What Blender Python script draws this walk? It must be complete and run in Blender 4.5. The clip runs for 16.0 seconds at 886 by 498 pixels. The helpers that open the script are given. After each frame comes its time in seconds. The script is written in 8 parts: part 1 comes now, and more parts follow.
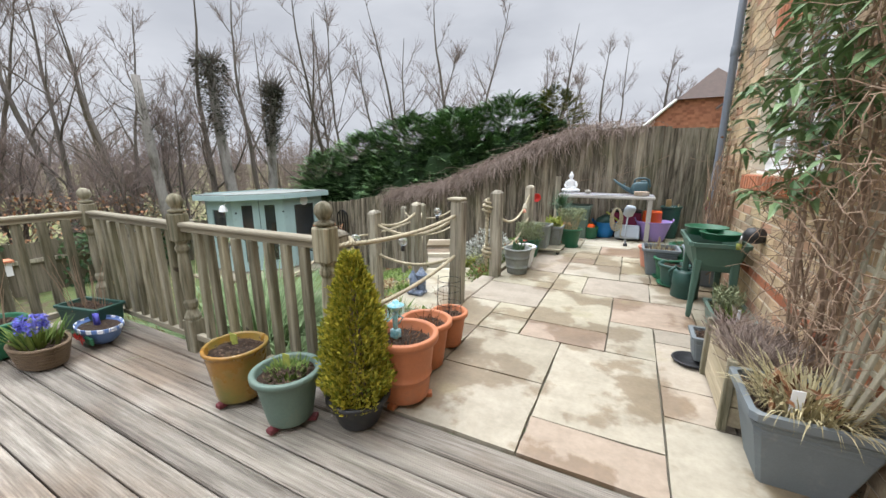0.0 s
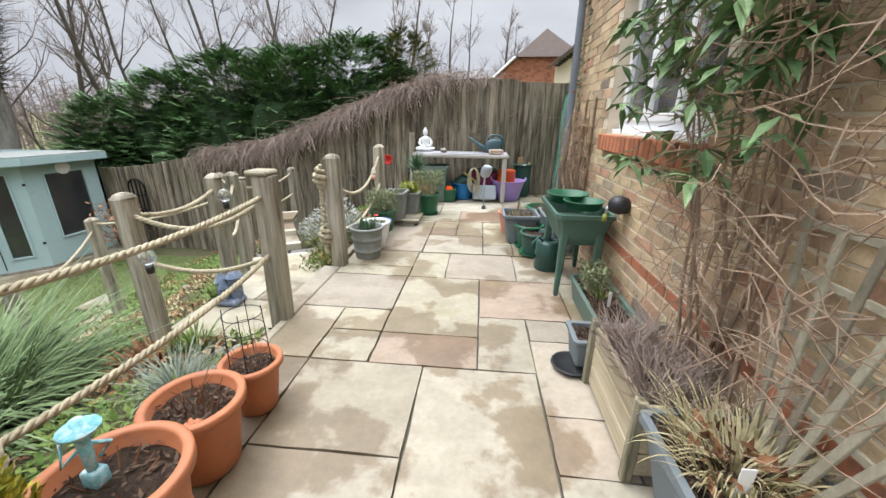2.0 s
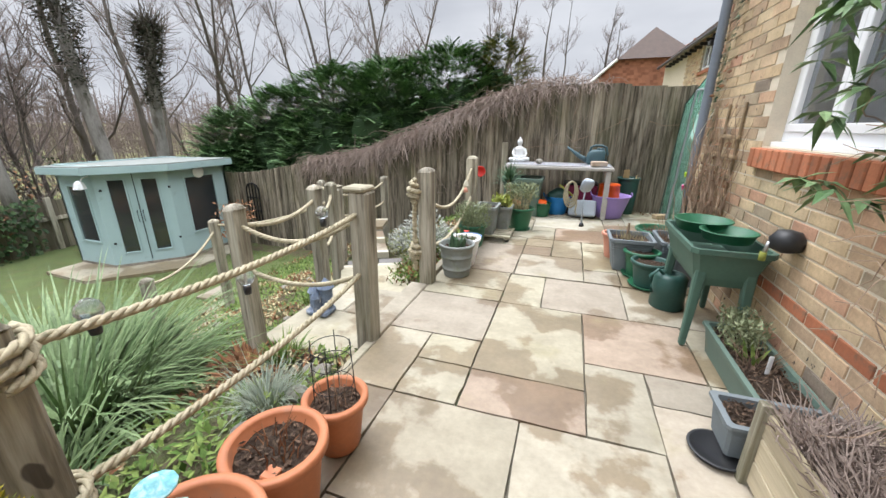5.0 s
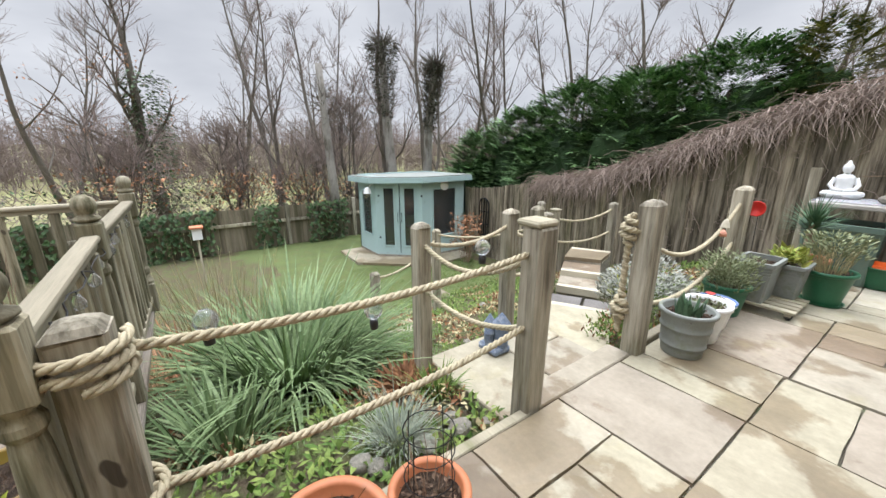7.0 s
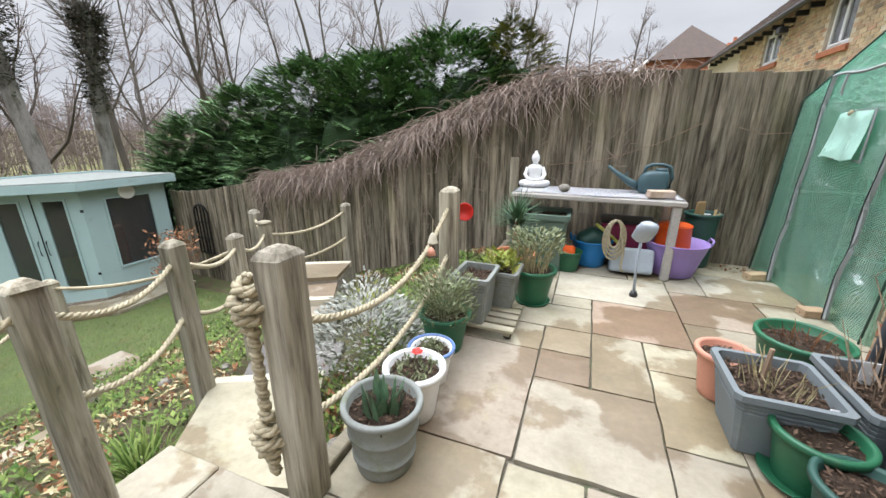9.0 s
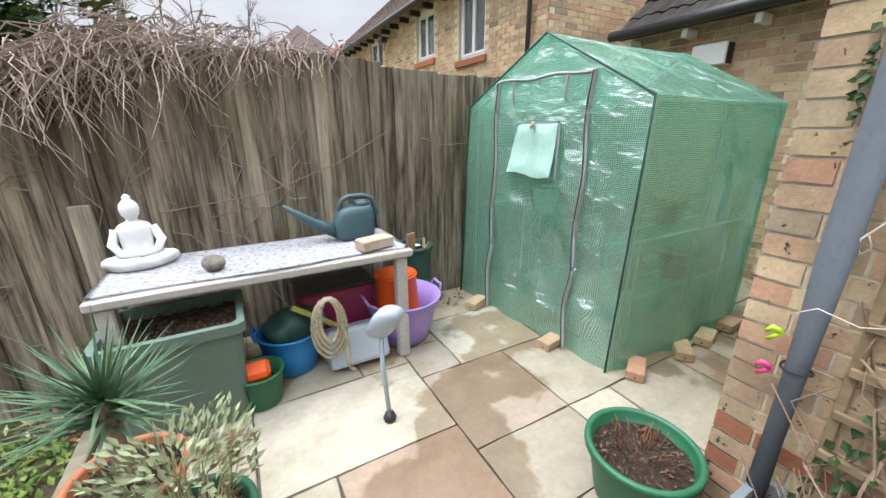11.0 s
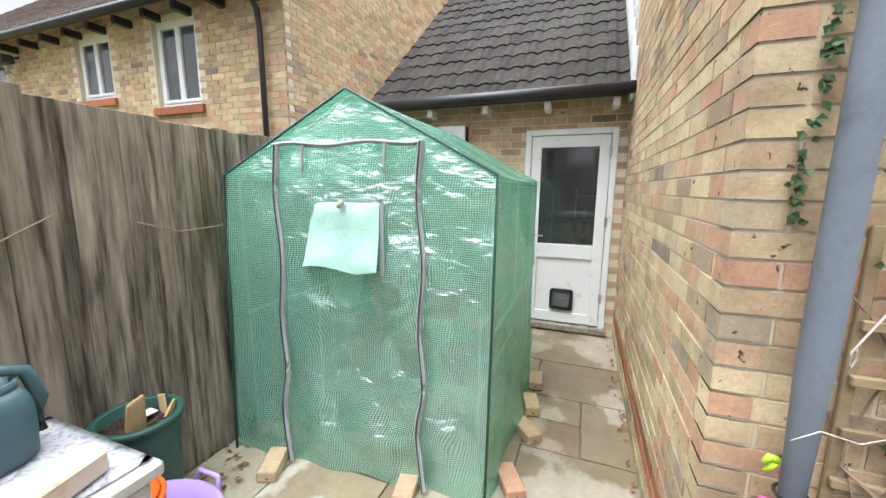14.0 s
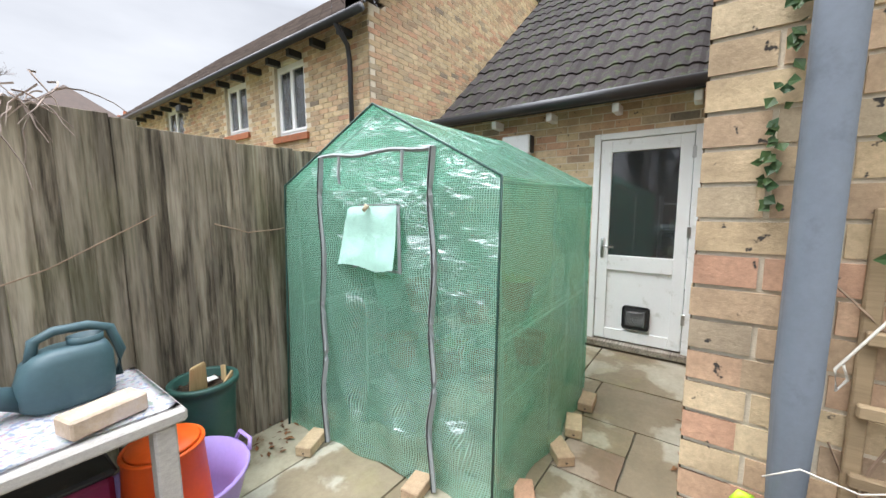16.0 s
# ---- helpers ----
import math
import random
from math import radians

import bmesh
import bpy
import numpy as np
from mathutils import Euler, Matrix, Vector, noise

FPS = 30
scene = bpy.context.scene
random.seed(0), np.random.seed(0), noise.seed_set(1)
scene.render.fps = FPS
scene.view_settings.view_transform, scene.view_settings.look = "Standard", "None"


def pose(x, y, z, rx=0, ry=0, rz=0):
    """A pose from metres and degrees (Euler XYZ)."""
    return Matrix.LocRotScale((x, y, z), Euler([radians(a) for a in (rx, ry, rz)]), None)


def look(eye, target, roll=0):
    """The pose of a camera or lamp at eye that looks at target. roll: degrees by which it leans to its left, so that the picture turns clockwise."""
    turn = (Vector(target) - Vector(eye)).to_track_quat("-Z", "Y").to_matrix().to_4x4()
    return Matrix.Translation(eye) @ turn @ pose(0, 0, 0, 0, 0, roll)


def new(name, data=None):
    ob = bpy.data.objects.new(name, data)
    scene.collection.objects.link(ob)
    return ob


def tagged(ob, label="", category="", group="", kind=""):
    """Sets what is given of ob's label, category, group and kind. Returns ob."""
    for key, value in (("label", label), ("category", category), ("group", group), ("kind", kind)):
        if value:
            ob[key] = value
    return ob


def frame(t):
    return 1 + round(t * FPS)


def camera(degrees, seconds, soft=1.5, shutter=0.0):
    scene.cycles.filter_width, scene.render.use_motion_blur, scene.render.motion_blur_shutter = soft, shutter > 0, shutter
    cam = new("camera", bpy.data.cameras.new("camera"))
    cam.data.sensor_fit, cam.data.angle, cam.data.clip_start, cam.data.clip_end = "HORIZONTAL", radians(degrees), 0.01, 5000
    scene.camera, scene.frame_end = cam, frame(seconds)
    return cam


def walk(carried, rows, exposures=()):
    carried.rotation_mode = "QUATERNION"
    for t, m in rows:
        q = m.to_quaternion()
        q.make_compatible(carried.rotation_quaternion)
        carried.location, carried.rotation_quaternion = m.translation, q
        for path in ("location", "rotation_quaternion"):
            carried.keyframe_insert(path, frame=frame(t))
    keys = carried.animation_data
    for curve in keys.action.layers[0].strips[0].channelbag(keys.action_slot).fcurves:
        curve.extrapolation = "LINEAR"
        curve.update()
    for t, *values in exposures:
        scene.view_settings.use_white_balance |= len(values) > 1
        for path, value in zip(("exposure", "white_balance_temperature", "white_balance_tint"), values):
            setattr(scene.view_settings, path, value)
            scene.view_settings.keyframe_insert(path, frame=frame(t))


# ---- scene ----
cam = camera(100.4, 16.0)
PATH = [
    (0, (0.062, 0.055, 1.232), (-0.822, 1.794, 0.793), -0.1),
    (0.5, (0.117, 0.217, 1.209), (-0.612, 1.986, 0.626), -0.2),
    (1, (0.113, 0.46, 1.233), (-0.435, 2.269, 0.58), 0.1),
    (1.5, (0.058, 0.726, 1.251), (-0.345, 2.569, 0.587), 0.3),
    (2, (-0.03, 0.956, 1.248), (-0.213, 2.835, 0.587), 0.7),
    (2.5, (-0.221, 0.948, 1.244), (-0.089, 2.831, 0.584), 0.7),
    (3, (-0.346, 0.769, 1.209), (-0.032, 2.632, 0.553), 0.4),
    (3.5, (-0.42, 0.619, 1.2), (-0.05, 2.471, 0.54), 0.5),
    (4, (-0.434, 0.706, 1.26), (-0.294, 2.588, 0.597), 0.2),
    (4.5, (-0.315, 0.929, 1.274), (-0.529, 2.81, 0.629), 0.2),
    (5, (-0.195, 1.204, 1.278), (-0.797, 3.004, 0.648), 0.2),
    (5.2, (-0.19, 1.299, 1.283), (-1.01, 3.012, 0.657), 0.1),
    (7.3, (-0.263, 1.876, 1.266), (-1.841, 2.984, 0.733), -0.1),
    (7.5, (-0.302, 1.99, 1.256), (-1.753, 3.249, 0.699), 0.1),
    (8, (-0.387, 2.33, 1.242), (-1.578, 3.833, 0.673), 0.1),
    (8.5, (-0.473, 2.71, 1.251), (-1.605, 4.254, 0.672), 0.1),
    (9, (-0.411, 3.173, 1.294), (-1.106, 4.951, 0.697), 0.2),
    (9.2, (-0.371, 3.382, 1.292), (-0.883, 5.223, 0.702), 0.1),
    (11.3, (-0.466, 5.122, 1.451), (0.645, 6.664, 0.829), -0.0),
    (11.5, (-0.405, 5.26, 1.46), (0.831, 6.708, 0.848), 0.1),
    (12, (-0.313, 5.537, 1.501), (1.232, 6.669, 0.923), 0.3),
    (12.5, (-0.259, 5.687, 1.592), (1.516, 6.468, 1.101), 0.7),
    (13, (-0.26, 5.722, 1.591), (1.572, 6.435, 1.222), 0.7),
    (13.5, (-0.247, 5.743, 1.57), (1.597, 6.443, 1.243), 0.6),
    (14, (-0.212, 5.755, 1.526), (1.635, 6.452, 1.201), 0.5),
    (14.5, (-0.083, 5.692, 1.539), (1.762, 6.392, 1.211), 0.5),
    (15, (0.029, 5.555, 1.526), (1.819, 6.408, 1.267), 0.2),
    (15.5, (-0.032, 5.425, 1.504), (1.707, 6.381, 1.257), 0.1),
    (16, (-0.059, 5.357, 1.462), (1.54, 6.534, 1.222), -0.4),
]
walk(cam, [(t, look(eye, target, roll)) for t, eye, target, roll in PATH], [(0.0, 0.74), (4.0, 0.8), (9.2, 0.8), (11.3, 1.0), (12.0, 1.16), (14.5, 1.2), (16.0, 1.1)])

# ---- world and light: a bright overcast sky ----
world = bpy.data.worlds.new("overcast")
world.use_nodes = True
scene.world = world
wn = world.node_tree.nodes
wl = world.node_tree.links
sky = wn.new("ShaderNodeTexSky")
sky.sky_type, sky.sun_disc = "NISHITA", False
sky.sun_elevation, sky.sun_rotation = radians(67), radians(299)
sky.air_density, sky.dust_density, sky.ozone_density = 1.0, 3.0, 1.0
hsv = wn.new("ShaderNodeHueSaturation")
hsv.inputs["Saturation"].default_value = 0.12
wl.new(sky.outputs[0], hsv.inputs["Color"])
coord = wn.new("ShaderNodeTexCoord")
cloud = wn.new("ShaderNodeTexNoise")
cloud.inputs["Scale"].default_value, cloud.inputs["Detail"].default_value = 2.2, 6.0
cmap = wn.new("ShaderNodeMapping")
cmap.inputs["Scale"].default_value = (1, 1, 3.0)
wl.new(coord.outputs["Generated"], cmap.inputs["Vector"])
wl.new(cmap.outputs[0], cloud.inputs["Vector"])
cramp = wn.new("ShaderNodeValToRGB")
cramp.color_ramp.elements[0].position, cramp.color_ramp.elements[0].color = 0.35, (0.76, 0.77, 0.79, 1)
cramp.color_ramp.elements[1].position, cramp.color_ramp.elements[1].color = 0.65, (1.0, 1.0, 1.0, 1)
wl.new(cloud.outputs["Fac"], cramp.inputs["Fac"])
sep = wn.new("ShaderNodeSeparateXYZ")
wl.new(coord.outputs["Generated"], sep.inputs[0])
rise = wn.new("ShaderNodeMapRange")
rise.inputs["From Min"].default_value, rise.inputs["From Max"].default_value = 0.42, 0.95
rise.inputs["To Min"].default_value, rise.inputs["To Max"].default_value = 0.52, 3.9
wl.new(sep.outputs["Z"], rise.inputs["Value"])
flat = wn.new("ShaderNodeMixRGB")
flat.inputs["Fac"].default_value = 0.94
flat.inputs["Color2"].default_value = (7.5, 7.8, 8.5, 1)
wl.new(hsv.outputs[0], flat.inputs["Color1"])
mult = wn.new("ShaderNodeMixRGB")
mult.blend_type = "MULTIPLY"
mult.inputs["Fac"].default_value = 1.0
wl.new(flat.outputs[0], mult.inputs["Color1"])
wl.new(cramp.outputs[0], mult.inputs["Color2"])
lift = wn.new("ShaderNodeVectorMath")
lift.operation = "SCALE"
wl.new(mult.outputs[0], lift.inputs[0])
wl.new(rise.outputs[0], lift.inputs["Scale"])
wl.new(lift.outputs[0], wn["Background"].inputs["Color"])
wn["Background"].inputs["Strength"].default_value = 0.115
sun_data = bpy.data.lights.new("sun", "SUN")
sun_data.energy, sun_data.angle, sun_data.color = 1.1, radians(25), (1.0, 0.98, 0.97)
sun_ob = new("sun", sun_data)
sun_ob.matrix_world = look((0, 0, 30), (11, -6, 0))

# ---- materials ----


def node_mat(name):
    m = bpy.data.materials.new(name)
    m.use_nodes = True
    nt = m.node_tree
    return m, nt, nt.nodes["Principled BSDF"]


def link(nt, a, b):
    nt.links.new(a, b)


def tex_noise(nt, scale, detail=6.0, stretch=(1, 1, 1), rough=0.6, vec=None):
    tc = nt.nodes.new("ShaderNodeTexCoord")
    mp = nt.nodes.new("ShaderNodeMapping")
    mp.inputs["Scale"].default_value = stretch
    link(nt, vec or tc.outputs["Object"], mp.inputs["Vector"])
    n = nt.nodes.new("ShaderNodeTexNoise")
    n.inputs["Scale"].default_value, n.inputs["Detail"].default_value = scale, detail
    n.inputs["Roughness"].default_value = rough
    link(nt, mp.outputs[0], n.inputs["Vector"])
    return n.outputs["Fac"]


def ramp(nt, fac, stops):
    r = nt.nodes.new("ShaderNodeValToRGB")
    els = r.color_ramp.elements
    while len(els) < len(stops):
        els.new(0.5)
    for e, (p, c) in zip(els, stops):
        e.position, e.color = p, (*c, 1)
    link(nt, fac, r.inputs["Fac"])
    return r.outputs["Color"]


def mixc(nt, fac, a, b, mode="MIX"):
    m = nt.nodes.new("ShaderNodeMixRGB")
    m.blend_type = mode
    for s, v in ((m.inputs["Fac"], fac), (m.inputs["Color1"], a), (m.inputs["Color2"], b)):
        if isinstance(v, (int, float)):
            s.default_value = v
        elif isinstance(v, tuple):
            s.default_value = (*v, 1)
        else:
            link(nt, v, s)
    return m.outputs["Color"]


def bump(nt, bsdf, height, strength=0.3, dist=0.01):
    b = nt.nodes.new("ShaderNodeBump")
    b.inputs["Strength"].default_value, b.inputs["Distance"].default_value = strength, dist
    link(nt, height, b.inputs["Height"])
    link(nt, b.outputs[0], bsdf.inputs["Normal"])


def shade(c, k):
    return tuple(min(1.0, v * k) for v in c)


def surface(name, c, rough=0.7, fine=40, coarse=3, vary=0.25, strength=0.25, dist=0.004, stretch=(1, 1, 1), dirt=None, dirt_at=0.6, metal=0.0, rand="", dirt_scale=None, spec=None):
    """A surface with grain at two scales, bump, and stains of its own."""
    m, nt, b = node_mat(name)
    big = tex_noise(nt, coarse, 5, stretch)
    small = tex_noise(nt, fine, 6, stretch, 0.7)
    col = ramp(nt, big, [(0.3, shade(c, 1 - vary)), (0.7, shade(c, 1 + vary))])
    col = mixc(nt, 0.5, col, ramp(nt, small, [(0.25, shade(c, 1 - 1.2 * vary)), (0.75, shade(c, 1 + vary))]))
    if dirt:
        d = tex_noise(nt, dirt_scale or coarse * 1.7, 8, stretch, 0.65)
        k = ramp(nt, d, [(dirt_at - 0.08, (0, 0, 0)), (dirt_at + 0.1, (1, 1, 1))])
        col = mixc(nt, k, col, dirt)
    if rand:
        if rand == "object":
            r = nt.nodes.new("ShaderNodeObjectInfo").outputs["Random"]
        else:
            r = nt.nodes.new("ShaderNodeNewGeometry").outputs["Random Per Island"]
        col = mixc(nt, 1.0, col, ramp(nt, r, [(0.0, (0.72, 0.70, 0.68)), (0.5, (1.0, 0.98, 0.95)), (1.0, (1.25, 1.25, 1.22))]), "MULTIPLY")
    link(nt, col, b.inputs["Base Color"])
    rr = ramp(nt, big, [(0.3, (rough * 0.85,) * 3), (0.7, (min(1, rough * 1.12),) * 3)])
    link(nt, rr, b.inputs["Roughness"])
    b.inputs["Metallic"].default_value = metal
    b.inputs["Specular IOR Level"].default_value = spec if spec is not None else (0.2 if rough >= 0.7 else 0.45)
    bump(nt, b, small, strength, dist)
    return m


def brick_mat(name, rand):
    """Stock bricks: buff, brown and pinkish ones mixed, with dark flecks."""
    m, nt, b = node_mat(name)
    if rand == "object":
        r = nt.nodes.new("ShaderNodeObjectInfo").outputs["Random"]
    else:
        r = nt.nodes.new("ShaderNodeNewGeometry").outputs["Random Per Island"]
    base = ramp(nt, r, [(0.0, (0.50, 0.375, 0.235)), (0.22, (0.57, 0.45, 0.29)), (0.42, (0.37, 0.27, 0.185)), (0.6, (0.53, 0.385, 0.25)), (0.74, (0.48, 0.28, 0.19)), (0.87, (0.60, 0.48, 0.315)), (1.0, (0.22, 0.18, 0.145))])
    big = tex_noise(nt, 6, 5)
    small = tex_noise(nt, 60, 6, (1, 1, 1), 0.75)
    col = mixc(nt, 0.55, base, mixc(nt, 1.0, base, ramp(nt, big, [(0.3, (0.55, 0.52, 0.5)), (0.7, (1.35, 1.35, 1.3))]), "MULTIPLY"))
    col = mixc(nt, 1.0, col, ramp(nt, small, [(0.3, (0.8, 0.8, 0.8)), (0.7, (1.15, 1.15, 1.15))]), "MULTIPLY")
    spots = tex_noise(nt, 26, 3)
    col = mixc(nt, ramp(nt, spots, [(0.66, (0, 0, 0)), (0.7, (1, 1, 1))]), col, (0.055, 0.05, 0.045))
    link(nt, col, b.inputs["Base Color"])
    b.inputs["Roughness"].default_value = 0.92
    b.inputs["Specular IOR Level"].default_value = 0.15
    bump(nt, b, small, 0.45, 0.006)
    return m


def plain(name, c, rough=0.5, metal=0.0, glass=0.0):
    m, nt, b = node_mat(name)
    n = tex_noise(nt, 25, 4)
    link(nt, ramp(nt, n, [(0.3, shade(c, 0.88)), (0.7, shade(c, 1.1))]), b.inputs["Base Color"])
    b.inputs["Roughness"].default_value, b.inputs["Metallic"].default_value = rough, metal
    b.inputs["Transmission Weight"].default_value = glass
    return m


def stone_mat(name):
    """Riven sandstone: cream, grey and rust patches, with damp stains, varied from slab to slab."""
    m, nt, b = node_mat(name)
    r = nt.nodes.new("ShaderNodeObjectInfo").outputs["Random"]
    base = ramp(nt, r, [(0.0, (0.335, 0.30, 0.232)), (0.25, (0.40, 0.37, 0.29)), (0.42, (0.27, 0.237, 0.188)), (0.6, (0.36, 0.332, 0.24)), (0.78, (0.30, 0.272, 0.22)), (0.9, (0.315, 0.236, 0.175)), (1.0, (0.42, 0.40, 0.325))])
    tc = nt.nodes.new("ShaderNodeNewGeometry")
    pos = tc.outputs["Position"]
    big = tex_noise(nt, 1.3, 7, (1, 1, 1), 0.55, pos)
    fine = tex_noise(nt, 30, 8, (1, 1, 1), 0.7, pos)
    layer = tex_noise(nt, 5, 9, (1, 1.3, 1), 0.6, pos)
    col = mixc(nt, 0.6, base, mixc(nt, 1.0, base, ramp(nt, layer, [(0.3, (0.72, 0.7, 0.66)), (0.7, (1.2, 1.19, 1.17))]), "MULTIPLY"))
    damp = ramp(nt, big, [(0.495, (0, 0, 0)), (0.525, (1, 1, 1))])
    col = mixc(nt, damp, col, mixc(nt, 1.0, col, (0.60, 0.525, 0.435), "MULTIPLY"))
    moss = ramp(nt, tex_noise(nt, 2.1, 5, (1, 1, 1), 0.6, pos), [(0.60, (0, 0, 0)), (0.75, (0.55, 0.55, 0.55))])
    col = mixc(nt, moss, col, (0.27, 0.24, 0.115))
    rust = ramp(nt, tex_noise(nt, 0.9, 4, (1, 1, 1), 0.6, pos), [(0.62, (0, 0, 0)), (0.74, (0.22, 0.22, 0.22))])
    col = mixc(nt, rust, col, (0.36, 0.23, 0.14))
    col = mixc(nt, 1.0, col, ramp(nt, fine, [(0.3, (0.88, 0.88, 0.88)), (0.7, (1.08, 1.08, 1.08))]), "MULTIPLY")
    link(nt, col, b.inputs["Base Color"])
    link(nt, ramp(nt, damp, [(0, (0.82,) * 3), (1, (0.5,) * 3)]), b.inputs["Roughness"])
    mixh = mixc(nt, 0.25, layer, fine)
    bump(nt, b, mixh, 0.5, 0.012)
    return m


def wood_mat(name, c, axis, rand="object", dirt=(0.13, 0.14, 0.08), dirt_at=0.62, vary=0.35, rough=0.85):
    st = {"x": (0.06, 1, 1), "y": (1, 0.06, 1), "z": (1, 1, 0.06)}[axis]
    return surface(name, c, rough, 70, 9, vary, 0.45, 0.004, st, dirt, dirt_at, rand=rand, dirt_scale=6)


M = {}
M["brick"] = brick_mat("stock_brick", "object")
M["brick_far"] = brick_mat("stock_brick_joined", "island")
M["red_brick"] = surface("red_brick", (0.40, 0.155, 0.085), 0.9, 60, 8, 0.25, 0.4, 0.005, dirt=(0.2, 0.13, 0.09), rand="object")
M["mortar"] = surface("mortar", (0.62, 0.55, 0.43), 0.95, 120, 10, 0.18, 0.5, 0.004)
M["stone"] = stone_mat("riven_sandstone")
M["joint"] = surface("paving_joint", (0.15, 0.135, 0.105), 0.95, 60, 6, 0.4, 0.6, 0.01, dirt=(0.07, 0.10, 0.04), dirt_at=0.6)


def reeded_mat(name):
    """Grey reeded deck boards, browner and darker where they stay damp."""
    m, nt, b = node_mat(name)
    r = nt.nodes.new("ShaderNodeObjectInfo").outputs["Random"]
    pos = nt.nodes.new("ShaderNodeNewGeometry").outputs["Position"]
    grain = tex_noise(nt, 60, 6, (0.035, 1, 1), 0.7, pos)
    wide = tex_noise(nt, 11, 5, (0.12, 1, 1), 0.65, pos)
    blot = tex_noise(nt, 1.5, 6, (0.6, 1, 1), 0.6, pos)
    col = ramp(nt, grain, [(0.36, (0.085, 0.072, 0.058)), (0.5, (0.215, 0.192, 0.16)), (0.64, (0.36, 0.33, 0.285))])
    col = mixc(nt, 0.45, col, ramp(nt, wide, [(0.38, (0.10, 0.085, 0.068)), (0.6, (0.33, 0.30, 0.25))]))
    col = mixc(nt, ramp(nt, blot, [(0.47, (0, 0, 0)), (0.62, (0.75, 0.75, 0.75))]), col, mixc(nt, 1.0, col, (0.62, 0.48, 0.36), "MULTIPLY"))
    col = mixc(nt, 1.0, col, ramp(nt, r, [(0.0, (0.78, 0.78, 0.78)), (1.0, (1.2, 1.19, 1.17))]), "MULTIPLY")
    link(nt, col, b.inputs["Base Color"])
    link(nt, ramp(nt, blot, [(0.47, (0.85,) * 3), (0.62, (0.5,) * 3)]), b.inputs["Roughness"])
    sep = nt.nodes.new("ShaderNodeSeparateXYZ")
    link(nt, pos, sep.inputs[0])
    wave = nt.nodes.new("ShaderNodeMath")
    wave.operation = "MULTIPLY"
    wave.inputs[1].default_value = 2 * math.pi / 0.0097
    link(nt, sep.outputs["Y"], wave.inputs[0])
    sine = nt.nodes.new("ShaderNodeMath")
    sine.operation = "SINE"
    link(nt, wave.outputs[0], sine.inputs[0])
    bump(nt, b, mixc(nt, 0.45, grain, sine.outputs[0]), 0.5, 0.004)
    return m


M["deck"] = reeded_mat("reeded_deck")
M["oldwood_x"] = wood_mat("grey_green_rail", (0.30, 0.275, 0.21), "x", dirt=(0.16, 0.16, 0.09), dirt_at=0.6)
M["fence_far"] = wood_mat("weathered_fence_joined", (0.19, 0.165, 0.125), "z", rand="island", dirt=(0.085, 0.08, 0.05), dirt_at=0.5, vary=0.45)
M["rope"] = surface("hemp_rope", (0.42, 0.37, 0.26), 0.9, 120, 20, 0.3, 0.5, 0.004, dirt=(0.20, 0.19, 0.12), dirt_at=0.62)
M["upvc"] = surface("white_upvc", (0.78, 0.79, 0.80), 0.4, 60, 5, 0.04, 0.03, 0.001, dirt=(0.6, 0.6, 0.56), dirt_at=0.7)
M["white_paint"] = surface("white_paint", (0.76, 0.77, 0.77), 0.5, 60, 5, 0.05, 0.08, 0.002, dirt=(0.5, 0.5, 0.46), dirt_at=0.66)
M["slate_plastic"] = surface("grey_stone_plastic", (0.17, 0.195, 0.205), 0.75, 160, 6, 0.15, 0.2, 0.002, dirt=(0.24, 0.25, 0.24), dirt_at=0.66)
M["grey_plastic"] = surface("light_grey_plastic", (0.22, 0.235, 0.22), 0.7, 90, 6, 0.2, 0.2, 0.002, dirt=(0.16, 0.18, 0.12), dirt_at=0.62)
M["green_plastic"] = surface("green_plastic", (0.018, 0.115, 0.055), 0.45, 50, 5, 0.2, 0.06, 0.002, dirt=(0.06, 0.12, 0.07), dirt_at=0.68)
M["dark_green"] = surface("dark_green_plastic", (0.022, 0.072, 0.058), 0.5, 50, 5, 0.2, 0.06, 0.002, dirt=(0.07, 0.10, 0.08), dirt_at=0.68)
M["sage_plastic"] = surface("sage_green_plastic", (0.11, 0.165, 0.135), 0.6, 70, 5, 0.18, 0.1, 0.002, dirt=(0.15, 0.17, 0.12), dirt_at=0.65)
M["veg_green"] = surface("planter_green_plastic", (0.065, 0.13, 0.098), 0.55, 60, 4, 0.15, 0.1, 0.002, dirt=(0.11, 0.15, 0.12), dirt_at=0.68)
M["terracotta"] = surface("terracotta_plastic", (0.42, 0.15, 0.065), 0.6, 50, 4, 0.15, 0.15, 0.003, dirt=(0.30, 0.14, 0.08), dirt_at=0.63)
M["pink_terra"] = surface("pink_terracotta", (0.55, 0.25, 0.17), 0.6, 50, 4, 0.12, 0.12, 0.002)
M["ochre"] = surface("ochre_glaze", (0.29, 0.145, 0.025), 0.28, 40, 3, 0.3, 0.06, 0.002, dirt=(0.16, 0.14, 0.03), dirt_at=0.52, dirt_scale=3)
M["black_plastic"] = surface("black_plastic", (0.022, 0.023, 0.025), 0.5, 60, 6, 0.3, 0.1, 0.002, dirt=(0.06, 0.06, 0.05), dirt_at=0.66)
M["soil"] = surface("dark_compost", (0.05, 0.034, 0.024), 0.95, 90, 25, 0.6, 1.0, 0.02, dirt=(0.12, 0.085, 0.055), dirt_at=0.6)
M["earth"] = surface("garden_soil", (0.11, 0.085, 0.055), 0.95, 60, 4, 0.4, 1.0, 0.03, dirt=(0.10, 0.12, 0.045), dirt_at=0.5)
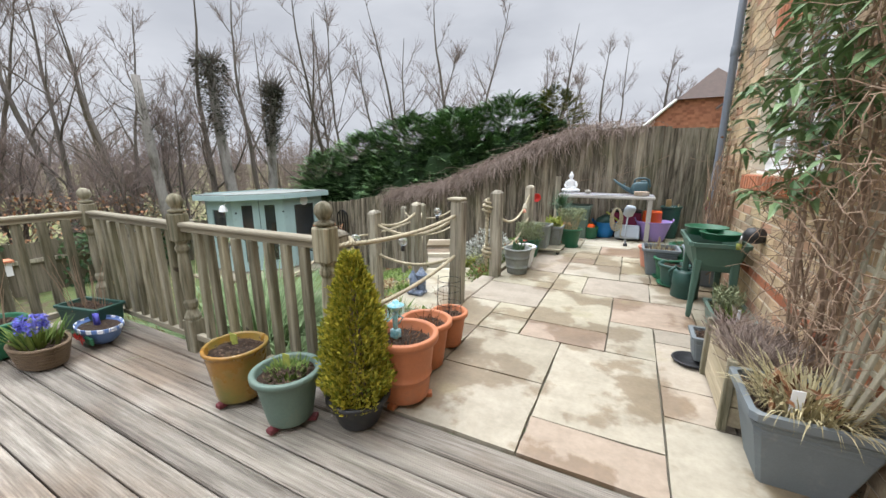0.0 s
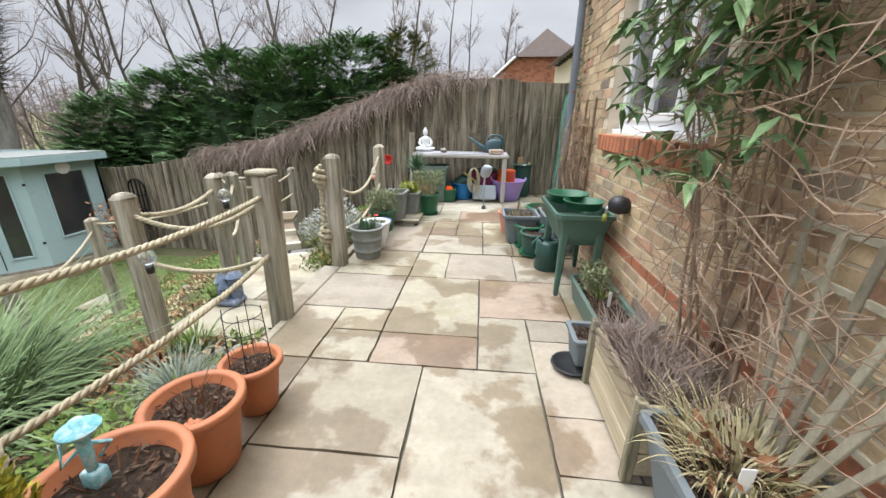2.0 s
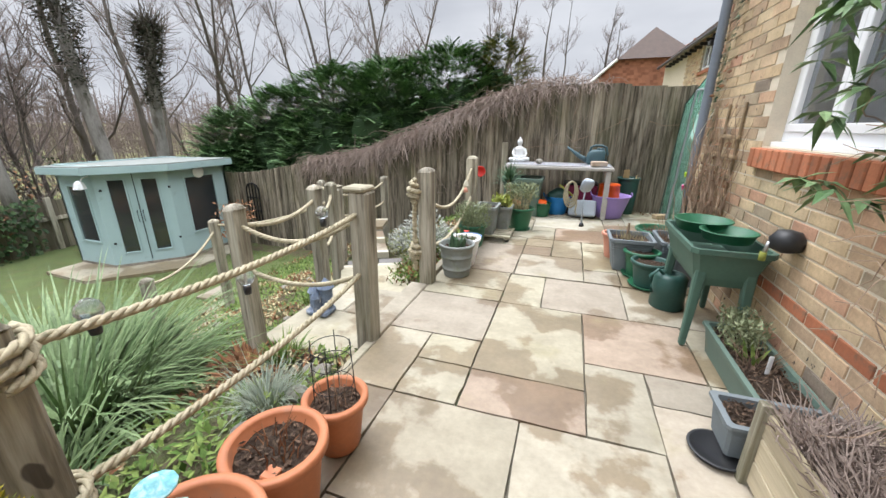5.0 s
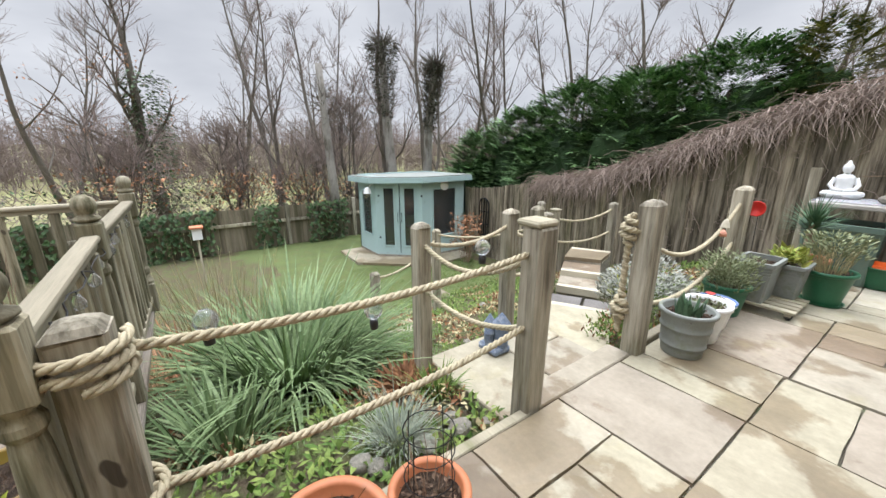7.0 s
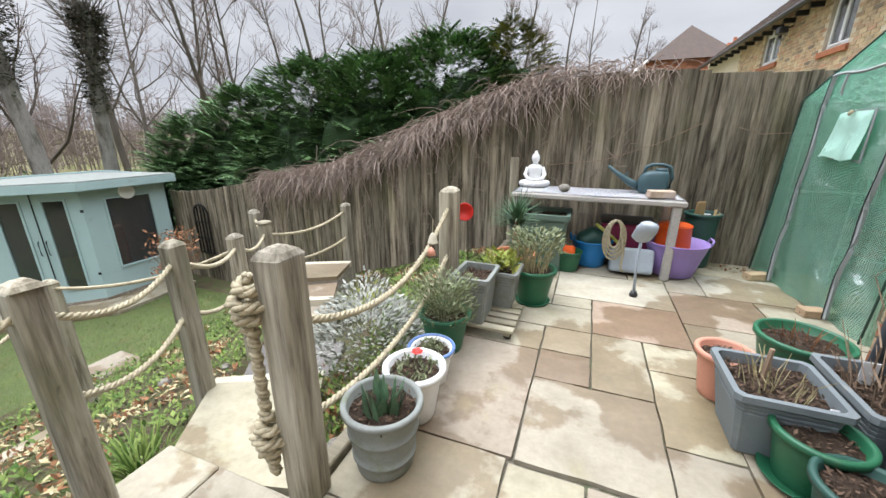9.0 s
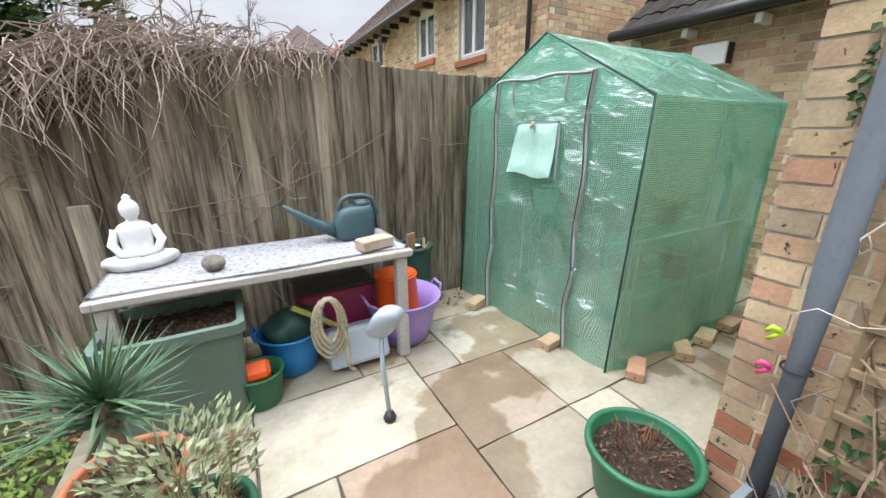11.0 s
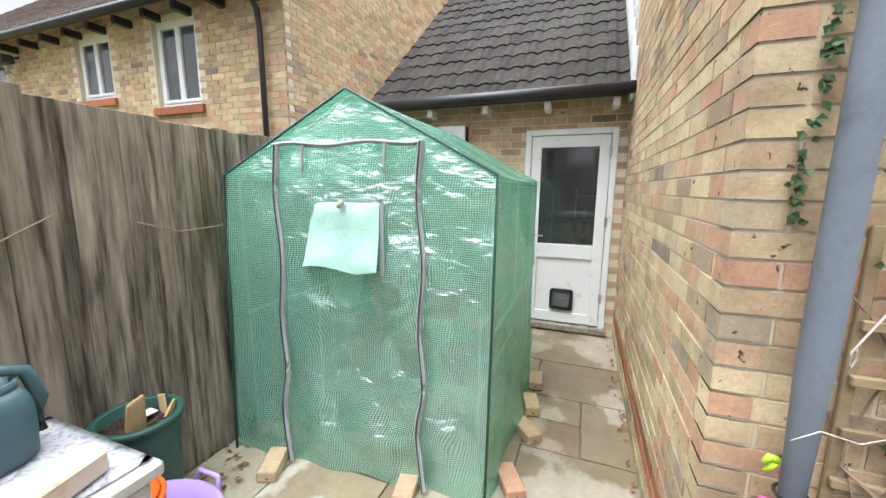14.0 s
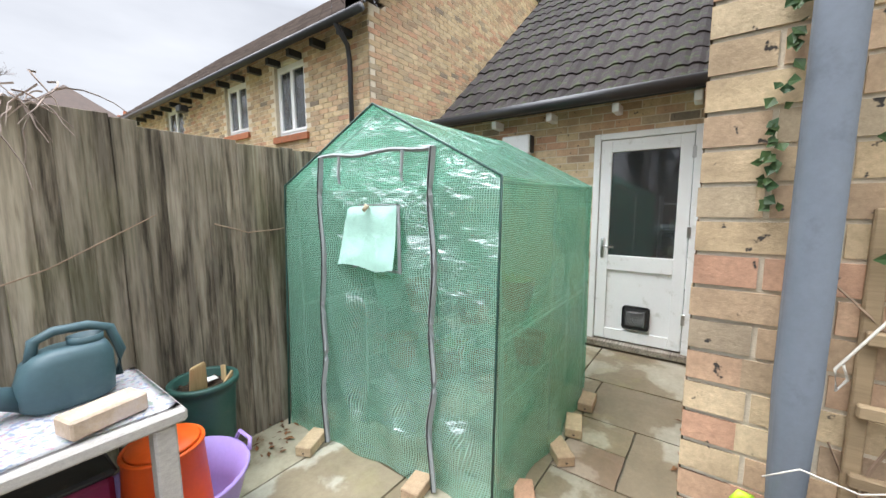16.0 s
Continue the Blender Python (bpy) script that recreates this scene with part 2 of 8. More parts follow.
M["lawn"] = surface("lawn", (0.105, 0.135, 0.05), 0.9, 120, 3, 0.35, 0.9, 0.02, dirt=(0.13, 0.125, 0.05), dirt_at=0.6)
M["field"] = surface("far_field", (0.21, 0.195, 0.10), 0.95, 4, 0.08, 0.25, 0.2, 0.05, dirt=(0.16, 0.18, 0.06), dirt_at=0.55)
M["blue_paint"] = surface("duck_egg_paint", (0.345, 0.47, 0.47), 0.55, 50, 4, 0.06, 0.08, 0.002, dirt=(0.28, 0.36, 0.35), dirt_at=0.66)
M["roof_tile"] = surface("dark_roof_tile", (0.035, 0.029, 0.029), 0.9, 70, 6, 0.35, 0.4, 0.005, dirt=(0.05, 0.065, 0.03), dirt_at=0.58, rand="object")
M["roof_far"] = surface("far_roof_tile", (0.11, 0.085, 0.075), 0.85, 30, 3, 0.35, 0.4, 0.01, rand="island")
M["hung_tile"] = surface("hung_clay_tile", (0.33, 0.145, 0.085), 0.85, 30, 1.2, 0.3, 0.4, 0.01, rand="island")
M["pipe_grey"] = surface("grey_pipe", (0.165, 0.19, 0.225), 0.5, 60, 6, 0.15, 0.08, 0.002, dirt=(0.07, 0.08, 0.10), dirt_at=0.64, dirt_scale=5)
M["dark_metal"] = plain("dark_gutter", (0.02, 0.021, 0.024), 0.4)
M["black_iron"] = plain("black_iron", (0.015, 0.016, 0.018), 0.5, 0.6)
M["chrome"] = plain("steel", (0.5, 0.5, 0.5), 0.3, 1.0)
M["gh_strip"] = surface("grey_zip", (0.31, 0.33, 0.335), 0.7, 60, 6, 0.2)
# near black, painting the dimness of unlit rooms
M["inside"] = plain("room_shade_black", (0.035, 0.035, 0.035), 0.9)


def streak_mat(name, light, mid, dark, rand):
    """Split, rain-streaked boards: fine dark runs along the grain, knots, and green near the foot of some."""
    m, nt, b = node_mat(name)
    r = nt.nodes.new("ShaderNodeObjectInfo").outputs["Random"] if rand == "object" else nt.nodes.new("ShaderNodeNewGeometry").outputs["Random Per Island"]
    pos = nt.nodes.new("ShaderNodeNewGeometry").outputs["Position"]
    fine = tex_noise(nt, 38, 5, (1, 1, 0.05), 0.7, pos)
    wide = tex_noise(nt, 14, 4, (1, 1, 0.09), 0.65, pos)
    blot = tex_noise(nt, 2.2, 5, (1, 1, 0.5), 0.6, pos)
    col = ramp(nt, fine, [(0.40, dark), (0.49, mid), (0.60, light)])
    col = mixc(nt, 0.6, col, ramp(nt, wide, [(0.41, dark), (0.5, mid), (0.60, light)]))
    col = mixc(nt, ramp(nt, blot, [(0.5, (0, 0, 0)), (0.7, (0.5, 0.5, 0.5))]), col, (0.13, 0.13, 0.065))
    col = mixc(nt, 1.0, col, ramp(nt, r, [(0.0, (0.68, 0.68, 0.66)), (0.6, (1.0, 1.0, 1.0)), (1.0, (1.35, 1.33, 1.28))]), "MULTIPLY")
    knots = tex_noise(nt, 9, 2, (1, 1, 0.55), 0.5, pos)
    col = mixc(nt, ramp(nt, knots, [(0.735, (0, 0, 0)), (0.76, (0.8, 0.8, 0.8))]), col, (0.04, 0.032, 0.025))
    link(nt, col, b.inputs["Base Color"])
    b.inputs["Roughness"].default_value = 0.9
    b.inputs["Specular IOR Level"].default_value = 0.15
    bump(nt, b, mixc(nt, 0.5, fine, wide), 0.6, 0.008)
    return m


M["fence"] = streak_mat("split_fence_board", (0.32, 0.28, 0.22), (0.185, 0.158, 0.118), (0.05, 0.042, 0.032), "object")
M["post"] = streak_mat("split_post", (0.41, 0.38, 0.31), (0.285, 0.26, 0.205), (0.12, 0.105, 0.08), "object")
M["oldwood"] = streak_mat("streaked_baluster", (0.33, 0.305, 0.23), (0.21, 0.19, 0.135), (0.075, 0.07, 0.045), "object")


def glass_mat(name, tint=(0.75, 0.8, 0.82), rough=0.02):
    m, nt, b = node_mat(name)
    b.inputs["Base Color"].default_value = (*tint, 1)
    b.inputs["Roughness"].default_value = rough
    b.inputs["Transmission Weight"].default_value = 0.92
    b.inputs["IOR"].default_value = 1.25
    return m


# glass tints darkened to paint the unlit interiors behind the panes
M["glass"] = glass_mat("window_glass", (0.5, 0.53, 0.55), 0.0)
M["shade_tint_glass"] = glass_mat("shade_tint_glass", (0.25, 0.27, 0.28), 0.0)
M["shade_tint_glass"].node_tree.nodes["Principled BSDF"].inputs["IOR"].default_value = 1.75
M["glass"].node_tree.nodes["Principled BSDF"].inputs["IOR"].default_value = 1.6
M["clear"] = glass_mat("clear_plastic", (0.85, 0.87, 0.88), 0.12)


def leaf_mat(name, a, b_, rough=0.55, rand="island"):
    m, nt, b = node_mat(name)
    r = nt.nodes.new("ShaderNodeNewGeometry").outputs["Random Per Island"]
    col = ramp(nt, r, [(0.0, a), (1.0, b_)])
    n = tex_noise(nt, 30, 3)
    col = mixc(nt, 1.0, col, ramp(nt, n, [(0.3, (0.75, 0.75, 0.75)), (0.7, (1.2, 1.2, 1.2))]), "MULTIPLY")
    link(nt, col, b.inputs["Base Color"])
    b.inputs["Roughness"].default_value = rough
    b.inputs["Specular IOR Level"].default_value = 0.15
    return m


M["conifer"] = leaf_mat("gold_conifer", (0.14, 0.18, 0.025), (0.55, 0.48, 0.07))
M["yew"] = leaf_mat("dark_conifer", (0.065, 0.135, 0.055), (0.20, 0.33, 0.135))
M["yew_gold"] = leaf_mat("bronzed_conifer", (0.10, 0.115, 0.035), (0.23, 0.22, 0.08))
# conifer green darkened to paint the shade inside the bushes
M["yew_shade"] = leaf_mat("conifer_inner_shade", (0.03, 0.06, 0.026), (0.055, 0.10, 0.04))
M["clematis"] = leaf_mat("clematis_leaf", (0.085, 0.16, 0.065), (0.22, 0.32, 0.15), 0.4)
M["ivy"] = leaf_mat("ivy_leaf", (0.018, 0.045, 0.016), (0.06, 0.10, 0.035), 0.4)
M["strap"] = leaf_mat("strap_leaf", (0.075, 0.125, 0.048), (0.20, 0.27, 0.13), 0.45)
M["straw"] = leaf_mat("dry_grass", (0.30, 0.25, 0.13), (0.48, 0.43, 0.26), 0.8)
M["herb"] = leaf_mat("grey_green_herb", (0.16, 0.19, 0.10), (0.30, 0.33, 0.20), 0.8)
M["weed"] = leaf_mat("bed_weeds", (0.06, 0.12, 0.025), (0.20, 0.26, 0.07), 0.6)
M["fescue"] = leaf_mat("blue_fescue", (0.17, 0.21, 0.17), (0.33, 0.36, 0.27), 0.8)
M["tulip"] = leaf_mat("tulip_leaf", (0.07, 0.14, 0.08), (0.13, 0.21, 0.12), 0.5)
M["lime"] = leaf_mat("lime_leaf", (0.20, 0.26, 0.05), (0.38, 0.38, 0.10), 0.5)
M["brown_leaf"] = leaf_mat("dead_leaf", (0.11, 0.05, 0.025), (0.28, 0.14, 0.07), 0.8)
M["beech"] = leaf_mat("beech_leaf", (0.25, 0.12, 0.06), (0.40, 0.22, 0.13), 0.8)
M["chips"] = leaf_mat("dark_bark_chips", (0.035, 0.023, 0.016), (0.15, 0.10, 0.07), 0.9)
M["bark"] = surface("grey_bark", (0.12, 0.105, 0.09), 0.95, 40, 4, 0.35, 0.8, 0.02, (1, 1, 0.3), dirt=(0.09, 0.085, 0.06), dirt_at=0.58)
M["pale_bark"] = surface("pale_dead_bark", (0.26, 0.245, 0.22), 0.95, 40, 4, 0.35, 0.8, 0.02, (1, 1, 0.3), dirt=(0.10, 0.09, 0.07), dirt_at=0.56)
M["ivy_dark"] = leaf_mat("old_ivy", (0.02, 0.025, 0.014), (0.05, 0.055, 0.03), 0.6)
M["twig"] = surface("brown_twig", (0.20, 0.16, 0.145), 0.95, 40, 4, 0.3)
M["stem"] = surface("woody_stem", (0.28, 0.20, 0.14), 0.9, 60, 8, 0.35, 0.4, 0.004)
M["dead_vine"] = surface("dead_vine", (0.29, 0.23, 0.195), 0.95, 60, 8, 0.35)
M["pale_edge"] = surface("pale_edging", (0.50, 0.46, 0.36), 0.85, 50, 5, 0.15, 0.3, 0.006)
M["slate_stone"] = surface("dark_slate", (0.16, 0.15, 0.14), 0.7, 40, 6, 0.3, 0.6, 0.01)
M["straw_wood"] = wood_mat("pale_new_wood", (0.50, 0.37, 0.20), "z", dirt=(0.4, 0.28, 0.15))
M["lime_clip"] = plain("lime_plastic", (0.42, 0.62, 0.03), 0.4)
M["pink_clip"] = plain("pink_plastic", (0.62, 0.06, 0.2), 0.4)
M["pale_board_z"] = wood_mat("brown_slat", (0.30, 0.225, 0.14), "y", dirt=(0.14, 0.12, 0.07))
M["paver"] = surface("buff_paver", (0.46, 0.36, 0.27), 0.9, 70, 7, 0.3, 0.4, 0.005, dirt=(0.50, 0.42, 0.38), dirt_at=0.55)
M["gravel"] = surface("gravel", (0.30, 0.28, 0.24), 0.95, 90, 20, 0.5, 1.0, 0.02)

# ---- mesh helpers ----


def ob_from(name, bm, material, parent=None, label="", smooth=False):
    me = bpy.data.meshes.new(name)
    bm.normal_update()
    bm.to_mesh(me)
    bm.free()
    if smooth:
        me.shade_smooth()
    if material:
        me.materials.append(M[material] if isinstance(material, str) else material)
    ob = new(name, me)
    if parent:
        ob.parent = parent
    if label:
        ob["label"] = label
    return ob


def part(name, bm, material, parent, label="", smooth=False):
    """One mesh object under a thing or a part, in the thing's own axes."""
    return ob_from(name, bm, material, parent, label, smooth)


def thing(name, at, label, category, group="", kind="", rz=0):
    e = new(name)
    e.empty_display_size = 0.1
    e.matrix_world = pose(*at, 0, 0, rz)
    return tagged(e, label, category, group, kind)


def raw(name, verts, faces, material, parent=None, smooth=False, kind="", label=""):
    me = bpy.data.meshes.new(name)
    me.from_pydata(verts, [], faces)
    me.update()
    if smooth:
        me.shade_smooth()
    me.materials.append(M[material])
    ob = new(name, me)
    if parent:
        ob.parent = parent
    tagged(ob, label, "", "", kind)
    return ob


def box(bm, a, b, bevel=0.0, rot=None, segs=1):
    """An upright box between corners a and b."""
    a, b = Vector(a), Vector(b)
    r = bmesh.ops.create_cube(bm, size=1.0)
    vs = r["verts"]
    mid, size = (a + b) / 2, b - a
    mtx = Matrix.Translation(mid) @ (rot or Matrix.Identity(4)) @ Matrix.Diagonal((*size, 1))
    bmesh.ops.transform(bm, matrix=mtx, verts=vs)
    if bevel:
        es = {e for v in vs for e in v.link_edges}
        bmesh.ops.bevel(bm, geom=list(es), offset=bevel, segments=segs, affect="EDGES", profile=0.5)
    return bm


def boxed(*args, **kw):
    return box(bmesh.new(), *args, **kw)


def lathe(bm, profile, n=28, at=(0, 0, 0), sx=1.0, sy=1.0):
    """Turns a profile of (radius, height) round z."""
    rings = []
    for r, z in profile:
        rings.append([bm.verts.new((at[0] + sx * r * math.cos(2 * math.pi * i / n), at[1] + sy * r * math.sin(2 * math.pi * i / n), at[2] + z)) for i in range(n)])
    for lo, hi in zip(rings, rings[1:]):
        for i in range(n):
            bm.faces.new((lo[i], lo[(i + 1) % n], hi[(i + 1) % n], hi[i]))
    bm.faces.new(list(reversed(rings[0])))
    bm.faces.new(rings[-1])
    return bm


def tube(bm, pts, r0, r1=None, n=6):
    """A tapered tube along points."""
    r1 = r0 if r1 is None else r1
    pts = [Vector(p) for p in pts]
    rings = []
    for i, p in enumerate(pts):
        d = (pts[min(i + 1, len(pts) - 1)] - pts[max(i - 1, 0)]).normalized()
        side = d.cross(Vector((0, 0, 1)))
        if side.length < 1e-3:
            side = d.cross(Vector((1, 0, 0)))
        side.normalize()
        up = side.cross(d)
        r = r0 + (r1 - r0) * i / max(1, len(pts) - 1)
        rings.append([bm.verts.new(p + r * (math.cos(2 * math.pi * k / n) * side + math.sin(2 * math.pi * k / n) * up)) for k in range(n)])
    for lo, hi in zip(rings, rings[1:]):
        for k in range(n):
            bm.faces.new((lo[k], lo[(k + 1) % n], hi[(k + 1) % n], hi[k]))
    bm.faces.new(list(reversed(rings[0])))
    bm.faces.new(rings[-1])
    return bm


def prism(bm, poly, z0, z1):
    """A flat polygon of (x, y) raised from z0 to z1."""
    lo = [bm.verts.new((x, y, z0)) for x, y in poly]
    hi = [bm.verts.new((x, y, z1)) for x, y in poly]
    n = len(poly)
    for i in range(n):
        bm.faces.new((lo[i], lo[(i + 1) % n], hi[(i + 1) % n], hi[i]))
    bm.faces.new(list(reversed(lo)))
    bm.faces.new(hi)
    return bm


class Soup:
    """Many small shapes gathered into one mesh."""

    def __init__(self):
        self.v, self.f = [], []

    def quad(self, p, q, r, s):
        k = len(self.v)
        self.v += [tuple(p), tuple(q), tuple(r), tuple(s)]
        self.f.append((k, k + 1, k + 2, k + 3))

    def leaf(self, base, d, length, width, up, droop=0.0, fold=0.12):
        """A pointed, folded leaf blade from base along d."""
        d = Vector(d).normalized()
        up = Vector(up)
        side = d.cross(up)
        if side.length < 1e-4:
            side = d.cross(Vector((1, 0.3, 0)))
        side.normalize()
        nrm = side.cross(d)
        b = Vector(base)
        k = len(self.v)
        mid = b + d * length * 0.45 - Vector((0, 0, droop * 0.3 * length))
        tip = b + d * length - Vector((0, 0, droop * length))
        self.v += [tuple(b), tuple(mid + side * width / 2 + nrm * fold * width), tuple(mid), tuple(mid - side * width / 2 + nrm * fold * width), tuple(tip)]
        self.f += [(k, k + 1, k + 2), (k, k + 2, k + 3), (k + 1, k + 4, k + 2), (k + 2, k + 4, k + 3)]

    def strand(self, pts, r0, r1, n=3):
        """A thin tapered stalk."""
        pts = [Vector(p) for p in pts]
        k = len(self.v)
        for i, p in enumerate(pts):
            d = (pts[min(i + 1, len(pts) - 1)] - pts[max(i - 1, 0)]).normalized()
            s = d.cross(Vector((0.31, 0.17, 0.93)))
            if s.length < 1e-3:
                s = d.cross(Vector((1, 0, 0)))
            s.normalize()
            u = s.cross(d)
            r = r0 + (r1 - r0) * i / max(1, len(pts) - 1)
            for j in range(n):
                a = 2 * math.pi * j / n
                self.v.append(tuple(p + r * (math.cos(a) * s + math.sin(a) * u)))
        for i in range(len(pts) - 1):
            for j in range(n):
                a, b = k + i * n + j, k + i * n + (j + 1) % n
                self.f.append((a, b, b + n, a + n))

    def blade(self, pts, w0, w1=0.0):
        """A flat ribbon along points, narrowing to its tip."""
        pts = [Vector(p) for p in pts]
        k = len(self.v)
        d = (pts[-1] - pts[0])
        side = Vector((-d.y, d.x, 0))
        if side.length < 1e-4:
            side = Vector((1, 0, 0))
        side.normalize()
        m = len(pts)
        for i, p in enumerate(pts):
            w = w0 + (w1 - w0) * (i / (m - 1)) ** 1.5
            self.v += [tuple(p - side * w / 2), tuple(p + side * w / 2)]
        for i in range(m - 1):
            a = k + 2 * i
            self.f.append((a, a + 1, a + 3, a + 2))

    def block(self, a, b):
        k = len(self.v)
        for z in (a[2], b[2]):
            self.v += [(a[0], a[1], z), (b[0], a[1], z), (b[0], b[1], z), (a[0], b[1], z)]
        self.f += [(k + 3, k + 2, k + 1, k), (k + 4, k + 5, k + 6, k + 7)]
        for i in range(4):
            j = (i + 1) % 4
            self.f.append((k + i, k + j, k + 4 + j, k + 4 + i))

    def make(self, name, material, parent=None, kind="", label="", smooth=False):
        return raw(name, self.v, self.f, material, parent, smooth, kind, label)


R = random.Random(7)


def u(a, b):
    return R.uniform(a, b)

# ---- the ground: one sheet to the horizon ----


def smooth_step(a, b, v):
    k = max(0.0, min(1.0, (v - a) / (b - a) if b != a else 0.0))
    return k * k * (3 - 2 * k)


def ground_z(x, y):
    """Level behind the house, a planted bank falling to the lawn, then fields."""
    k1 = smooth_step(1.35, 3.0, -x)
    k2 = smooth_step(2.4, 5.6, -x)
    z = -0.10 - 0.42 * k1 - 0.84 * k2
    if 2.95 < y < 4.9 and -2.45 < x < -1.36:
        z -= 0.16
    elif 4.0 < y < 7.2 and abs(x + 2.0 + (y - 4.3) * 0.45) < 0.6:
        z -= 0.15
    far = smooth_step(12, 40, -x)
    z -= 1.6 * far
    z += 5.5 * smooth_step(70, 260, math.hypot(x, y))
    z += 0.03 * noise.noise((x * 0.9, y * 0.9, 0)) * min(1, k1 * 2)
    return z


def axis_steps(fine_a, fine_b, step, reach):
    vals, v, s = [], fine_a, step
    while v <= fine_b:
        vals.append(v)
        v += step
    hi, lo = [], []
    v, s = fine_b + step, step * 1.4
    while v < reach:
        hi.append(v)
        v, s = v + s, s * 1.4
    v, s = fine_a - step, step * 1.4
    while v > -reach:
        lo.append(v)
        v, s = v - s, s * 1.4
    return list(reversed(lo)) + vals + hi


gx, gy = axis_steps(-12.0, 5.0, 0.25, 900), axis_steps(-4.0, 9.0, 0.25, 900)
gv = [(x, y, ground_z(x, y)) for y in gy for x in gx]
gf = [(j * len(gx) + i, j * len(gx) + i + 1, (j + 1) * len(gx) + i + 1, (j + 1) * len(gx) + i) for j in range(len(gy) - 1) for i in range(len(gx) - 1)]
ground = raw("ground", gv, gf, "earth", None, True, "structure", "sloping garden soil and grass running out to fields")
ground.data.materials.append(M["lawn"])
ground.data.materials.append(M["field"])
for poly in ground.data.polygons:
    c = poly.center
    if c.x < -11.3 or c.y > 12 or c.y < -8 or c.x > 12:
        poly.material_index = 2
    elif c.x < -5.0 + 0.4 * math.sin(c.y * 1.1) and c.y > 2.9 + 0.3 * math.sin(c.x * 2) and c.y < 7.2:
        poly.material_index = 1

# ---- the house: brick walls with openings ----
WALL_X, RECESS_Y, DOOR_X = 0.955, 5.385, 3.865
WIN = (2.75, 4.16, 1.165, 2.2)
COURSE, BLEN = 0.075, 0.225

brick_me = bpy.data.meshes.new("brick")
bb = bmesh.new()
box(bb, (-0.1075, -0.05, -0.0325), (0.1075, 0.05, 0.0325), 0.004)
bb.to_mesh(brick_me)
bb.free()
brick_me.materials.append(M["brick"])
red_me = brick_me.copy()
red_me.materials[0] = M["red_brick"]


def brick_field(origin, along, out, length, z0, z1, holes, near, parent, red_rows=(), ends=True):
    """Courses of stretchers over a wall. near(a, z) picks those that are objects; the rest is joined."""
    far, red = Soup(), Soup()
    along, out, origin = Vector(along), Vector(out), Vector(origin)
    rz = math.atan2(along.y, along.x)
    row = 0
    z = z0
    while z + COURSE <= z1 + 0.01:
        a = -BLEN / 2 if row % 2 else 0.0
        while a < length:
            lo, hi = (a + 0.005 if a > 0 else -0.0045), min(a + BLEN, length) - 0.005
            zc = z + COURSE / 2
            skip = any(h[0] < (lo + hi) / 2 < h[1] and h[2] < zc < h[3] for h in holes)
            for h in holes:
                if h[2] < zc < h[3]:
                    if lo < h[0] < hi:
                        hi = h[0] - 0.002
                    if lo < h[1] < hi:
                        lo = h[1] + 0.002
            if not skip and hi - lo > 0.03:
                is_red = row in red_rows
                p = origin + along * (lo + hi) / 2 + Vector((0, 0, zc)) + out * (-0.05 + u(0.003, 0.007))
                if near((lo + hi) / 2, zc):
                    ob = new("brick", red_me if is_red else brick_me)
                    ob.parent = parent
                    ob.matrix_world = Matrix.LocRotScale(p, Euler((u(-0.006, 0.006), u(-0.006, 0.006), rz + u(-0.006, 0.006))), ((hi - lo) / 0.215, 1, 1))
                else:
                    s = red if is_red else far
                    k = len(s.v)
                    half = (hi - lo) / 2
                    for sz in (-0.0325, 0.0325):
                        for sa, so in ((-1, -1), (1, -1), (1, 1), (-1, 1)):
                            s.v.append(tuple(p + along * (sa * half) + out * (so * 0.05) + Vector((0, 0, sz))))
                    s.f += [(k + 3, k + 2, k + 1, k), (k + 4, k + 5, k + 6, k + 7)]
                    for i in range(4):
                        j = (i + 1) % 4
                        s.f.append((k + i, k + j, k + 4 + j, k + 4 + i))
            a += BLEN
        z += COURSE
        row += 1
    if far.v:
        far.make("brickwork", "brick_far", parent, "stuff")
    if red.v:
        red.make("red_brickwork", "hung_tile", parent, "stuff")


def structure(name, bm, material, label):
    return tagged(ob_from(name, bm, material), label, "", "", "structure")


# garden-side wall, in pieces round the window, and the wall of the recess
bm = bmesh.new()
T = 0.3
H = 5.4
for a, b in (((WALL_X, -4, -0.2), (WALL_X + T, WIN[0], H)), ((WALL_X, WIN[1], -0.2), (WALL_X + T, RECESS_Y, H)), ((WALL_X, WIN[0], -0.2), (WALL_X + T, WIN[1], WIN[2])), ((WALL_X, WIN[0], WIN[3]), (WALL_X + T, WIN[1], H))):
    box(bm, a, b)
wall_west = structure("wall_west", bm, "mortar", "buff and red brick garden wall of the house")
wall_recess = structure("wall_recess", boxed((WALL_X + T, RECESS_Y - T, -0.2), (DOOR_X + T, RECESS_Y, H)), "mortar", "buff brick side wall of the house")
bm = bmesh.new()
DOOR = (5.475, 6.365, 0.03, 2.13)
for a, b in (((DOOR_X, RECESS_Y, -0.2), (DOOR_X + T, DOOR[0], 2.6)), ((DOOR_X, DOOR[1], -0.2), (DOOR_X + T, 8.1, 2.6)), ((DOOR_X, DOOR[0], DOOR[3]), (DOOR_X + T, DOOR[1], 2.6)), ((DOOR_X, DOOR[0], -0.2), (DOOR_X + T, DOOR[1], DOOR[2]))):
    box(bm, a, b)
wall_door = structure("wall_door", bm, "mortar", "buff brick wall of the low extension")
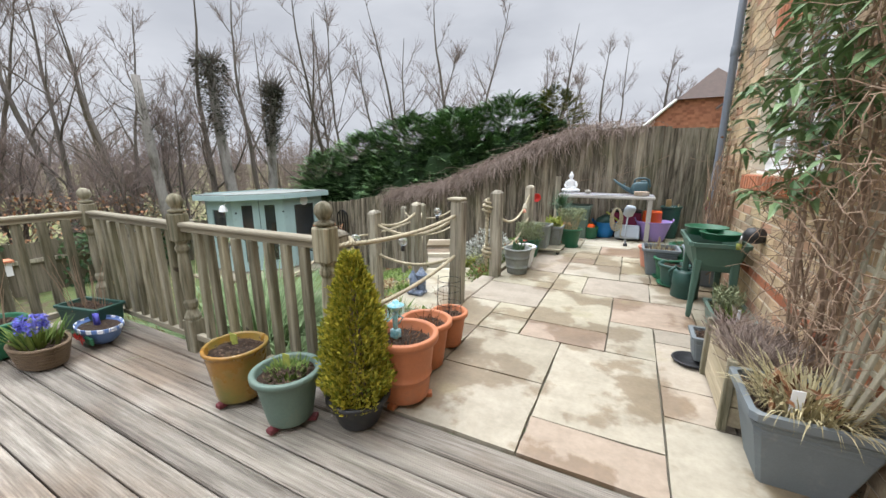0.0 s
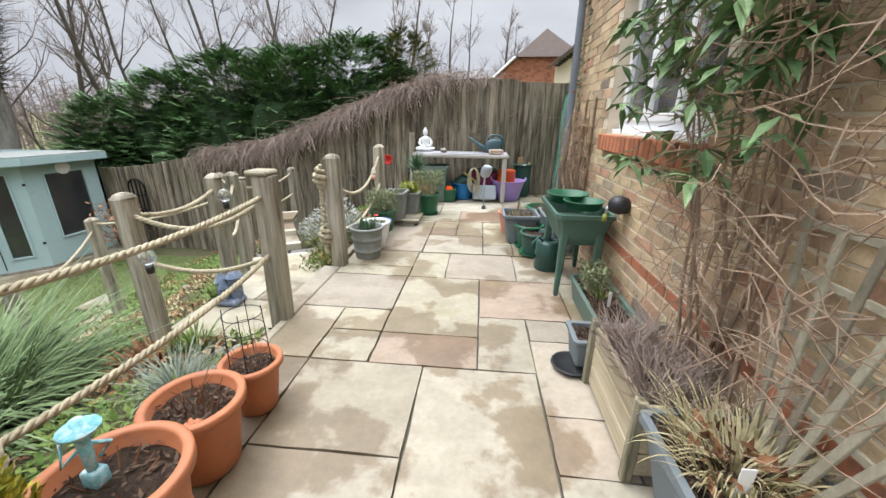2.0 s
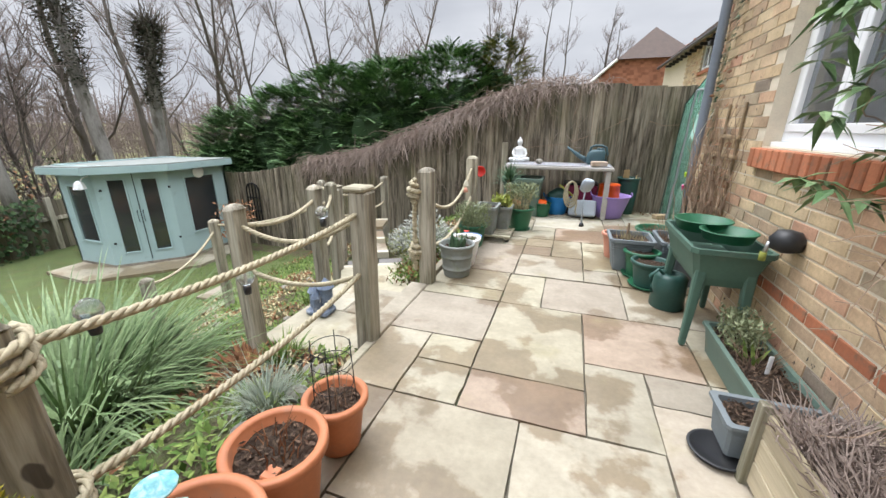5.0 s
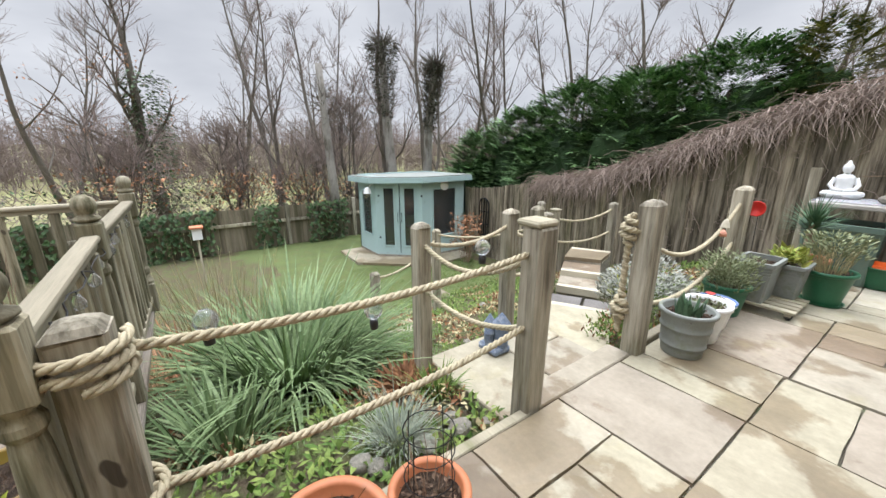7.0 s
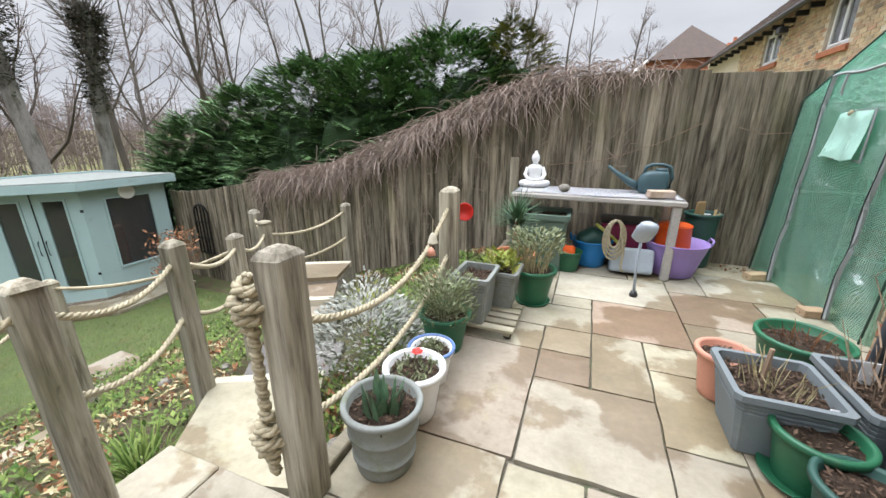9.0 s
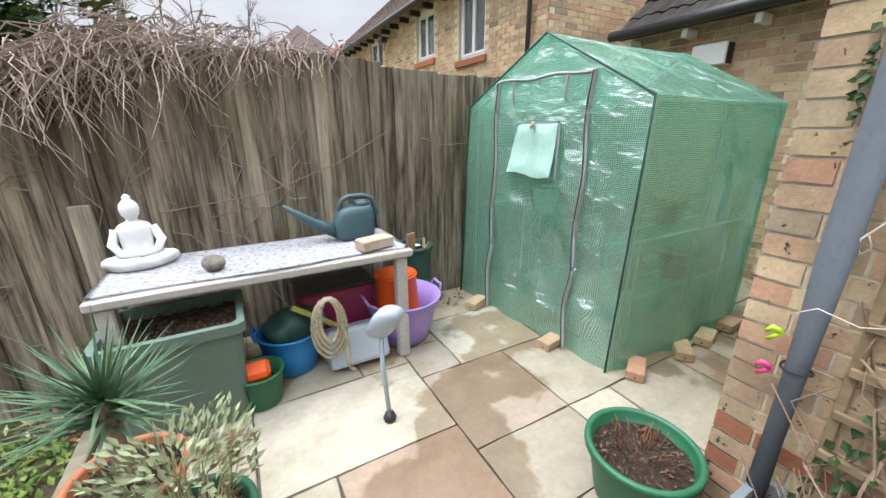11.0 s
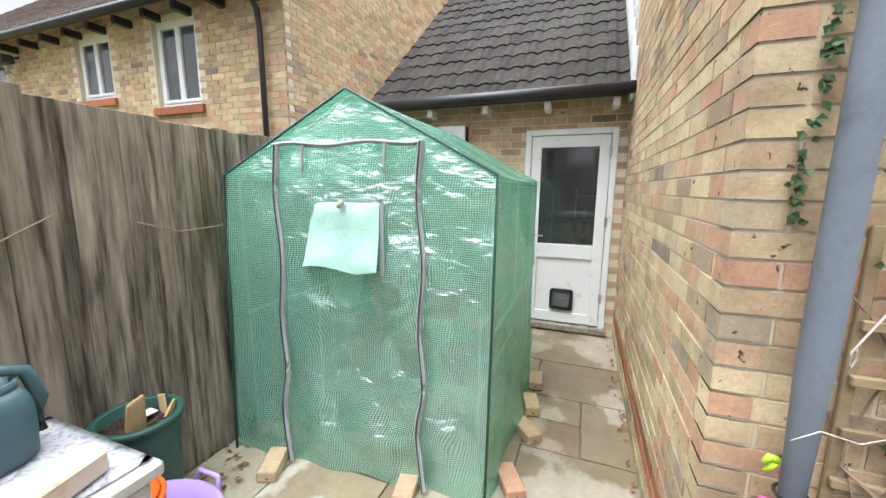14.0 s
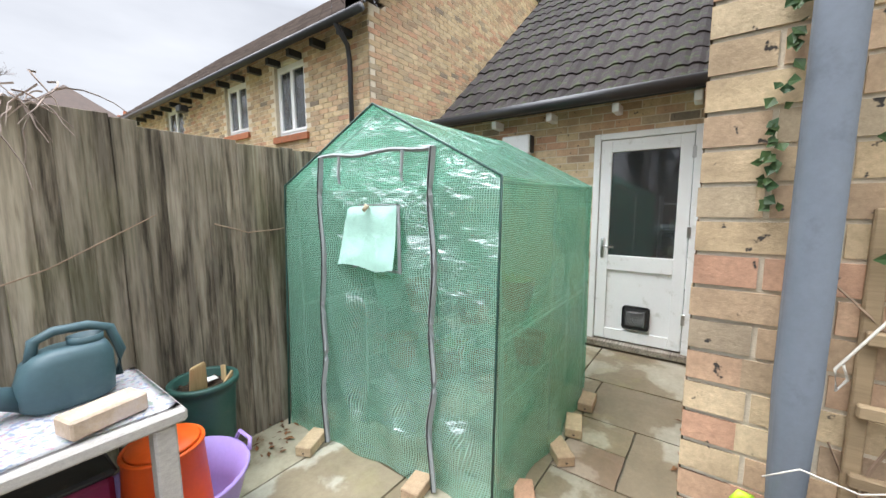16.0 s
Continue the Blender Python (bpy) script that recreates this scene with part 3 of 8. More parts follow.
# closed rooms added behind the openings, their dimness painted as near-black walls
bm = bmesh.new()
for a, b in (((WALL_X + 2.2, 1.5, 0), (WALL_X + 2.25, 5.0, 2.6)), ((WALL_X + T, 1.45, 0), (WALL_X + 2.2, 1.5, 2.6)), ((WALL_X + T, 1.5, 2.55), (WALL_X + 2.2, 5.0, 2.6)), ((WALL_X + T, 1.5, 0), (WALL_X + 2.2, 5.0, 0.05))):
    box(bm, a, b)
structure("inner_walls", bm, "inside", "room behind the window, its dimness painted as near-black walls")
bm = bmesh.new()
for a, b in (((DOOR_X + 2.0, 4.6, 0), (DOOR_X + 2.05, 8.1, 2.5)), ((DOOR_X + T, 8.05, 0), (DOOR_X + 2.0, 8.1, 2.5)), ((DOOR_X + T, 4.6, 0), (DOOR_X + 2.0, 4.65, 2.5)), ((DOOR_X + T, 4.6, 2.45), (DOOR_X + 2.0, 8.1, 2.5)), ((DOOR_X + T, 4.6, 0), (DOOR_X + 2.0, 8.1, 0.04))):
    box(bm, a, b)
structure("inner_walls", bm, "inside", "lobby behind the back door, its dimness painted near black")
structure("ceiling", boxed((WALL_X + T, -4, H - 0.1), (DOOR_X + T, RECESS_Y - T, H)), "white_paint", "ceiling of the house")

# ---- paving, deck, steps: beds under the pieces ----
bed = structure("pavement", boxed((-1.24, 1.44, -0.3), (DOOR_X, 7.8, -0.028)), "joint", "sandstone patio with dark joints")
# black sheet added below the boards, painting the shade in their gaps
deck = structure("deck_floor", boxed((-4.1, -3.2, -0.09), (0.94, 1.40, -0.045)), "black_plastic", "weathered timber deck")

# ---- boundary fence beside the terrace ----
FENCE_Y = 7.70


def fence_top(x):
    lift = 0.06 * smooth_step(0.8, 0.3, x)
    if x > -0.2:
        return 1.84 + lift
    return 1.84 + lift - 1.30 * smooth_step(0.2, 5.0, -x) - 0.32 * smooth_step(4.6, 7.4, -x)


fence = structure("fence", boxed((-10.6, FENCE_Y + 0.06, -1.8), (3.4, FENCE_Y + 0.1, -0.9)), "fence_far", "weathered grey-brown close-boarded fence")

# ---- windows and door ----


def casement(name, length, height, panes, label, sill=True, transoms=()):
    """A white window in its own axes: x along the wall, y out of it, z up."""
    w = new(name)
    tagged(w, label, "window", "", "structure")
    f = 0.06
    bm = bmesh.new()
    for a, b in (((0, -0.06, 0), (length, 0, f)), ((0, -0.06, height - f), (length, 0, height)), ((0, -0.06, f), (f, 0, height - f)), ((length - f, -0.06, f), (length, 0, height - f))):
        box(bm, a, b, 0.004)
    part("window_frame", bm, "upvc", w)
    step = (length - 2 * f) / panes
    for i in range(panes):
        x0, x1 = f + i * step, f + (i + 1) * step
        bm = bmesh.new()
        s = 0.045
        y0, y1 = -0.045, 0.012
        for a, b in (((x0, y0, f), (x1, y1, f + s)), ((x0, y0, height - f - s), (x1, y1, height - f)), ((x0, y0, f + s), (x0 + s, y1, height - f - s)), ((x1 - s, y0, f + s), (x1, y1, height - f - s))):
            box(bm, a, b, 0.004)
        if i in transoms:
            box(bm, (x0 + s, y0 + 0.01, height * 0.68), (x1 - s, y1 - 0.006, height * 0.68 + 0.035), 0.003)
        sash = part("sash", bm, "upvc", w)
        pane = part("pane", boxed((x0 + s, -0.022, f + s), (x1 - s, -0.016, height - f - s)), "glass", sash)
        pane.visible_shadow = False
    if sill:
        part("window_sill", boxed((-0.02, -0.05, -0.03), (length + 0.02, 0.05, 0.0), 0.004), "upvc", w)
    return w


win = casement("window_1", WIN[1] - WIN[0], WIN[3] - WIN[2], 3, "white plastic casement window with clear panes", transoms=(0,))
win.matrix_world = Matrix.Translation((WALL_X + 0.09, WIN[0], WIN[2] + 0.03)) @ Euler((0, 0, radians(90))).to_matrix().to_4x4()
curtain = Soup()
for k in range(26):
    a = WIN[1] - 0.02 - 0.016 * k
    curtain.quad((WALL_X + 0.42 + 0.02 * (k % 2), a, 1.0), (WALL_X + 0.42 + 0.02 * ((k + 1) % 2), a - 0.016, 1.0), (WALL_X + 0.42 + 0.02 * ((k + 1) % 2), a - 0.016, 2.3), (WALL_X + 0.42 + 0.02 * (k % 2), a, 2.3))
tagged(curtain.make("curtain", "white_paint"), "pale curtain hanging inside the window", "curtain")

# red brick-on-edge sill and soldier lintel
sill = structure("window_sill_course", boxed((WALL_X - 0.03, WIN[0] - 0.1, WIN[2] - 0.12), (WALL_X + 0.1, WIN[1] + 0.03, WIN[2] - 0.015)), "mortar", "red brick window sill")
lintel = structure("lintel_course", boxed((WALL_X + 0.002, WIN[0] - 0.15, WIN[3]), (WALL_X + 0.1, WIN[1] + 0.15, WIN[3] + 0.225)), "mortar", "red brick soldier course over the window")
for k in range(20):
    a = WIN[0] - 0.1 + k * 0.0765
    part("brick", boxed((WALL_X - 0.055, a + 0.004, WIN[2] - 0.125), (WALL_X + 0.09, a + 0.07, WIN[2] - 0.008), 0.006), "red_brick", sill)
    part("brick", boxed((WALL_X - 0.006, a + 0.004 - 0.04, WIN[3] + 0.005), (WALL_X + 0.09, a + 0.03, WIN[3] + 0.22), 0.004), "red_brick", lintel)

door = new("door_1")
tagged(door, "white half-glazed back door with a black cat flap", "door", "", "structure")
door.matrix_world = pose(DOOR_X, 0, 0)
y0, y1, zt = DOOR[0], DOOR[1], DOOR[3]
bm = bmesh.new()
for a, b in (((-0.015, y0, 0.03), (0.09, y0 + 0.06, zt)), ((-0.015, y1 - 0.06, 0.03), (0.09, y1, zt)), ((-0.015, y0 + 0.06, zt - 0.06), (0.09, y1 - 0.06, zt))):
    box(bm, a, b, 0.005)
part("door_frame", bm, "white_paint", door)
a0, a1 = y0 + 0.065, y1 - 0.065
bm = bmesh.new()
for a, b in (((0.0, a0, 0.09), (0.05, a0 + 0.1, zt - 0.065)), ((0.0, a1 - 0.1, 0.09), (0.05, a1, zt - 0.065)), ((0.0, a0 + 0.1, zt - 0.18), (0.05, a1 - 0.1, zt - 0.065)), ((0.0, a0 + 0.1, 0.80), (0.05, a1 - 0.1, 0.95)), ((0.0, a0 + 0.1, 0.09), (0.05, a1 - 0.1, 0.2)), ((0.018, a0 + 0.1, 0.2), (0.04, a1 - 0.1, 0.80))):
    box(bm, a, b, 0.004)
leafp = part("door_leaf", bm, "white_paint", door)
pane = part("pane", boxed((0.018, a0 + 0.1, 0.95), (0.026, a1 - 0.1, zt - 0.18)), "shade_tint_glass", door)
pane.visible_shadow = False
bm = boxed((-0.012, 5.80, 0.23), (0.012, 6.04, 0.46), 0.03, segs=3)
flap = part("cat_flap", bm, "black_plastic", door, "black plastic cat flap")
part("flap_window", boxed((-0.02, 5.835, 0.27), (-0.013, 6.005, 0.41), 0.003), "clear", flap)
bm = bmesh.new()
box(bm, (-0.008, a1 - 0.065, 0.92), (0.0, a1 - 0.03, 1.12), 0.004)
tube(bm, [(-0.01, a1 - 0.045, 1.04), (-0.05, a1 - 0.045, 1.04), (-0.055, a1 - 0.16, 1.035)], 0.009, 0.009, 8)
part("door_handle", bm, "chrome", door, "worn metal lever handle", True)
part("threshold", boxed((-0.07, y0 - 0.02, 0.015), (0.1, y1 + 0.02, 0.075), 0.006), "deck", door, "dark timber threshold")
bm = bmesh.new()
for z in (0.35, 1.15, 1.85):
    box(bm, (-0.02, y0 + 0.045, z), (0.0, y0 + 0.075, z + 0.1), 0.003)
part("hinge", bm, "chrome", door)
shelf = thing("shelf_unit", (DOOR_X + 0.75, 5.62, 0.04), "white shelf unit with jars behind the door", "shelf")
bm = bmesh.new()
for z in (0.5, 0.8, 1.1, 1.4):
    box(bm, (0, -0.2, z), (0.25, 0.22, z + 0.02))
box(bm, (0, -0.22, 0), (0.25, -0.2, 1.5))
box(bm, (0, 0.22, 0), (0.25, 0.24, 1.5))
part("shelf_frame", bm, "white_paint", shelf)
for k in range(9):
    z = (0.52, 0.82, 1.12)[k % 3]
    part("jar", lathe(bmesh.new(), [(0.03, 0), (0.032, 0.1), (0.02, 0.12)], 10, (0.12, -0.15 + 0.13 * (k // 3), z)), ("terracotta", "green_plastic", "straw")[k // 3], shelf)

# ---- the low extension's roof, tile by tile ----
PITCH = radians(40)
EAVE_X, EAVE_Z = DOOR_X - 0.27, 2.445
roof = structure("roof_extension", boxed((0, 0, 0), (0.1, 0.1, 0.1)), "dark_metal", "dark concrete tiled roof of the extension")
bm = bmesh.new()
n = Vector((-math.sin(PITCH), 0, math.cos(PITCH)))
d = Vector((math.cos(PITCH), 0, math.sin(PITCH)))
base = Vector((EAVE_X + 0.06, 0, EAVE_Z - 0.02))
ln = 4.6
vs = [bm.verts.new(base + d * s + Vector((0, yy, 0)) + n * t) for t in (-0.06, 0.0) for s, yy in ((0, 5.3), (ln, 5.3), (ln, 8.15), (0, 8.15))]
for q in ((3, 2, 1, 0), (4, 5, 6, 7), (0, 1, 5, 4), (1, 2, 6, 5), (2, 3, 7, 6), (3, 0, 4, 7)):
    bm.faces.new([vs[i] for i in q])
old = roof.data
bm.to_mesh(old)
bm.free()
tile_bm = bmesh.new()
prof = [(0.0, 0.012), (0.04, 0.028), (0.09, 0.03), (0.13, 0.012), (0.17, 0.004), (0.21, 0.026), (0.255, 0.03), (0.295, 0.008)]
lo = [tile_bm.verts.new((0, p, h + 0.018)) for p, h in prof]
hi = [tile_bm.verts.new((0.40, p, h)) for p, h in prof]
un = [tile_bm.verts.new((0, p, h - 0.004)) for p, h in prof]
for i in range(len(prof) - 1):
    tile_bm.faces.new((lo[i], hi[i], hi[i + 1], lo[i + 1]))
    tile_bm.faces.new((un[i], lo[i], lo[i + 1], un[i + 1]))
tile_me = bpy.data.meshes.new("tile")
tile_bm.normal_update()
tile_bm.to_mesh(tile_me)
tile_bm.free()
tile_me.materials.append(M["roof_tile"])
turn = Matrix((d, Vector((0, 1, 0)), n)).transposed().to_4x4()
for row in range(13):
    for c in range(10):
        yy = 5.34 + c * 0.283
        ob = new("tile", tile_me)
        ob.parent = roof
        ob.matrix_world = Matrix.Translation(base + d * (row * 0.33 - 0.06) + n * u(0.0, 0.006) + Vector((0, yy, 0))) @ turn @ Matrix.Rotation(u(-0.01, 0.01), 4, "Z")
gut = new("gutter")
tagged(gut, "black half-round gutter below the tiles", "", "", "structure")
bm = bmesh.new()
tube(bm, [(EAVE_X, 5.34, EAVE_Z - 0.02), (EAVE_X, 8.2, EAVE_Z - 0.02)], 0.055, 0.055, 12)
part("channel", bm, "dark_metal", gut, "", True)
for k in range(5):
    part("corbel", boxed((DOOR_X - 0.2, 5.5 + 0.62 * k, EAVE_Z - 0.16), (DOOR_X - 0.01, 5.56 + 0.62 * k, EAVE_Z - 0.08), 0.006), "white_paint", gut)
bm = bmesh.new()
for k in range(14):
    p = base + d * (k * 0.33) + n * 0.05
    box(bm, (p.x - 0.02, RECESS_Y + 0.004, p.z - 0.12), (p.x + 0.36, RECESS_Y + 0.045, p.z + 0.3), 0.01)
structure("trim", bm, "white_paint", "white painted stepped flashing on the brick wall")
bm = bmesh.new()
lathe(bm, [(0.03, 0), (0.05, 0.05), (0.06, 0.06), (0.06, 0.09), (0.13, 0.12), (0.15, 0.17), (0.15, 0.3)], 16, (2.2, RECESS_Y + 0.1, 2.55))
tagged(ob_from("wall_bracket", bm, "white_paint", None, "", True), "white moulded bracket fixed high on the wall", "bracket")
wb = thing("vent_box", (DOOR_X - 0.02, 7.17, 2.0), "white boxed vent on the brick wall", "vent")
part("cover", boxed((-0.1, -0.16, 0), (0.02, 0.16, 0.2), 0.01), "white_paint", wb)
part("side", boxed((-0.08, -0.17, 0.01), (0.02, -0.161, 0.19)), "black_plastic", wb)

# ---- houses beyond the fence ----
nb = thing("terraced_house", (3.53, 9.2, 0), "buff brick terraced house with white windows and dark roof", "house")
WINS = [(1.45, 2.32, 2.62, 3.76), (3.28, 4.14, 2.83, 3.77), (6.25, 7.35, 3.0, 3.79)]
# wall facing the garden, split round its windows; y from the near corner
panels = [((0, a, -0.1), (0.25, b, 4.1)) for a, b in ((0, 1.45), (2.32, 3.28), (4.14, 6.25), (7.35, 13))]
for a, b, c, dd in WINS:
    panels += [((0, a, -0.1), (0.25, b, c)), ((0, a, dd), (0.25, b, 4.1))]
panels += [((8.0, 0, -0.1), (8.25, 13, 4.1)), ((0.25, 12.75, -0.1), (8.0, 13, 4.1))]
for a, b in panels:
    part("wall_panel", boxed(a, b), "mortar", nb)
for yy in (0.0, 12.8):
    bm = bmesh.new()
    lo = [bm.verts.new((x, yy, z)) for x, z in ((0.25, -0.1), (8.0, -0.1), (8.0, 4.1), (4.12, 7.6), (0.25, 4.1))]
    hi = [bm.verts.new((v.co.x, yy + 0.2, v.co.z)) for v in lo]
    bm.faces.new(lo)
    bm.faces.new(list(reversed(hi)))
    for i in range(5):
        bm.faces.new((lo[i], hi[i], hi[(i + 1) % 5], lo[(i + 1) % 5]))
    part("gable", bm, "mortar", nb)
cov = Soup()
row = 0
z = 0.5
while z < 7.5:
    x = 0.0 if row % 2 else -0.11
    while x < 8.2:
        lim = 4.1 + (7.6 - 4.1) * (1 - abs(x + 0.1 - 4.12) / 4.0)
        if z < lim - 0.1 and x + 0.1 > 0:
            cov.block((max(x, 0), -0.006, z + 0.005), (x + 0.215, 0.02, z + 0.07))
        x += BLEN
    yy = 0.0 if row % 2 else -0.11
    while yy < 9 and z < 4.05:
        mid = yy + 0.11
        if not any(w[0] - 0.05 < mid < w[1] + 0.05 and w[2] - 0.08 < z < w[3] - 0.02 for w in WINS):
            cov.block((-0.006, max(yy, 0), z + 0.005), (0.02, yy + 0.215, z + 0.07))
        yy += BLEN
    z += COURSE
    row += 1
cov.make("brickwork", "brick_far", nb, "stuff")
sl = math.atan2(3.5, 4.12)
for side in (0, 1):
    rows = Soup()
    for k in range(18):
        s0, s1 = k * 0.31 - 0.4, (k + 1) * 0.31 - 0.38
        for c in range(44):
            y0c = -0.25 + c * 0.3
            x0c, z0c, x1c, z1c = s0 * math.cos(sl), 4.15 + s0 * math.sin(sl) + 0.03, s1 * math.cos(sl), 4.15 + s1 * math.sin(sl)
            if side:
                x0c, x1c = 8.24 - x0c, 8.24 - x1c
            rows.quad((x0c, y0c, z0c), (x0c, y0c + 0.29, z0c), (x1c, y0c + 0.29, z1c), (x1c, y0c, z1c))
            rows.quad((x0c, y0c, z0c), (x0c, y0c + 0.29, z0c), (x0c, y0c + 0.29, z0c - 0.04), (x0c, y0c, z0c - 0.04))
    rows.make("roof", "roof_far", nb, "stuff")
bm = bmesh.new()
tube(bm, [(-0.33, -0.25, 3.83), (-0.33, 12.8, 3.83)], 0.055, 0.055, 8)
tube(bm, [(-0.33, 0.26, 3.8), (-0.1, 0.3, 3.6), (-0.07, 0.3, 3.4), (-0.07, 0.3, 0)], 0.034, 0.034, 8)
part("gutter", bm, "dark_metal", nb, "", True)
for k in range(20):
    part("corbel", boxed((-0.22, 0.3 + 0.6 * k, 3.72), (0, 0.38 + 0.6 * k, 3.82)), "dark_metal", nb)
bm = bmesh.new()
for side in (-1, 1):
    p0, p1 = Vector((4.12 + side * 4.5, -0.02, 3.82)), Vector((4.12, -0.02, 7.62))
    bm2 = [bm.verts.new(p0), bm.verts.new(p1), bm.verts.new(p1 + Vector((0, 0, 0.16))), bm.verts.new(p0 + Vector((0, 0, 0.16)))]
    bm.faces.new(bm2)
bmesh.ops.solidify(bm, geom=bm.faces[:], thickness=0.03)
part("bargeboard", bm, "white_paint", nb)
for i, (a, b, c, dd) in enumerate(WINS):
    w = casement("window", b - a, dd - c, 2 if b - a > 0.6 else 1, "")
    w.parent = nb
    w.matrix_parent_inverse = Matrix.Identity(4)
    w.matrix_local = Matrix.Translation((0.06, a, c)) @ Euler((0, 0, radians(90))).to_matrix().to_4x4()
    for key in ("category", "kind", "label"):
        if key in w:
            del w[key]
    part("sill_course", boxed((-0.05, a - 0.06, c - 0.11), (0.08, b + 0.06, c - 0.005), 0.004), "red_brick", nb)
    part("room", boxed((0.5, a - 0.2, c - 0.2), (0.52, b + 0.2, dd + 0.2)), "grey_plastic", nb)
bm = bmesh.new()
tube(bm, [(-0.02, 5.7, 3.65), (-0.15, 5.7, 3.6)], 0.02, 0.02, 6)
box(bm, (-0.3, 5.58, 3.5), (-0.12, 5.82, 3.64), 0.02)
part("floodlight", bm, "black_plastic", nb)

fh = thing("tile_hung_house", (4.4, 31, -1.0), "red tile-hung house with a hipped brown roof", "house")
part("wall", boxed((-4.5, 0, 0), (5.0, 9, 4.6)), "red_brick", fh)
hung = Soup()
for k in range(22):
    z0, z1 = 3.0 + k * 0.16, 3.0 + (k + 1) * 0.16 + 0.02
    half = 4.7 - max(0, (z1 - 4.4)) * 1.15
    if half < 0.6:
        break
    c = -half
    while c < half:
        hung.quad((c, -0.12 - 0.0, z0), (min(c + 0.22, half), -0.12, z0), (min(c + 0.22, half), -0.05, z1), (c, -0.05, z1))
        c += 0.225
hung.make("tile_hanging", "hung_tile", fh, "stuff")
bm = bmesh.new()
gv_ = [bm.verts.new(p) for p in ((-4.5, 0.01, 4.5), (5.0, 0.01, 4.5), (2.1, 0.01, 6.6), (-1.9, 0.01, 6.6))]
bm.faces.new(gv_)
part("gable", bm, "hung_tile", fh)
bm = bmesh.new()
pts = [(-4.9, -0.35, 4.2), (5.2, -0.35, 4.2), (2.5, -0.35, 6.55), (-2.3, -0.35, 6.55), (0.15, 2.6, 8.9), (0.15, 9.3, 8.9), (-4.9, 9.3, 4.2), (5.2, 9.3, 4.2)]
vv = [bm.verts.new(p) for p in pts]
for q in ((3, 2, 4), (0, 3, 4, 5, 6), (2, 1, 7, 5, 4)):
    bm.faces.new([vv[i] for i in q])
part("roof", bm, "roof_far", fh)
for a, b in ((0, 3), (1, 2)):
    bm = bmesh.new()
    tube(bm, [Vector(pts[a]) + Vector((0, -0.03, 0)), Vector(pts[b]) + Vector((0, -0.03, 0))], 0.09, 0.09, 4)
    part("bargeboard", bm, "white_paint", fh)
bm = bmesh.new()
box(bm, (2.6, 4.0, 6.0), (3.5, 4.7, 8.0), 0.02)
box(bm, (2.52, 3.92, 7.75), (3.58, 4.78, 7.9), 0.02)
lathe(bm, [(0.12, 0), (0.1, 0.35)], 8, (3.05, 4.35, 8.0))
part("chimney", bm, "red_brick", fh)

# ---- downpipe on the corner ----
dp = thing("downpipe", (0.88, 5.21, 0), "scuffed grey drainpipe strapped to the house corner", "pipe")
bm = bmesh.new()
tube(bm, [(0, 0, 0.02), (0, 0, 1.1), (0.0, -0.005, 2.3), (0.0, -0.01, 4.5)], 0.036, 0.036, 20)
part("pipe", bm, "pipe_grey", dp, "", True)
for z in (2.35,):
    bm = bmesh.new()
    lathe(bm, [(0.04, 0), (0.043, 0.005), (0.043, 0.09), (0.04, 0.095)], 20, (0, 0, z))
    box(bm, (0, -0.012, z + 0.03), (0.08, 0.012, z + 0.055), 0.004)
    part("collar", bm, "pipe_grey", dp, "", True)
bm = bmesh.new()
tube(bm, [(0.036 * math.cos(k * 0.5), 0.036 * math.sin(k * 0.5), 0.76 + 0.003 * math.sin(k)) for k in range(14)], 0.004, 0.004, 6)
part("cable_tie", bm, "black_plastic", dp)

# ---- plastic tent greenhouse ----
GX0, GX1, GY0, GY1, GE, GP = 1.40, 2.85, 6.11, 7.58, 1.585, 1.99


def front_x(y, z):
    """The front leans out at its foot and stands a little askew."""
    return 1.41 - 0.13 * (y - GY0) / (GY1 - GY0) - 0.065 * (1 - z / GE)


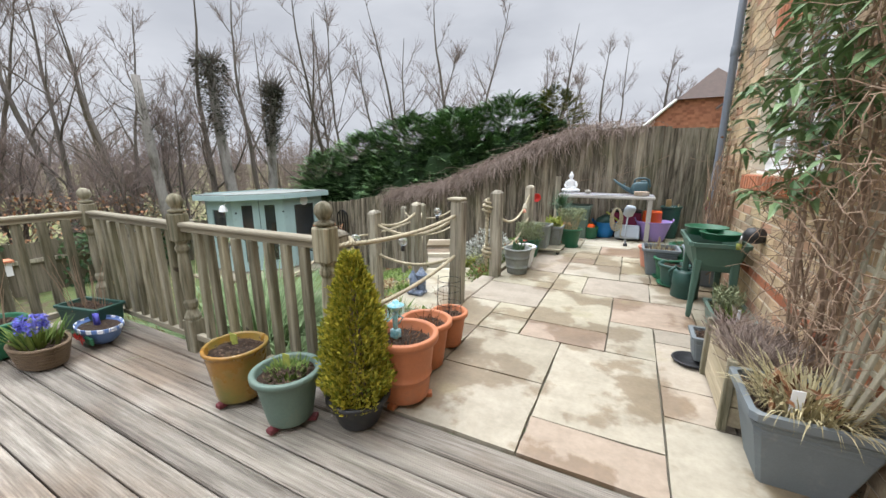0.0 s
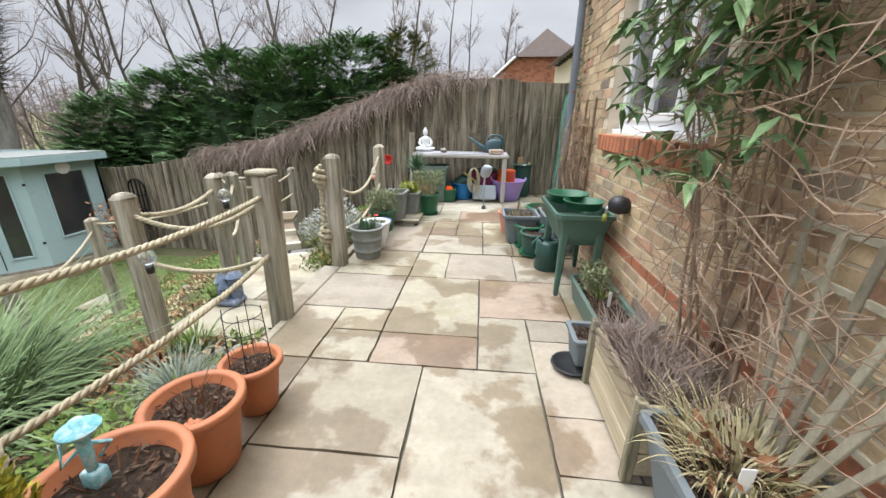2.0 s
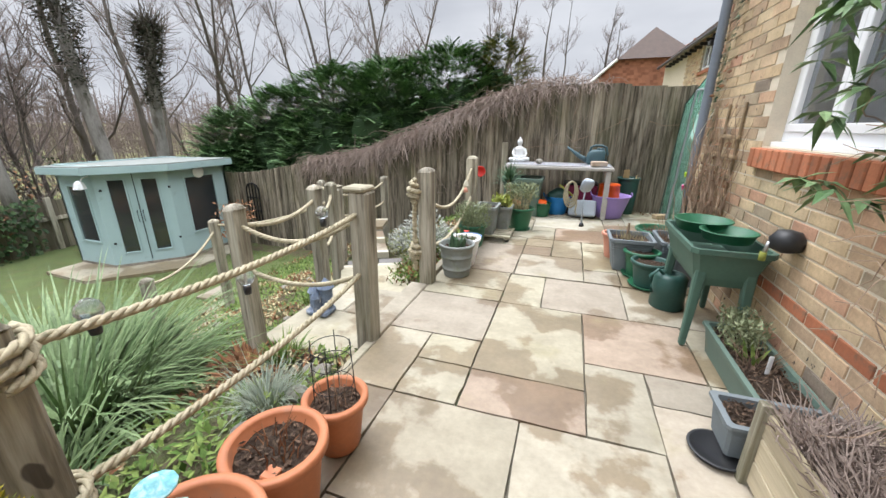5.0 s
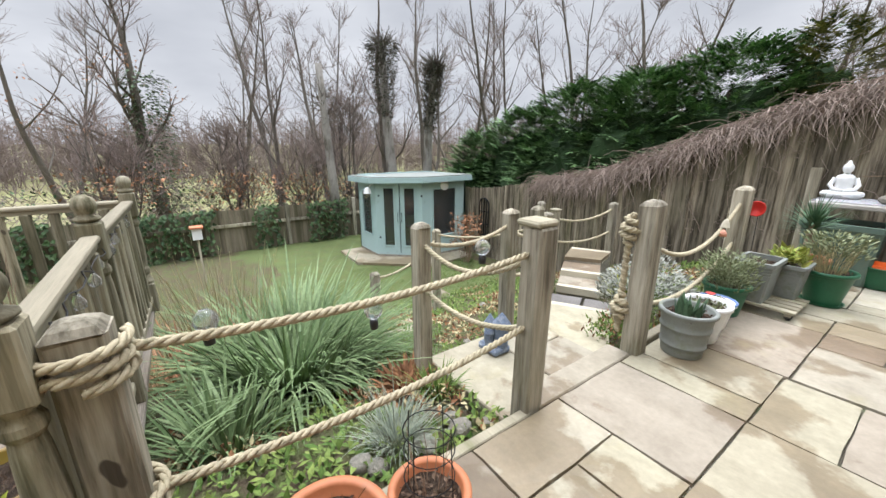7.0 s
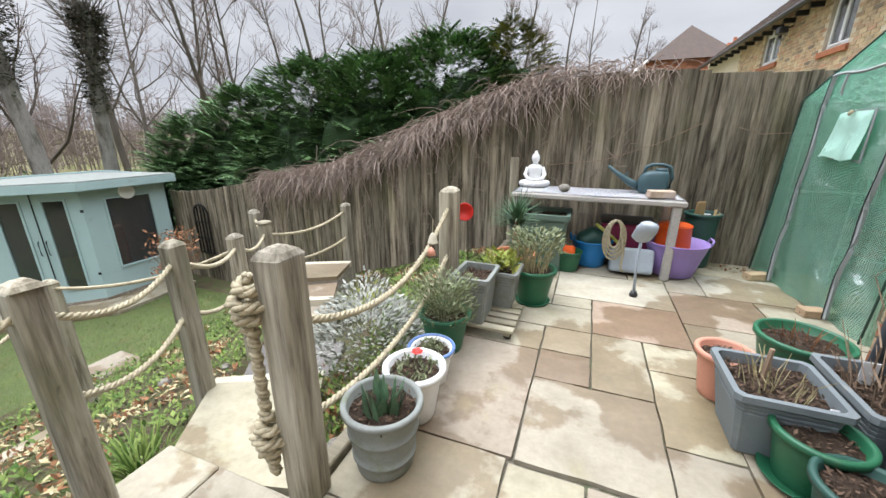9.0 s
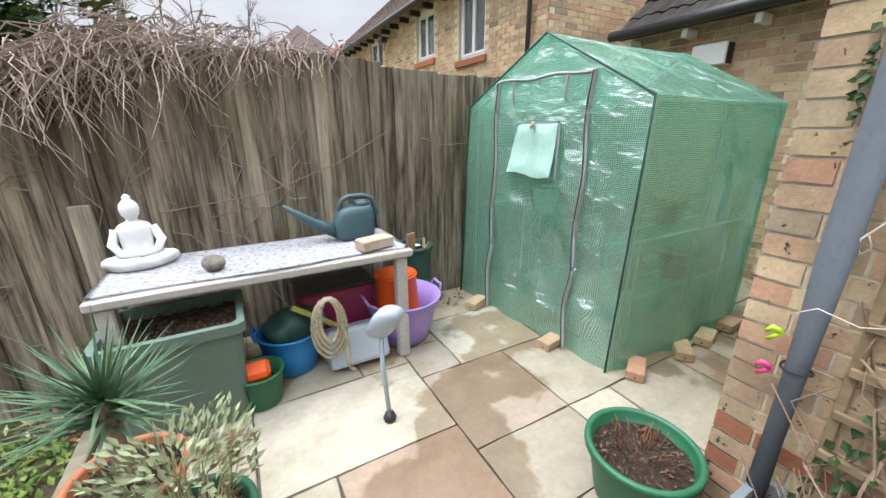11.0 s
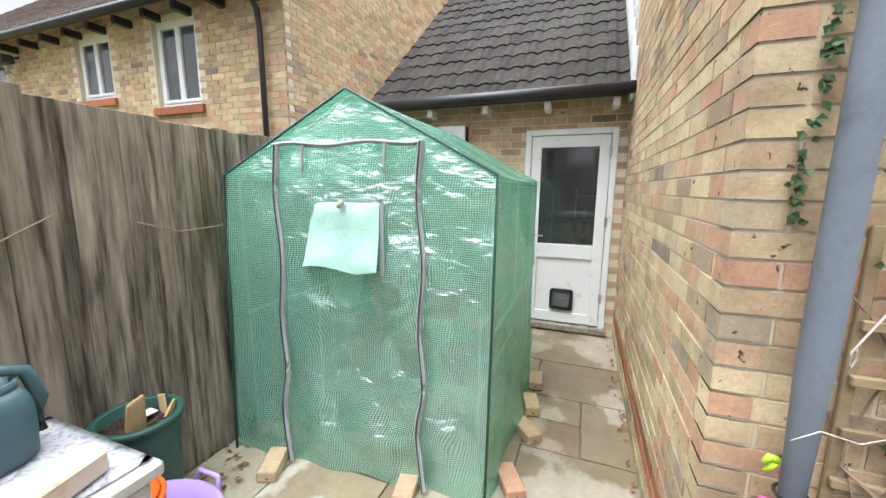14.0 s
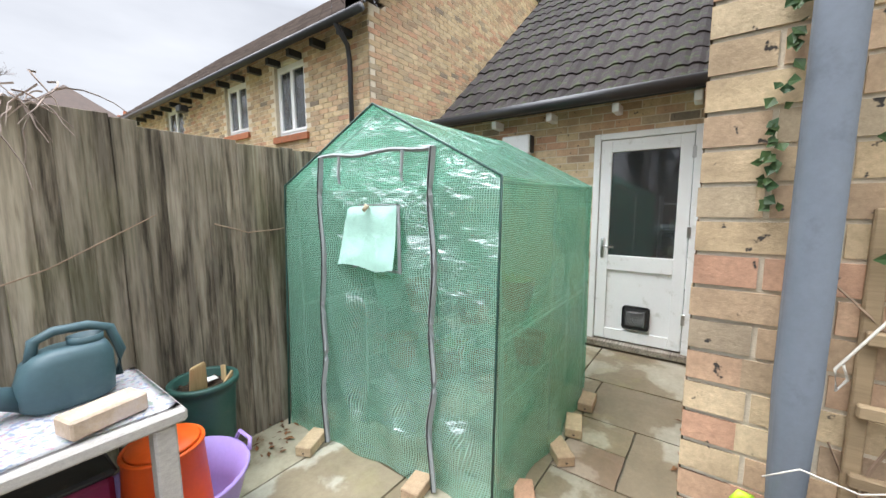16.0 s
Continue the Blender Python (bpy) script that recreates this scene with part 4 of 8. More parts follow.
def sheet_mat():
    m, nt, b = node_mat("green_mesh_sheet")
    geo = nt.nodes.new("ShaderNodeNewGeometry")
    wr = tex_noise(nt, 3.0, 6, (1, 1, 1), 0.55, geo.outputs["Position"])
    big = tex_noise(nt, 1.4, 3, (1, 1, 1), 0.5, geo.outputs["Position"])
    sep = nt.nodes.new("ShaderNodeSeparateXYZ")
    link(nt, geo.outputs["Position"], sep.inputs[0])
    # woven thread grid of about a centimetre
    lines = []
    for comp, extra in (("X", "Y"), ("Z", None)):
        s = nt.nodes.new("ShaderNodeMath")
        s.operation = "MULTIPLY"
        s.inputs[1].default_value = 95.0
        if extra:
            ad = nt.nodes.new("ShaderNodeMath")
            link(nt, sep.outputs["X"], ad.inputs[0])
            link(nt, sep.outputs["Y"], ad.inputs[1])
            link(nt, ad.outputs[0], s.inputs[0])
        else:
            link(nt, sep.outputs[comp], s.inputs[0])
        fr = nt.nodes.new("ShaderNodeMath")
        fr.operation = "FRACT"
        link(nt, s.outputs[0], fr.inputs[0])
        gt = nt.nodes.new("ShaderNodeMath")
        gt.operation = "GREATER_THAN"
        gt.inputs[1].default_value = 0.72
        link(nt, fr.outputs[0], gt.inputs[0])
        lines.append(gt.outputs[0])
    mx = nt.nodes.new("ShaderNodeMath")
    mx.operation = "MAXIMUM"
    link(nt, lines[0], mx.inputs[0])
    link(nt, lines[1], mx.inputs[1])
    col = ramp(nt, big, [(0.3, (0.13, 0.50, 0.35)), (0.7, (0.36, 0.72, 0.56))])
    col = mixc(nt, mx.outputs[0], col, (0.50, 0.80, 0.68))
    link(nt, col, b.inputs["Base Color"])
    b.inputs["Roughness"].default_value = 0.16
    b.inputs["Specular IOR Level"].default_value = 0.6
    bump(nt, b, mixc(nt, 0.12, wr, mx.outputs[0]), 0.8, 0.05)
    tr = nt.nodes.new("ShaderNodeBsdfTranslucent")
    link(nt, col, tr.inputs["Color"])
    tp = nt.nodes.new("ShaderNodeBsdfTransparent")
    link(nt, mixc(nt, 0.5, col, (0.5, 0.9, 0.75)), tp.inputs["Color"])
    m1 = nt.nodes.new("ShaderNodeMixShader")
    m1.inputs[0].default_value = 0.5
    link(nt, b.outputs[0], m1.inputs[1])
    link(nt, tr.outputs[0], m1.inputs[2])
    m2 = nt.nodes.new("ShaderNodeMixShader")
    k = ramp(nt, mx.outputs[0], [(0, (0.68, 0.68, 0.68)), (1, (0.16, 0.16, 0.16))])
    link(nt, k, m2.inputs[0])
    link(nt, m1.outputs[0], m2.inputs[1])
    link(nt, tp.outputs[0], m2.inputs[2])
    gl = nt.nodes.new("ShaderNodeBsdfGlossy")
    gl.inputs["Roughness"].default_value = 0.12
    crease = nt.nodes.new("ShaderNodeBump")
    crease.inputs["Strength"].default_value, crease.inputs["Distance"].default_value = 1.0, 0.12
    link(nt, tex_noise(nt, 2.4, 4, (1, 1, 2.2), 0.5, geo.outputs["Position"]), crease.inputs["Height"])
    link(nt, crease.outputs[0], gl.inputs["Normal"])
    m3 = nt.nodes.new("ShaderNodeMixShader")
    m3.inputs[0].default_value = 0.21
    link(nt, m2.outputs[0], m3.inputs[1])
    link(nt, gl.outputs[0], m3.inputs[2])
    link(nt, m3.outputs[0], nt.nodes["Material Output"].inputs["Surface"])
    return m


M["sheet"] = sheet_mat()


def drape(fn, nu, nv, wob, out):
    """A wrinkled sheet over the unit square."""
    bm = bmesh.new()
    vs = []
    for j in range(nv + 1):
        rowv = []
        for i in range(nu + 1):
            a, b = i / nu, j / nv
            p = Vector(fn(a, b))
            edge = min(a, 1 - a, b, 1 - b)
            k = min(1, edge * 8)
            w = noise.noise(p * 2.3 + Vector((5, 1, 2))) + 0.5 * noise.noise(p * 6.0) + 0.25 * abs(noise.noise(p * 13.0))
            rowv.append(bm.verts.new(p + Vector(out) * wob * k * w))
        vs.append(rowv)
    for j in range(nv):
        for i in range(nu):
            bm.faces.new((vs[j][i], vs[j][i + 1], vs[j + 1][i + 1], vs[j + 1][i]))
    return bm


gh = thing("plastic_greenhouse", (0, 0, 0), "walk-in greenhouse of translucent green mesh sheeting", "greenhouse")
GM = (GY0 + GY1) / 2


def front(x):
    def f(a, b):
        y = GY1 + (GY0 - GY1) * a
        top = GE + (GP - GE) * (1 - abs(y - GM) / (GY1 - GM))
        return (x + 0.015 * math.sin(6 * b), y, 0.0 + top * b)
    return f


def front_sheet(a, b):
    y = GY1 + (GY0 - GY1) * a
    top = GE + (GP - GE) * (1 - abs(y - GM) / (GY1 - GM))
    pull = 0.012 * math.sin(26 * a + 3 * math.sin(5 * b)) * (1 - b) ** 1.5
    return (front_x(y, top * b) + pull + 0.012 * math.sin(6 * b), y, top * b)


def side_of(y, wave):
    return lambda a, b: (front_x(y, GE * b) * (1 - a) + GX1 * a, y - wave * (math.sin(math.pi * a) * 0.05 + 0.02 * math.sin(17 * a)) * (1 - b), GE * b)


def slope_of(y):
    return lambda a, b: (front_x(y + (GM - y) * b, GE) * (1 - a) + GX1 * a, y + (GM - y) * b, GE + (GP - GE) * b - 0.012 * math.sin(math.pi * a))


part("front_sheet", drape(front_sheet, 90, 100, 0.034, (-1, 0, 0)), "sheet", gh, "", True)
part("back_sheet", drape(front(GX1), 20, 26, 0.02, (1, 0, 0)), "sheet", gh, "", True)
part("side_sheet", drape(side_of(GY0, 1), 60, 66, 0.034, (0, -1, 0)), "sheet", gh, "", True)
part("side_sheet", drape(side_of(GY1, 0), 20, 26, 0.012, (0, -1, 0)), "sheet", gh, "", True)
part("roof_sheet", drape(slope_of(GY0), 30, 20, 0.012, (0, -0.5, 0.8)), "sheet", gh, "", True)
part("roof_sheet", drape(slope_of(GY1), 20, 14, 0.012, (0, 0.5, 0.8)), "sheet", gh, "", True)
bm = bmesh.new()
for k in (0.02, 0.5, 0.98):
    P = lambda y, z: (front_x(y, GE) * (1 - k) + GX1 * k + 0.02, y, z)
    tube(bm, [P(GY0 + 0.03, 0), P(GY0 + 0.03, GE - 0.02), P(GM, GP - 0.03), P(GY1 - 0.03, GE - 0.02), P(GY1 - 0.03, 0)], 0.009, 0.009, 6)
for yy, z in ((GY0 + 0.03, GE - 0.02), (GY1 - 0.03, GE - 0.02), (GM, GP - 0.03), (GY0 + 0.03, 0.8), (GY1 - 0.03, 0.8)):
    tube(bm, [(front_x(yy, GE) + 0.04, yy, z), (GX1 - 0.03, yy, z)], 0.009, 0.009, 6)
part("pole_frame", bm, "white_paint", gh, "thin white steel pole frame", True)
for yy, zz in ((7.235, 1.735), (6.465, 1.735)):
    bm = bmesh.new()
    pts = [(front_x(yy, zz * k / 30) - 0.028, yy - 0.05 * (1 - k / 30) + 0.012 * math.sin(k * 0.55) + 0.03 * math.exp(-((k - 6) / 2.5) ** 2), 0.02 + (zz - 0.02) * k / 30) for k in range(31)]
    tube(bm, pts, 0.017, 0.017, 4)
    part("zip", bm, "gh_strip", gh, "grey zip tape")
    bm = bmesh.new()
    tube(bm, [(x - 0.016, y, z) for x, y, z in pts], 0.004, 0.004, 4)
    part("zip_teeth", bm, "dark_metal", gh)
bm = bmesh.new()
tube(bm, [(front_x(7.25 - 0.8 * k / 12, 1.73) - 0.026, 7.25 - 0.8 * k / 12, 1.735 + 0.008 * math.sin(k)) for k in range(13)], 0.011, 0.011, 4)
part("zip", bm, "gh_strip", gh)
for yy in (7.07, 6.63):
    bm = bmesh.new()
    fx = front_x(yy, 1.65)
    tube(bm, [(fx - 0.03, yy, 1.73), (fx - 0.04, yy + 0.005, 1.62), (fx - 0.035, yy, 1.58)], 0.010, 0.008, 5)
    part("toggle_strap", bm, "gh_strip", gh)
bm = drape(lambda a, b: (front_x(6.84, 1.3) - 0.035 - 0.035 * (1 - b) ** 2 - 0.012 * math.sin(9 * a) * (1 - b), 7.03 - 0.385 * a + 0.05 * (1 - a) * (1 - b), 1.125 + 0.33 * b + 0.012 * math.sin(7 * a) * (1 - b)), 20, 18, 0.022, (-1, 0, 0))
M["flap"] = surface("pale_flap", (0.42, 0.68, 0.58), 0.28, 60, 5, 0.12, 0.3, 0.01)
part("window_flap", bm, "flap", gh, "pale rolled-down vent flap", True)
bm = bmesh.new()
fx = front_x(6.84, 1.3)
for a, b in (((6.635, 1.11), (6.64, 1.465)), ((7.03, 1.2), (7.035, 1.465)), ((6.64, 1.458), (7.03, 1.465)), ((6.66, 1.112), (6.7, 1.125)), ((6.97, 1.112), (7.0, 1.125))):
    box(bm, (fx - 0.031, a[0] - 0.008, a[1]), (fx - 0.025, b[0] + 0.008, b[1]))
part("flap_binding", bm, "gh_strip", gh)
part("roll_toggle", tube(bmesh.new(), [(fx - 0.05, 6.84, 1.46), (fx - 0.07, 6.85, 1.43)], 0.014, 0.011, 8), "rope", gh, "", True)
bm = bmesh.new()
E = lambda y, z: (front_x(y, z) - 0.014, y, z)
tube(bm, [E(GY0, 0), E(GY0, GE * 0.5), E(GY0, GE), E(GM, GP), E(GY1, GE), E(GY1, GE * 0.5), E(GY1, 0)], 0.007, 0.007, 6)
part("edge_binding", bm, "dark_green", gh, "", True)
# shelves of pots inside, dim through the sheeting
rack = thing("greenhouse_shelf", (1.7, 6.6, 0), "white wire shelving with pots inside the greenhouse", "shelf")
bm = bmesh.new()
for z in (0.35, 0.75):
    for k in range(6):
        tube(bm, [(0.0, -0.35 + 0.22 * k, z), (1.1, -0.35 + 0.22 * k, z)], 0.006, 0.006, 4)
for x in (0.0, 1.1):
    for yy in (-0.35, 0.75):
        tube(bm, [(x, yy, 0), (x, yy, 0.8)], 0.008, 0.008, 5)
part("wire_shelf", bm, "white_paint", rack)
for k, (x, yy, z, mt) in enumerate(((0.1, -0.2, 0.36, "terracotta"), (0.1, 0.1, 0.36, "straw"), (0.05, 0.45, 0.36, "terracotta"), (0.1, -0.1, 0.76, "lime"), (0.1, 0.3, 0.76, "straw"), (0.5, -0.2, 0.76, "terracotta"), (0.6, -0.25, 0.36, "pink_terra"), (0.1, 0.6, 0.76, "white_paint"))):
    p = thing("plant_pot", (1.7 + x, 6.6 + yy, z), "small pot standing on the greenhouse shelf", "plant pot", "pots in the greenhouse")
    part("pot", lathe(bmesh.new(), [(0.08, 0), (0.12, 0.2), (0.125, 0.2), (0.1, 0.16)], 12), mt if mt in ("terracotta", "pink_terra", "white_paint") else "terracotta", p)
    if k % 2:
        s = Soup()
        for _ in range(40):
            a = u(0, 6.28)
            s.leaf((0.04 * math.cos(a), 0.04 * math.sin(a), 0.13), (math.cos(a), math.sin(a), u(0.6, 1.6)), u(0.12, 0.22), 0.04, (0, 0, 1), 0.3)
        s.make("foliage", "lime" if k % 4 == 1 else "herb", p)
for x, yy, rz in ((1.27, 6.5, 10), (1.15, 7.25, 25), (1.95, 6.0, 40), (2.25, 6.01, 15), (2.6, 6.02, 5), (1.5, 6.02, 30)):
    b = boxed((-0.1, -0.05, 0), (0.1, 0.05, 0.06), 0.005)
    o = tagged(ob_from("loose_brick", b, "brick"), "loose pale brick weighing down the greenhouse skirt", "brick", "bricks round the greenhouse")
    o.matrix_world = pose(x, yy, 0, 0, 0, rz)

# ---- corner summerhouse ----
SZ = -1.34
sh = thing("summerhouse", (0, 0, 0), "pale blue corner summerhouse with glazed double doors", "summerhouse")
A_, B_, C_, D_, E_ = (-7.45, 7.55), (-7.45, 6.29), (-8.2, 5.47), (-9.2, 5.47), (-9.2, 7.55)
part("floor", prism(bmesh.new(), [A_, B_, C_, D_, E_][::-1], SZ, SZ + 0.08), "deck", sh)
ROOFZ = 0.52
bm = prism(bmesh.new(), [(-7.28, 7.62), (-7.28, 6.21), (-8.12, 5.30), (-9.35, 5.30), (-9.35, 7.62)][::-1], ROOFZ, ROOFZ + 0.05)
for v in bm.verts:
    v.co.z += 0.045 * (v.co.x + 9.35) * 0.5
part("roof", bm, "grey_plastic", sh, "grey felted roof")
bm = prism(bmesh.new(), [(-7.26, 7.62), (-7.26, 6.20), (-8.11, 5.28), (-9.35, 5.28), (-9.35, 5.32), (-8.13, 5.32), (-7.30, 6.22), (-7.30, 7.62)], ROOFZ - 0.09, ROOFZ + 0.03)
for v in bm.verts:
    v.co.z += 0.045 * (v.co.x + 9.35) * 0.5
part("fascia", bm, "blue_paint", sh)


def shed_panel(p, q, holes, name):
    """A boarded wall from p to q with window holes given along it."""
    p, q = Vector((*p, 0)), Vector((*q, 0))
    length = (q - p).length
    w = new(name)
    w.parent = sh
    ax = (q - p).normalized()
    w.matrix_world = Matrix.Translation((p.x, p.y, SZ + 0.08)) @ Matrix((ax, Vector((-ax.y, ax.x, 0)), Vector((0, 0, 1)))).transposed().to_4x4()
    bm = bmesh.new()
    top = 1.86
    xs = 0.0
    for a, b, c, dd in holes:
        box(bm, (xs, 0, 0), (a, 0.04, top))
        box(bm, (a, 0, 0), (b, 0.04, c))
        box(bm, (a, 0, dd), (b, 0.04, top))
        xs = b
    box(bm, (xs, 0, 0), (length, 0.04, top))
    part("cladding", bm, "blue_paint", w)
    for a, b, c, dd in holes:
        bm = bmesh.new()
        for g, h in (((a, -0.02, c), (a + 0.03, 0.045, dd)), ((b - 0.03, -0.02, c), (b, 0.045, dd)), ((a + 0.03, -0.02, c), (b - 0.03, 0.045, c + 0.03)), ((a + 0.03, -0.02, dd - 0.03), (b - 0.03, 0.045, dd))):
            box(bm, g, h, 0.004)
        part("trim", bm, "blue_paint", w)
        part("pane", boxed((a + 0.03, 0.01, c + 0.03), (b - 0.03, 0.016, dd - 0.03)), "shade_tint_glass", w).visible_shadow = False
    return w


shed_panel(B_, A_, [(0.28, 0.98, 0.42, 1.58)], "side_wall")
doorw = shed_panel(C_, B_, [(0.17, 0.46, 0.2, 1.62), (0.66, 0.95, 0.2, 1.62)], "double_door")
shed_panel(D_, C_, [(0.25, 0.8, 0.42, 1.5)], "side_wall")
shed_panel(A_, E_, [], "back_wall")
shed_panel(E_, D_, [], "back_wall")
bm = bmesh.new()
for x in (0.53, 0.62):
    tube(bm, [(x, -0.02, 0.8), (x, -0.05, 0.82), (x, -0.05, 1.0), (x, -0.02, 1.02)], 0.008, 0.008, 6)
box(bm, (0.57, -0.015, 0.05), (0.58, 0.0, 1.7))
for x in (0.06, 1.08):
    for z in (0.4, 1.4):
        box(bm, (x, -0.012, z), (x + 0.04, 0.0, z + 0.04), 0.003)
part("handle", bm, "black_iron", doorw)
chair = thing("armchair", (-8.55, 6.7, SZ + 0.08), "red cushioned seat inside the summerhouse", "chair")
part("seat", boxed((-0.35, -0.3, 0.1), (0.35, 0.3, 0.45), 0.04), "red_brick", chair)
part("backrest", boxed((-0.35, 0.3, 0.1), (0.35, 0.45, 0.95), 0.04), "red_brick", chair)
bm = lathe(bmesh.new(), [(0.11, 0), (0.12, 0.01), (0.12, 0.025), (0.1, 0.03)], 24)
o = tagged(ob_from("wall_clock", bm, "white_paint", None, "", True), "round white clock hung on the summerhouse wall", "clock")
o.matrix_world = Matrix.Translation((-7.43, 6.9, 0.38)) @ pose(0, 0, 0, 0, 90, 0)
bm = bmesh.new()
lathe(bm, [(0.02, 0), (0.1, 0.02), (0.07, 0.12), (0.02, 0.16)], 8)
tube(bm, [(0, 0, 0.1), (0.02, 0.06, 0.2), (0, 0.16, 0.22)], 0.012, 0.012, 5)
o = tagged(ob_from("wall_lantern", bm, "white_paint"), "white wall lantern on the summerhouse corner", "lamp")
o.matrix_world = pose(-8.25, 5.3, 0.2)
prism_bm = prism(bmesh.new(), [(-6.95, 7.4), (-6.85, 6.1), (-8.0, 4.85), (-9.2, 4.9), (-9.2, 5.6), (-8.2, 5.6), (-7.45, 6.4), (-7.45, 7.4)], -1.42, -1.31)
structure("pavement_shed", prism_bm, "stone", "pale stone apron round the summerhouse")

# ---- balustrade of the deck ----
bal = new("railing")
tagged(bal, "grey-green weathered timber balustrade with turned newels", "railing")
NEWELS = [(-1.28, 1.40), (-2.53, 1.385), (-3.88, 1.42), (-3.9, 0.1), (-3.95, -1.2)]
newel_prof = [(0.05, 0.0), (0.052, 0.02), (0.038, 0.05), (0.03, 0.07), (0.04, 0.09), (0.042, 0.12), (0.032, 0.14), (0.036, 0.2), (0.04, 0.28), (0.034, 0.42), (0.03, 0.46), (0.041, 0.48), (0.041, 0.5), (0.03, 0.52), (0.042, 0.55)]


def newel(at):
    n_ = new("newel_post")
    n_.parent = bal
    n_.matrix_world = pose(at[0], at[1], -0.02)
    bm = bmesh.new()
    box(bm, (-0.048, -0.048, 0), (0.048, 0.048, 0.24), 0.008)
    lathe(bm, newel_prof, 16, (0, 0, 0.24))
    box(bm, (-0.048, -0.048, 0.78), (0.048, 0.048, 0.96), 0.008)
    part("shaft", bm, "oldwood", n_)
    bm = bmesh.new()
    lathe(bm, [(0.03, 0), (0.05, 0.012), (0.05, 0.02), (0.024, 0.032), (0.034, 0.045), (0.046, 0.07), (0.046, 0.085), (0.036, 0.11), (0.012, 0.125)], 18, (0, 0, 0.96))
    part("finial", bm, "oldwood", n_, "", True)
    return n_


for p in NEWELS:
    newel(p)
for p, q in zip(NEWELS, NEWELS[1:]):
    p, q = Vector((*p, 0)), Vector((*q, 0))
    ax = (q - p).normalized()
    L = (q - p).length
    rotm = Matrix.Rotation(math.atan2(ax.y, ax.x), 4, "Z")
    sag = u(-0.015, 0.015)
    bm = boxed((0.04, -0.035, 0.855), (L - 0.04, 0.035, 0.885), 0.012, segs=2)
    box(bm, (0.04, -0.02, 0.825), (L - 0.04, 0.02, 0.856), 0.004)
    o = part("handrail", bm, "oldwood_x", bal)
    o.matrix_world = Matrix.Translation(p) @ rotm
    o = part("bottom_rail", boxed((0.04, -0.022, 0.07), (L - 0.04, 0.022, 0.115), 0.005), "oldwood_x", bal)
    o.matrix_world = Matrix.Translation(p) @ rotm
    k = 0.15
    while k < L - 0.1:
        o = part("baluster", boxed((-0.027, -0.02, 0.11), (0.027, 0.02, 0.83), 0.006), "oldwood", bal)
        o.matrix_world = Matrix.Translation(p + ax * k) @ rotm @ Matrix.Rotation(u(-0.015, 0.015), 4, "X")
        k += 0.132
# string of bulb lights along the rail
fl = thing("string_lights", (0, 0, 0), "string of small clear bulbs along the handrail", "lights")
bm = bmesh.new()
pts = []
for k in range(60):
    x = -1.3 - 2.5 * k / 59
    pts.append((x, 1.42 + 0.01 * math.sin(k * 1.7), 0.83 - 0.02 * abs(math.sin(k * 0.55)) - 0.01 * math.sin(k)))
tube(bm, pts, 0.003, 0.003, 4)
part("cable", bm, "black_plastic", fl)
for k in range(1, 60, 6):
    p = pts[k]
    part("bulb", lathe(bmesh.new(), [(0.008, 0.03), (0.012, 0.02), (0.022, 0.0), (0.018, -0.018), (0.006, -0.026)][::-1], 10, p[:2] + (p[2] - 0.035,)), "clear", fl, "", True)

# ---- rope fence on the edge of the patio and down the steps ----


def rope_post(at, top, w=0.11, h_below=0.5, lean=0.0, cap=False):
    p = thing("rope_post", (at[0], at[1], 0), "weathered square timber post holding the rope fence", "post", "rope fence posts")
    base = min(-0.05, ground_z(*at)) - 0.05
    bm = bmesh.new()
    box(bm, (-w / 2, -w / 2, base), (w / 2, w / 2, top), 0.01)
    for v in bm.verts:
        v.co.x += 0.004 * noise.noise(v.co * 3) + lean * (v.co.z - base) * 0.03
        if v.co.z > top - 0.02 and not cap:
            v.co.z += u(-0.006, 0.006)
    o = part("shaft", bm, "post", p)
    if cap:
        bm = boxed((-w * 0.6, -w * 0.6, top), (w * 0.6, w * 0.6, top + 0.03), 0.01)
        part("cap", bm, "oldwood_x", p)
    else:
        bm = bmesh.new()
        lathe(bm, [(w * 0.66, 0), (w * 0.5, 0.018), (w * 0.25, 0.03)], 4, (0, 0, top - 0.004))
        bmesh.ops.rotate(bm, verts=bm.verts, cent=(0, 0, 0), matrix=Matrix.Rotation(radians(45), 3, "Z"))
        part("cap", bm, "post", p)
    return p


def rope_pts(a, b, sag, n=22):
    a, b = Vector(a), Vector(b)
    return [a.lerp(b, k / n) - Vector((0, 0, 4 * sag * (k / n) * (1 - k / n))) for k in range(n + 1)]


def rope(bm, pts, r=0.0155):
    """Three strands laid round one another."""
    fine = []
    for p, q in zip(pts, pts[1:]):
        m = max(2, int((q - p).length / 0.013))
        for k in range(m):
            fine.append(p.lerp(q, k / m))
    fine.append(pts[-1])
    for s in range(3):
        out = []
        dist = 0.0
        for i, p in enumerate(fine):
            d = (fine[min(i + 1, len(fine) - 1)] - fine[max(i - 1, 0)]).normalized()
            side = d.cross(Vector((0.05, 0.03, 1)))
            if side.length < 0.05:
                side = d.cross(Vector((1, 0, 0)))
            side.normalize()
            up = side.cross(d)
            if i:
                dist += (p - fine[i - 1]).length
            a = dist / 0.095 * 2 * math.pi + s * 2 * math.pi / 3
            out.append(p + r * 0.52 * (math.cos(a) * side + math.sin(a) * up))
        tube(bm, out, r * 0.56, r * 0.56, 5)


